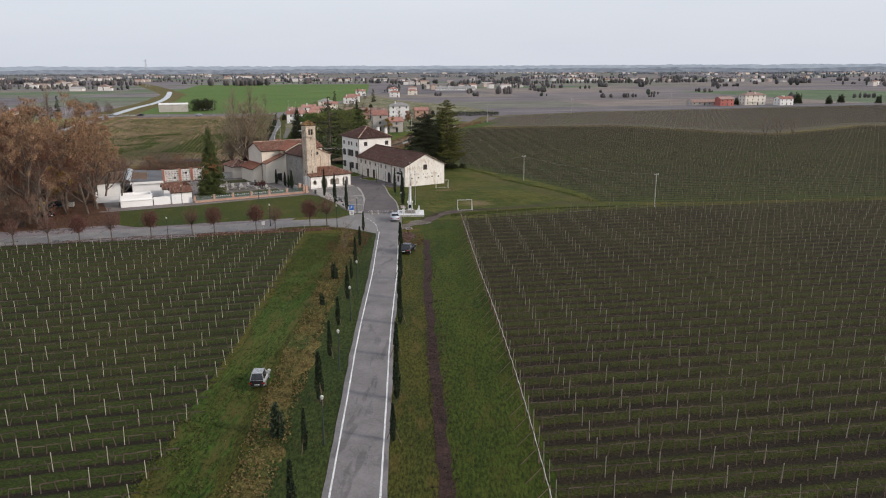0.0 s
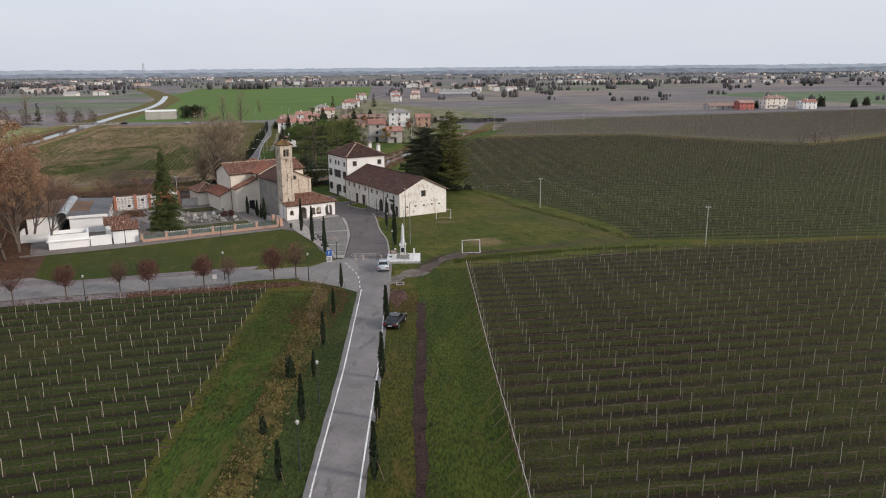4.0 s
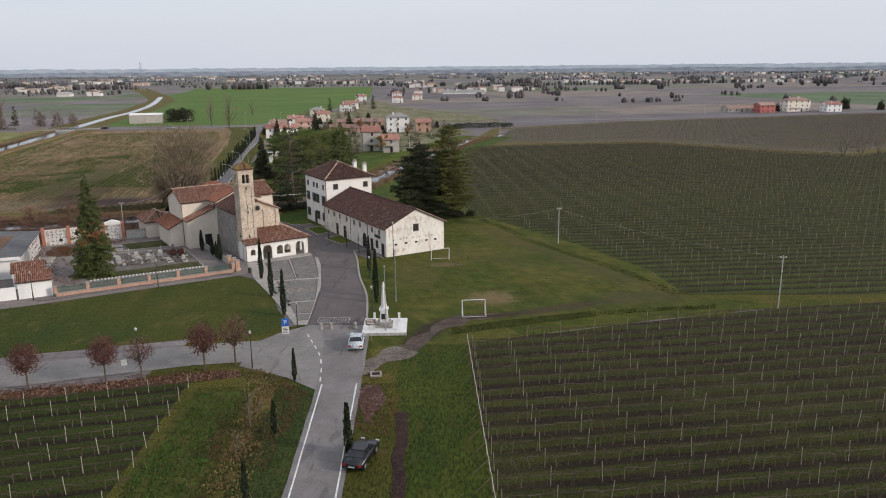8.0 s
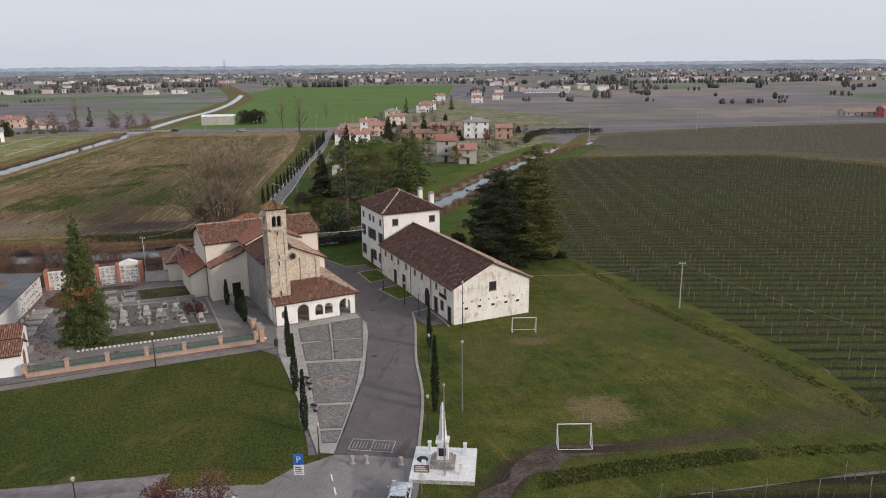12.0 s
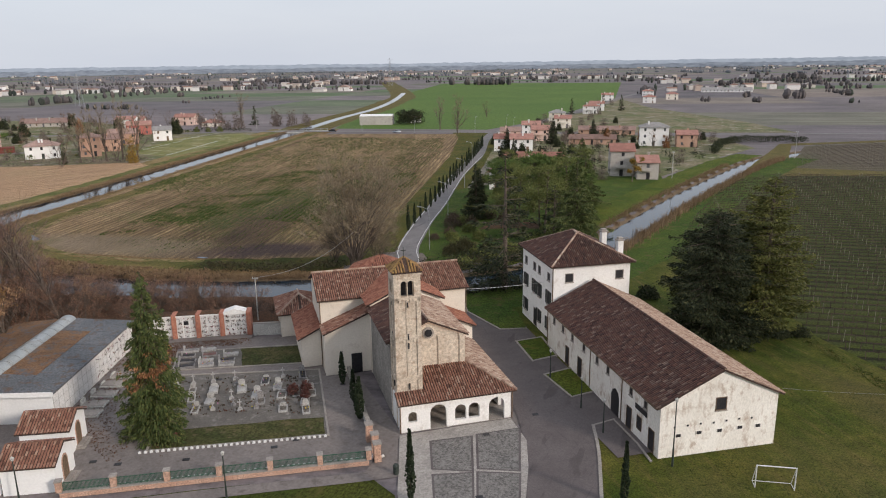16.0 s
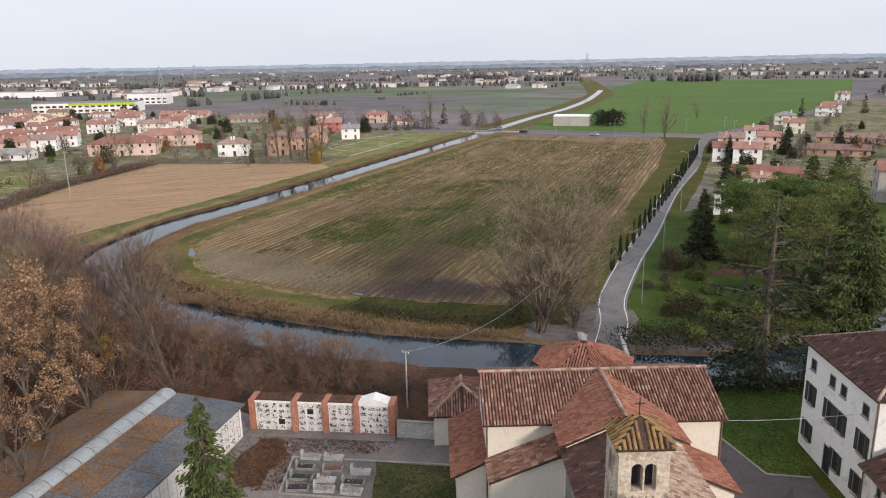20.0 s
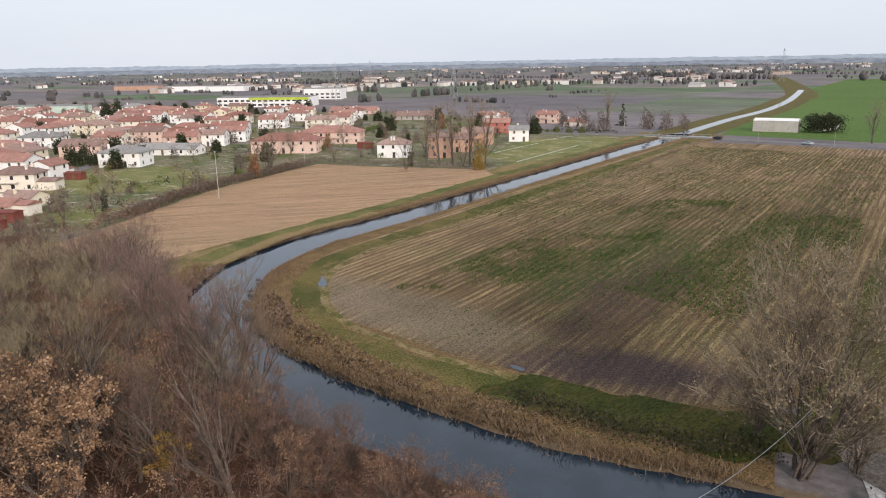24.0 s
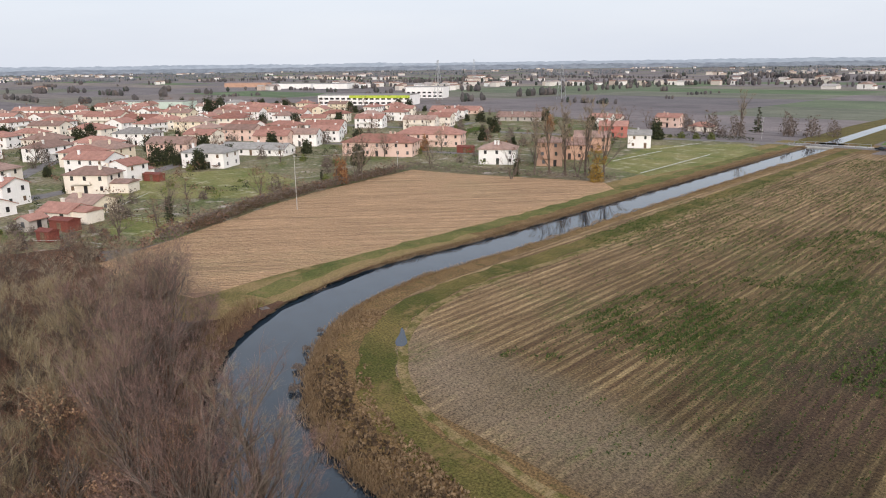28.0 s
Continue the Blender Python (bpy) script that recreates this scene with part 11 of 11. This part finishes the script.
tufts("fallen_leaves", "fallen brown leaves on the car park", [(-88, 128), (-70, 124), (-64, 131), (-72, 150), (-90, 152)], 2500, 0.14, FALLEN, 15, None, -0.2, 0.05)


# ---- low shrubs and hedges in the village gardens ----
def garden_clumps(label, poly, n, mat_, seed, low, high):
    rng = random.Random(seed)
    xs, ys = [p[0] for p in poly], [p[1] for p in poly]
    m = Mesh()
    k = 0
    while k < n:
        x, y = rng.uniform(min(xs), max(xs)), rng.uniform(min(ys), max(ys))
        if not inside_of(poly, x, y):
            continue
        k += 1
        h, w, run, a = rng.uniform(low, high), rng.uniform(0.7, 1.5), rng.choice((0.5, 1.0, 4.0)), rng.choice((0.35, 1.92))
        for _ in range(60):
            u = rng.uniform(-run, run)
            q = Vector((x + math.cos(a) * u + rng.gauss(0, w * 0.5), y + math.sin(a) * u + rng.gauss(0, w * 0.5), 0.15 + h * rng.random() ** 0.8))
            leaf(m, q, rng.uniform(0.22, 0.45), 0.5)
    tagged(part("garden_shrubs", m, mat_), label, "shrubs", "", "stuff")


GARDEN_LAND = [(-222, 214), (-262, 188), (-420, 165), (-560, 190), (-600, 300), (-560, 420), (-430, 470), (-320, 465), (-270, 430), (-236, 330), (-262, 306), (-246, 270)]
garden_clumps("dark evergreen shrubs and hedges in village gardens", GARDEN_LAND, 210, LEAF_CEDAR, 51, 0.9, 2.6)
garden_clumps("olive green shrubs in village gardens", GARDEN_LAND, 150, LEAF_PINE, 52, 0.7, 2.2)
garden_clumps("brown winter shrubs in village gardens", GARDEN_LAND, 170, TWIG, 53, 0.8, 3.0)
garden_clumps("shrubs between the houses beyond the canal", [(-60, 335), (-20, 345), (-8, 400), (-20, 470), (-80, 470), (-92, 400)], 90, LEAF_CEDAR, 54, 0.8, 2.4)
garden_clumps("low scrub and gorse along the tilled field", [(-196, 199), (-210, 217), (-227, 238), (-240, 257), (-252, 282), (-262, 300), (-268, 296), (-256, 276), (-245, 252), (-232, 234), (-214, 212), (-200, 195)], 60, TWIG, 55, 0.8, 2.2)

tufts("grave_plants", "small dark plants and pots between the graves", [(-57, 169.5), (-44, 174.5), (-48.6, 183), (-61.8, 176.8)], 260, 0.20, pieces("grave_greenery", [(0.030, 0.034, 0.020), (0.060, 0.050, 0.035), (0.11, 0.05, 0.035), (0.045, 0.060, 0.024)], 0.9, 0), 61, None, -0.2, 0.1)
tufts("fallen_leaves", "fallen brown leaves on the cemetery paving", [(-74, 184.4), (-66, 176), (-56, 166), (-52, 163), (-56, 160.5), (-66, 165), (-72, 176)], 1500, 0.10, FALLEN, 62, None, 0.0, 0.1)
tufts("fallen_leaves", "fallen brown leaves before the niche wall", [(-73, 185), (-66.5, 177.5), (-64.5, 179), (-68, 184), (-60, 188.5), (-62, 190)], 1600, 0.11, FALLEN, 63, None, -0.3, 0.1)

tufts("dry_tufts", "tall dry yellow grass at the road corner", [(-21.5, 129.6), (-18.9, 129.8), (-16.3, 126.8), (-16.6, 120), (-16.3, 114), (-17.8, 115.3), (-18.2, 122.3), (-18.9, 125.8)], 650, 0.22, DRYBLADE, 71, None, -0.4)
strip = smooth_line([(-10.9, 24), (-12.9, 43.5), (-13.4, 50.5), (-14.0, 60), (-14.3, 67), (-15.1, 80.4), (-15.6, 95), (-15.9, 104), (-16.2, 114)], 4.0)
tufts("dry_tufts", "yellow dry grass along a shallow ditch", [(p.x - 1.7, p.y) for p in strip] + [(p.x + 1.6, p.y) for p in reversed(strip)], 4200, 0.20, DRYBLADE, 73, None, -0.35)
tufts("verge_tufts", "rough green grass between vines and ditch", [(-20.4, 24), (-15.5, 24), (-18.0, 122), (-24.5, 124)], 5200, 0.16, GRASSBLADE, 74, None, -0.2)
tufts("weeds", "thin green weeds over the far half of the field", [(-150, 262), (-92, 300), (-105, 375), (-126, 438), (-190, 428), (-176, 330), (-163, 280)], 9000, 0.26, GREENWEED, 75, (104, 1.05), -0.15)
tufts("row_tufts", "rough grass between the vine rows", [(8.4, 30), (60, 30), (60, 120), (5, 118)], 9000, 0.13, pieces("dull_grass_blades", [(0.040, 0.044, 0.014), (0.066, 0.062, 0.020), (0.090, 0.074, 0.030)], 0.9, 0), 76, (9, 2.585), -0.6)
tufts("dead_stems", "dead brown stems along the side road", [(-44, 123.6), (-30.6, 127.4), (-24.6, 129.0), (-21.6, 129.4), (-20.8, 127.8), (-29.7, 125.6), (-44, 121.8)], 700, 0.24, TWIG, 72, None, -0.4)
